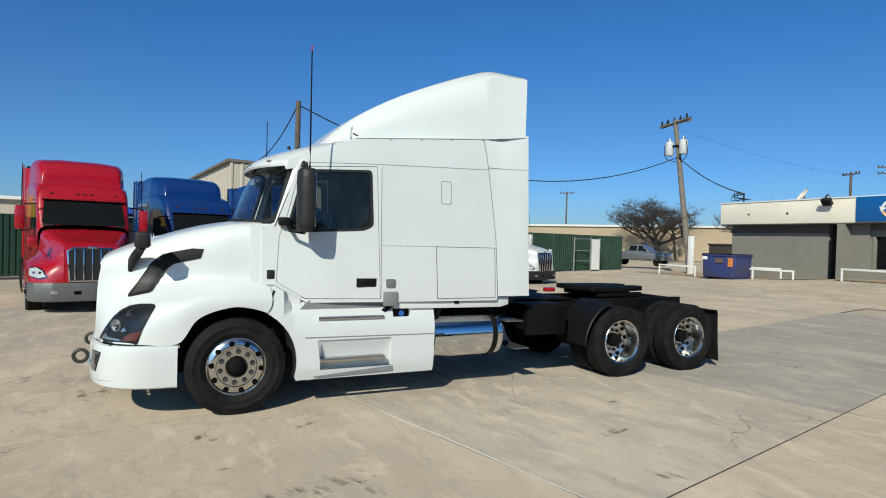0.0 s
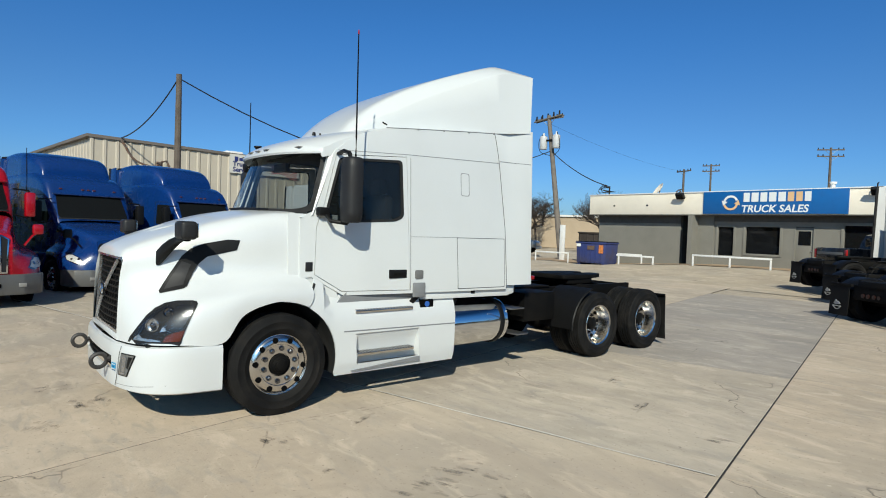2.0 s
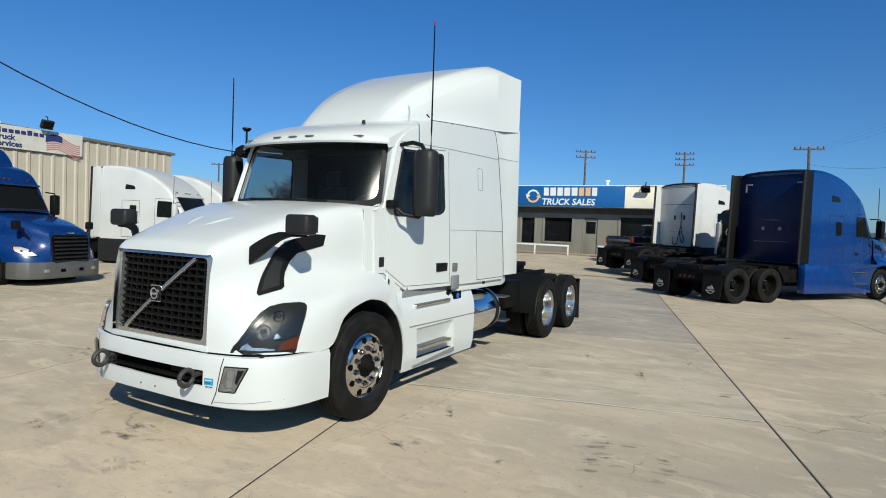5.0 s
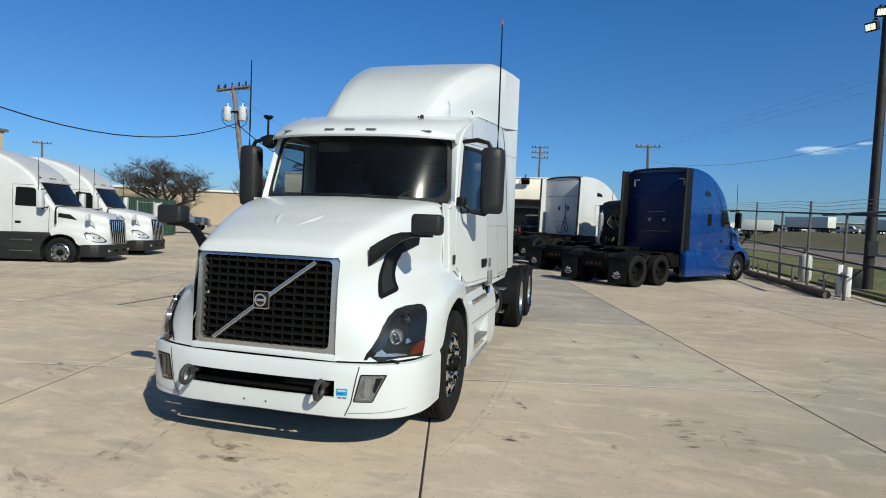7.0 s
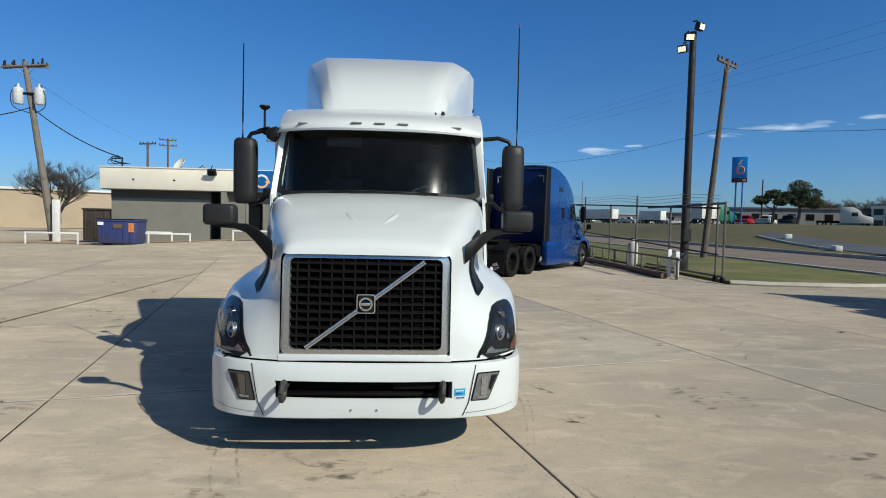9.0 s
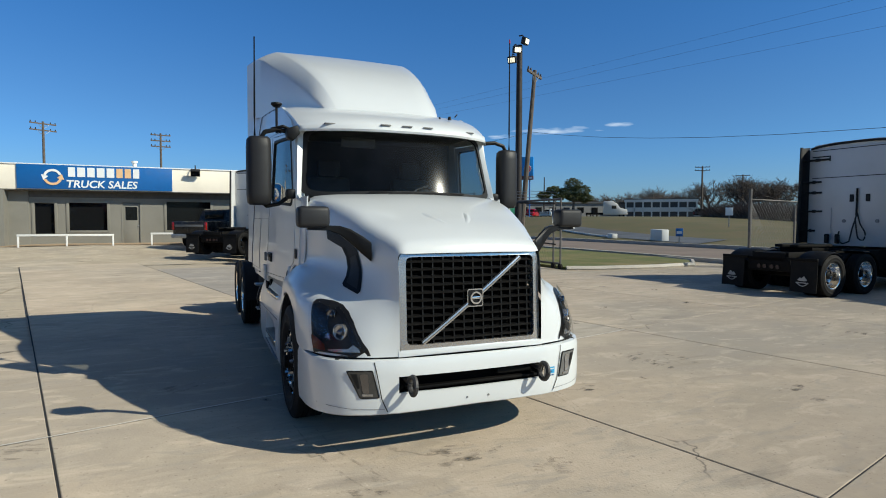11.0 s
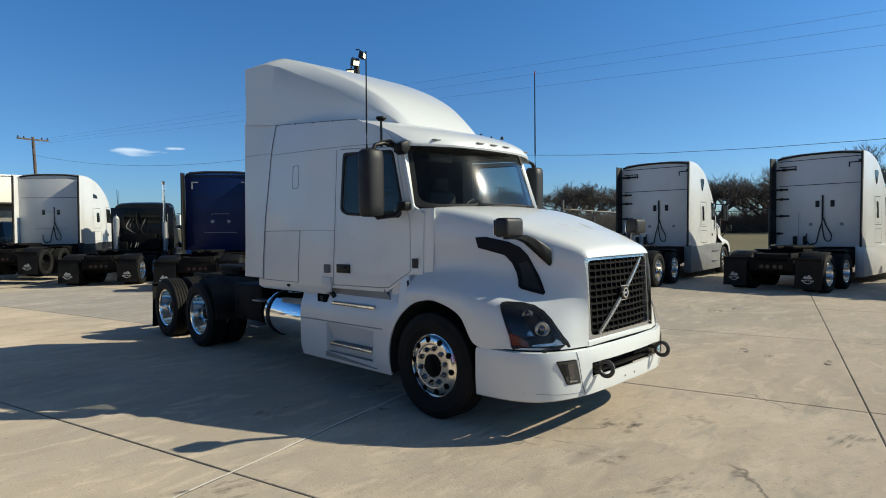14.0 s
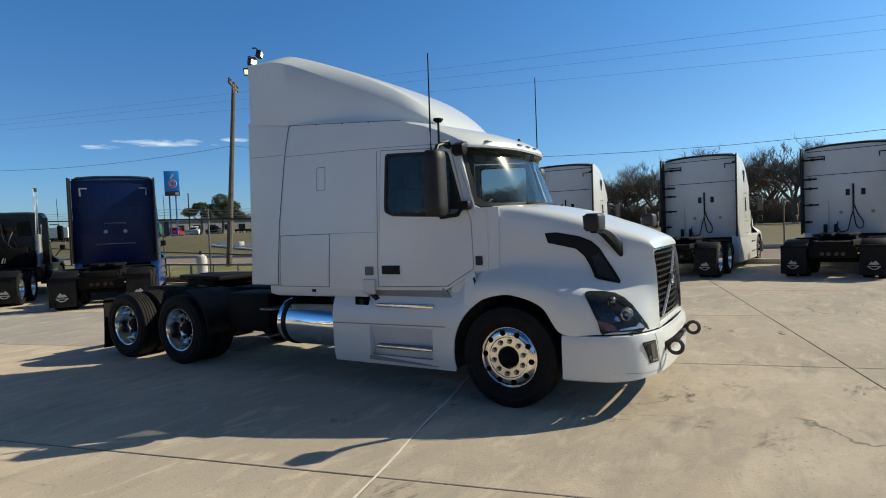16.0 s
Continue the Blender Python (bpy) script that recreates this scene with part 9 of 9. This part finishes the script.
def brush(name, x0, x1, y, h, n, label, seed):
    """A thicket of thin crossing twigs."""
    rnd = random.Random(seed)
    bm = bmesh.new()
    for i in range(n):
        x, yy = rnd.uniform(x0, x1), y + rnd.uniform(-4, 4)
        hh = h * (0.55 + 0.45 * noise.noise((x * 0.12, yy * 0.1, seed))) * rnd.uniform(0.6, 1.15)
        d = Vector((rnd.uniform(-0.6, 0.6), rnd.uniform(-0.6, 0.6), 1))
        p = Vector((x, yy, bank(x, yy) - 0.1))
        for j in range(5):
            e = p + Vector((d.x + rnd.uniform(-0.9, 0.9), d.y + rnd.uniform(-0.9, 0.9), rnd.uniform(0.5, 1.0))) * hh * rnd.uniform(0.5, 0.9)
            w = rnd.uniform(0.03, 0.08)
            bm.faces.new([bm.verts.new(q) for q in (p - Vector((w, 0, 0)), p + Vector((w, 0, 0)), e)])
    return tagged(part(name, bm, BRUSH), label, "brush", kind="stuff")


brush("thicket", -62, 95, 74, 7.0, 14000, "brown winter thicket under the bare trees", 5)
brush("thicket", -165, -62, 126, 8.5, 7000, "far brown winter thicket", 9)
brush("thicket", -340, -110, 104, 3.4, 4000, "far brown scrub behind the car lots", 13)


def evergreen(x, y, clumps, seed, z, label):
    """A trunk whose limbs carry rounded, flattened clumps: each (dx, dy, z, half width, half height)."""
    T = thing("evergreen_tree", label, "tree", "evergreen trees", at(x, y, 0, z))
    rnd = random.Random(seed)
    bm = bmesh.new()
    fork = Vector((0.1, 0.1, clumps[0][2] * 0.5))
    tube(bm, [(0, 0, -0.2), (0.12, 0.05, fork.z * 0.5), tuple(fork)], [0.34, 0.27, 0.22], 8)
    for dx, dy, cz, hw, hh in clumps:
        c = Vector((dx, dy, cz))
        mid = fork.lerp(c, 0.5) + Vector((rnd.uniform(-0.3, 0.3), rnd.uniform(-0.3, 0.3), -0.3))
        tube(bm, [tuple(fork), tuple(mid), tuple(c)], [0.16, 0.11, 0.05], 6)
    part("trunk", bm, BARK, T)
    for dx, dy, cz, hw, hh in clumps:
        bm = bmesh.new()
        for j in range(2200):
            d = Vector((rnd.gauss(0, 1), rnd.gauss(0, 1), rnd.gauss(0, 1))).normalized()
            k = rnd.uniform(0.45, 1.0) ** 0.6 * (0.86 + 0.32 * noise.noise(d * 2.6 + Vector((seed, dx, cz))))
            c = Vector((dx + d.x * k * hw, dy + d.y * k * hw, cz + d.z * k * hh))
            u = Vector((rnd.uniform(-1, 1), rnd.uniform(-1, 1), rnd.uniform(-0.6, 0.6))).normalized() * rnd.uniform(0.08, 0.18)
            w = u.cross(Vector((rnd.uniform(-1, 1), rnd.uniform(-1, 1), rnd.uniform(-1, 1)))).normalized() * rnd.uniform(0.04, 0.08)
            bm.faces.new([bm.verts.new(q) for q in (c - u, c + w, c + u, c - w)])
        part("crown", bm, LEAF, T)["kind"] = "stuff"


evergreen(-86.5, 64.0, [(0.0, 0.0, 6.3, 1.9, 1.3), (0.9, 1.3, 5.1, 2.0, 1.2), (-0.6, -1.1, 4.8, 1.7, 1.1), (1.3, 1.9, 3.7, 1.6, 1.0), (0.1, 0.2, 3.9, 2.0, 0.9)], 4, 2.4, "dark olive pine with dense rounded clumps")
evergreen(-88.0, 60.6, [(0.0, 0.0, 5.2, 1.5, 0.9), (-1.0, -1.4, 4.2, 1.6, 0.9), (0.7, 0.9, 4.0, 1.4, 0.8)], 8, 2.4, "smaller olive pine beside the motel")

# ---------------------------------------------------------------- far buildings and road side
TAN = mat("tan_brick_far", (0.42, 0.33, 0.23), 0.85, vary=0.12, scale=0.3, fine=5)
FARD = mat("dark_siding_far", (0.10, 0.10, 0.10), 0.8, vary=0.15, scale=0.3)
FARW = mat("white_siding_far", (0.68, 0.67, 0.63), 0.7, vary=0.08, scale=0.3)


def far_house(x, y, lx, ly, h, wall, roof, turn, label, windows=6, gable=0.0, name="far_building"):
    B = thing(name, label, "building", "far buildings", at(x, y, turn, 0.0))
    flat_box("wall", -lx / 2, lx / 2, -ly / 2, ly / 2, -0.2, h, wall, B)
    if gable:
        bm = bmesh.new()
        prism(bm, [(-ly / 2 - 0.4, h), (ly / 2 + 0.4, h), (0, h + gable)], -lx / 2 - 0.4, lx / 2 + 0.4, "yz")
        part("roof", bm, roof, B)
    else:
        flat_box("roof", -lx / 2 - 0.3, lx / 2 + 0.3, -ly / 2 - 0.3, ly / 2 + 0.3, h, h + 0.3, roof, B)
    for i in range(windows):
        w = lx / windows
        cx = -lx / 2 + w * (i + 0.5)
        for s in (1, -1):
            flat_box("window", cx - w * 0.22, cx + w * 0.22, s * ly / 2 - 0.04, s * ly / 2 + 0.04, h * 0.35, h * 0.72, PANE, B)
    return B


far_house(-80, -52, 110, 16, 4.7, TAN, FARW, 122, "long tan brick warehouse behind the yard", 0)
far_house(-26, -58, 14, 12, 6.2, BEIGE, WHITEM, 60, "pale metal shed beyond the green fence", 3, 0.8)
FARG = mat("grey_siding_far", (0.24, 0.235, 0.225), 0.85, vary=0.15, scale=0.3)
far_house(-104, 77, 27, 12, 3.1, FARG, FARD, 66.8, "long low grey motel building with a dark roof", 9, name="far_building").location.z = 2.5
band = far_house(-93, 91.6, 14, 12, 3.6, FARD, FARD, 46, "low building with a pale pillared gallery", 0)
band.location.z = 2.6
flat_box("fascia", -7.2, 7.2, -6.5, -6.2, 3.2, 3.75, FARW, band)
flat_box("gallery_rail", -7.0, 7.0, -6.45, -6.3, 1.2, 2.1, FARW, band)
for k in range(9):
    flat_box("pillar", -7.0 + k * 1.72, -6.7 + k * 1.72, -6.45, -6.2, 0.0, 3.2, FARW, band)
far_house(-290, 118, 40, 16, 4.5, FARW, FARD, 20, "white commercial building in the distance", 8).location.z = 2.0
far_house(-330, 60, 60, 20, 5.0, FARW, FARW, 10, "pale warehouse in the distance", 10).location.z = 1.5
far_house(-190, 96, 22, 12, 4.2, FARG, FARD, 60, "grey workshop in the distance", 5).location.z = 2.2
far_house(-165, 92, 9, 8, 4.6, FARW, FARG, 62, "white shed in the distance", 2).location.z = 2.3
far_house(-236, 90, 30, 14, 4.5, FARG, FARW, 75, "grey and white shop in the distance", 6).location.z = 2.0
far_house(-190, 5, 30, 18, 6.0, TAN, FARD, 0, "tan commercial building in the distance", 6)
fs = thing("motel_sign", "tall blue roadside sign with a red emblem", "sign", m=at(-81.0, 50.6, -42, 2.3))
for y in (-0.46, 0.46):
    bm = bmesh.new()
    cyl(bm, (0, y, 0), (0, y, 7.3), 0.11, n=10)
    part("leg", bm, mat("blue_post", (0.02, 0.10, 0.35), 0.5) if y < 0 else bpy.data.materials["blue_post"], fs)
flat_box("panel", -0.25, 0.25, -1.08, 1.08, 7.15, 10.35, mat("sky_blue_panel", (0.010, 0.24, 0.66), 0.4, vary=0.05), fs, 0.03)
SIGNRED = mat("sign_red", (0.72, 0.05, 0.10), 0.45)
bm = bmesh.new()
lathe(bm, [(0.30, 0), (0.32, 0.03), (0.62, 0.03), (0.64, 0)], 24, "x", (0.255, 0.12, 8.35))
part("emblem", bm, FARW, fs)
bm = bmesh.new()
lathe(bm, [(0.38, 0), (0.40, 0.03), (0.54, 0.03), (0.56, 0)], 24, "x", (0.285, 0.12, 8.35))
part("emblem", bm, SIGNRED, fs)
bm = bmesh.new()
prism(bm, rounded([(-0.30, 9.15), (0.02, 9.15), (0.42, 9.85), (0.16, 9.95)], 0.08, 3), 0.255, 0.29, "yz")
part("emblem", bm, FARW, fs)
flat_box("foot_panel", -0.18, 0.18, -1.08, 1.08, 6.5, 7.12, mat("dark_red_panel", (0.10, 0.02, 0.025), 0.5), fs, 0.02)
flat_box("foot_word", 0.18, 0.20, 0.45, 0.95, 6.65, 7.0, FARW, fs)
utility_pole(-92.0, 61.2, 8.0, 0, m=MASTGREY, r=0.13, z0=2.3, label="thin dark pole beside the motel")
# paved lot beyond the kerb with white blocks round it
bm = bmesh.new()
near, far_ = ((-26.0, 31.2), (-58.6, 39.6)), ((-28.0, 36.6), (-60.0, 42.2))
loft(bm, [[(x, y, bank(x, y) + 0.05) for x, y in ((a[0] + (b[0] - a[0]) * t, a[1] + (b[1] - a[1]) * t) for t in np.linspace(0, 1, 24))] for a, b in [tuple((n[0] + (f[0] - n[0]) * k, n[1] + (f[1] - n[1]) * k) for n, f in zip(near, far_)) for k in np.linspace(0, 1, 8)]])
bmesh.ops.recalc_face_normals(bm, faces=bm.faces[:])
tagged(part("pavement", bm, mat("blue_grey_asphalt", (0.09, 0.10, 0.115), 0.85, vary=0.2, scale=0.4, fine=14, world=True)), "grey paved lot across the road", "pavement", kind="structure")
ts = thing("street_sign", "small blue and white road sign on a post", "sign", m=at(-27.8, 31.4, -45, 0.1))
flat_box("post", -0.04, 0.04, -0.04, 0.04, 0, 1.0, STEEL, ts)
flat_box("plate", 0.04, 0.07, -0.25, 0.25, 0.55, 1.15, SIGNBLUE, ts, 0.005)
flat_box("word_bar", 0.07, 0.075, -0.18, 0.18, 0.75, 0.95, LETTER, ts)
ts = thing("street_sign", "white square road sign on a thin post", "sign", m=at(-38.0, 48.3, -50, 0.9))
flat_box("post", -0.04, 0.04, -0.04, 0.04, 0, 2.2, STEEL, ts)
flat_box("plate", 0.04, 0.07, -0.35, 0.35, 1.5, 2.3, LETTER, ts, 0.005)
rq = random.Random(5)
for k in range(18):
    ang, d = radians(151.0 + k * 0.95 + rq.uniform(-0.3, 0.3)), rq.uniform(150, 215)
    x, y = 5.4 + d * math.cos(ang), 0.3 + d * math.sin(ang)
    if k in (1, 6, 11, 15):
        T = thing("box_trailer", "white box trailer parked across the field", "trailer", "far trailers", at(x, y, rq.choice((30, 70, 100)), bank(x, y)))
        ln = rq.choice((3.0, 3.6, 6.0))
        flat_box("body", -ln, ln, -1.25, 1.25, 1.1, 3.7, FARW, T, 0.03)
        flat_box("chassis", -ln + 0.3, ln - 0.3, -0.6, 0.6, 0.75, 1.1, FRAME, T)
        for wx in (-ln + 1.2, -ln + 2.4, ln - 1.4):
            for s in (1, -1):
                w = part("wheel", TYRE_R, None, T)
                w.matrix_basis = Matrix.Translation((wx, s * 1.0, 0.5))
    else:
        pickup(at(x, y, rq.choice((20, 70, 160)), bank(x, y)), (FARW, SILVER, DARKCAR, FARW)[k % 4], "small pickup parked across the field")
for az, d, paint, lb in ((147.6, 116, FARW, "small white car in front of the motel"), (145.9, 116, DARKCAR, "small dark car in front of the motel"), (149.1, 118, RED, "small red car in front of the motel"), (133.9, 118, DARKCAR, "small dark car by the pillared building")):
    x, y = 5.4 + d * math.cos(radians(az)), 0.3 + d * math.sin(radians(az))
    pickup(at(x, y, 132, bank(x, y) - 0.3), paint, lb)
GREENVAN = mat("green_van_paint", (0.02, 0.16, 0.10), 0.4, vary=0.1)
for az, d, paint, lb in ((151.2, 116, GREENVAN, "green box truck parked across the field"), (141.6, 120, FARW, "white tractor parked beside the motel")):
    x, y = 5.4 + d * math.cos(radians(az)), 0.3 + d * math.sin(radians(az))
    T = thing("box_truck", lb, "truck", "", at(x, y, 51 if "green" not in lb else 112, bank(x, y)))
    bm = bmesh.new()
    prism(bm, [(-1.6, 0.6), (-1.6, 3.2), (0.2, 3.3), (1.1, 2.7), (1.5, 2.0), (2.9, 1.6), (3.0, 0.6)], -1.15, 1.15, "xz", 0.08)
    part("cab", bm, paint, T)
    flat_box("side_window", 0.0, 0.9, -1.17, -1.14, 1.75, 2.4, PANE, T)
    if "box" in lb:
        flat_box("body", -6.0, -1.75, -1.25, 1.25, 0.9, 3.6, FARW, T, 0.03)
    else:
        flat_box("chassis", -5.0, -1.6, -0.5, 0.5, 0.6, 1.0, FRAME, T)
    for wx in (1.9, -3.2, -4.4):
        for s in (1, -1):
            w = part("wheel", TYRE_R, None, T)
            w.matrix_basis = Matrix.Translation((wx, s * 0.95, 0.5))
for x, y, l, w_, h in ((-31.5, 33.0, 2.2, 0.6, 0.95), (-38.4, 33.9, 1.35, 0.5, 0.42), (-52.4, 39.4, 0.7, 0.6, 0.5)):
    W = thing("barrier_block", "white painted concrete barrier block", "barrier", "white barriers", at(x, y, 160, bank(x, y)))
    flat_box("block", -l / 2, l / 2, -w_ / 2, w_ / 2, 0, h, FARW, W, 0.05)
W = thing("parking_kerb", "long white painted kerb round the paved lot", "kerb")
bm = bmesh.new()
tube(bm, [(x, y, bank(x, y) + 0.10) for x, y in ((-39.0 - 18.5 * t, 34.2 + 5.2 * t) for t in np.linspace(0, 1, 12))], 0.10, 6)
part("kerb_stone", bm, FARW, W)

# ---------------------------------------------------------------- small far work truck
WT = thing("work_truck", "small white work truck with a dark red flatbed", "truck", m=at(-72.8, -56.6, 60))
flat_box("cab", 0.2, 2.0, -1.0, 1.0, 0.75, 2.6, FARW, WT, 0.08)
flat_box("hood", 2.0, 3.1, -0.95, 0.95, 0.75, 1.65, FARW, WT, 0.08)
flat_box("windscreen", 1.98, 2.02, -0.85, 0.85, 1.75, 2.45, PANE, WT)
flat_box("side_window", 0.7, 1.7, 0.99, 1.02, 1.75, 2.4, PANE, WT)
flat_box("flatbed", -4.2, 0.1, -1.15, 1.15, 0.95, 1.15, mat("dark_red_steel", (0.14, 0.02, 0.02), 0.6, vary=0.2), WT, 0.02)
flat_box("headboard", -0.1, 0.1, -1.15, 1.15, 1.15, 2.0, bpy.data.materials["dark_red_steel"], WT, 0.02)
flat_box("chassis", -4.0, 3.0, -0.5, 0.5, 0.55, 0.95, FRAME, WT)
for wx in (2.3, -2.6):
    for s in (1, -1):
        w = part("wheel", TYRE_R, None, WT)
        w.matrix_basis = Matrix.Translation((wx, s * 0.92, 0.49))

# ---------------------------------------------------------------- slabs of the yard and their joints
bm = bmesh.new()
for i in range(-6, 8):
    u = 3.29 + 4.235 * i - 0.007
    loft(bm, [[tuple(SLAB @ Vector((u + SKEW * v + w, v, -0.006))) for w in (-0.010, 0.010)] for v in np.linspace(4.85 if i == -1 else -28, 18, 12)])
for j in range(-8, 7):
    v = 0.96 + 3.88 * j - 0.011
    wide = 0.016 if j in (0, 1) else 0.009
    loft(bm, [[tuple(SLAB @ Vector((u, v + w, -0.006))) for w in (-wide, wide)] for u in np.linspace(-22, 30, 12)])
bmesh.ops.recalc_face_normals(bm, faces=bm.faces[:])
part("joint_sealer", bm, JOINT, yard, "dark sealed joints")
bm = bmesh.new()
for k in range(24):
    v = -9.6 + k * 0.6
    loft(bm, [[tuple(SLAB @ Vector((3.29 - 4.235 - 0.007 + SKEW * (v + 0.6 * t) + w + 0.006 * math.sin(k * 2.3 + t * 2), v + 0.6 * t, 0.003))) for w in (-0.013 - 0.004 * math.sin(k), 0.012)] for t in (0, 0.5, 1)])
bmesh.ops.recalc_face_normals(bm, faces=bm.faces[:])
part("pale_joint", bm, JOINTW, yard, "pale filled joint")
grey_slab, mid_slab = slab.copy(), slab.copy()
grey_slab.materials[0], mid_slab.materials[0] = CONCG, CONCM
for k, (p, grey) in enumerate(slabs):
    o = part("slab", (slab, mid_slab, grey_slab)[grey], None, yard)
    o.matrix_basis = Matrix.Translation((p.x, p.y, 0.0005 * ((k * 7) % 5 - 2))) @ SLAB

# rubber scuffs and tyre marks on the slabs
SCUFF = bpy.data.materials.new("rubber_scuff")
SCUFF.use_nodes = True
sn = SCUFF.node_tree
sb_ = sn.nodes["Principled BSDF"]
sb_.inputs["Base Color"].default_value = (0.10, 0.093, 0.082, 1)
sb_.inputs["Roughness"].default_value = 0.85
st_ = sn.nodes.new("ShaderNodeTexNoise")
st_.inputs["Scale"].default_value, st_.inputs["Detail"].default_value = 7.0, 6
sr_ = sn.nodes.new("ShaderNodeMapRange")
sr_.inputs["From Min"].default_value, sr_.inputs["From Max"].default_value, sr_.inputs["To Max"].default_value = 0.44, 0.76, 0.42
sn.links.new(sn.nodes.new("ShaderNodeNewGeometry").outputs["Position"], st_.inputs["Vector"])
sn.links.new(st_.outputs["Fac"], sr_.inputs["Value"])
sn.links.new(sr_.outputs["Result"], sb_.inputs["Alpha"])


def ribbon(bm, pts, w, z=0.004):
    """A flat tapered streak along pts."""
    rows = []
    for i, p in enumerate(pts):
        a, b = Vector(pts[max(i - 1, 0)]), Vector(pts[min(i + 1, len(pts) - 1)])
        d = (b - a).normalized()
        k = 0.25 + 0.75 * math.sin(math.pi * (i + 0.3) / (len(pts) - 0.4))
        rows.append([(p[0] - d.y * w * k / 2, p[1] + d.x * w * k / 2, z), (p[0] + d.y * w * k / 2, p[1] - d.x * w * k / 2, z)])
    loft(bm, rows)


rng = random.Random(5)
bm = bmesh.new()


def scuff(x, y, turn, long, wide, n):
    """A patch of n short parallel rubs."""
    c, s = math.cos(turn), math.sin(turn)
    for i in range(n):
        v = rng.uniform(-0.5, 0.5) * wide
        l = long * rng.uniform(0.55, 1.0)
        o = rng.uniform(-0.3, 0.3) * long
        pts = [(x + c * u - s * (v + 0.03 * math.sin(u * 4)), y + s * u + c * (v + 0.03 * math.sin(u * 4))) for u in np.linspace(o - l / 2, o + l / 2, 6)]
        ribbon(bm, pts, rng.uniform(0.03, 0.08), 0.0035 + 0.0004 * (i % 4))


for x, y, turn, long, wide, n in ((1.40, -0.2, 1.2, 0.34, 0.36, 8), (1.66, -0.95, 1.1, 0.30, 0.34, 7), (1.9, 0.44, 0.9, 0.3, 0.3, 6), (2.98, 0.73, 1.3, 0.45, 0.25, 6), (2.3, -1.16, 1.0, 0.4, 0.35, 6), (0.25, 2.65, 0.3, 0.12, 0.08, 4), (-0.36, 3.2, 1.9, 0.3, 0.8, 14), (0.32, 1.84, 1.7, 0.25, 0.35, 8), (-3.31, 3.01, 0.2, 0.5, 0.14, 5), (-4.14, 2.16, 0.1, 0.35, 0.15, 4), (-0.35, 3.75, 1.55, 0.22, 0.6, 7), (0.02, -3.27, 1.2, 0.5, 0.4, 7), (-0.5, -1.34, 0.4, 0.15, 0.08, 3), (-0.5, 1.7, 0.3, 0.4, 0.2, 3)):
    scuff(x, y, turn, long, wide, n)
for k in range(44):
    scuff(rng.uniform(-12, 12), rng.uniform(-6, 11), rng.choice((1.75, 1.8, 1.85, 1.6, 2.2)) + rng.uniform(-0.3, 0.3), rng.uniform(0.2, 0.6), rng.uniform(0.08, 0.3), rng.randint(3, 6))
for P in ([(-2.18, 1.42), (-1.1, 1.44), (0.0, 1.42), (0.99, 1.25), (1.5, 1.05)], [(-2.18, 1.50), (-1.1, 1.52), (0.0, 1.49), (0.95, 1.32)], [(1.95, -0.83), (1.56, -1.0), (1.0, -1.13), (0.3, -1.2)], [(1.92, -0.65), (1.70, -0.76), (1.03, -0.97), (0.4, -1.05)]):
    ribbon(bm, [p[:2] for p in spline([(*p, 0.0) for p in P], 16)], 0.022, 0.0038)
for k in range(16):
    x, y, t, l, q = rng.uniform(-9, 9), rng.uniform(-6, 9), rng.choice((1.8, 1.8, 0.3, 2.4)) + rng.uniform(-0.4, 0.4), rng.uniform(1.2, 4.0), rng.uniform(-0.25, 0.25)
    pts = [(x + u * math.cos(t + q * u), y + u * math.sin(t + q * u)) for u in np.linspace(0, l, 14)]
    ribbon(bm, pts, rng.uniform(0.012, 0.03), 0.0036 + 0.0001 * k)
bmesh.ops.recalc_face_normals(bm, faces=bm.faces[:])
for f in bm.faces:
    f.normal_update()
    if f.normal.z < 0:
        f.normal_flip()
scuffs = part("scuff_marks", bm, SCUFF, yard, "grey rubber scuffs and tyre streaks")
scuffs["kind"] = "stuff"
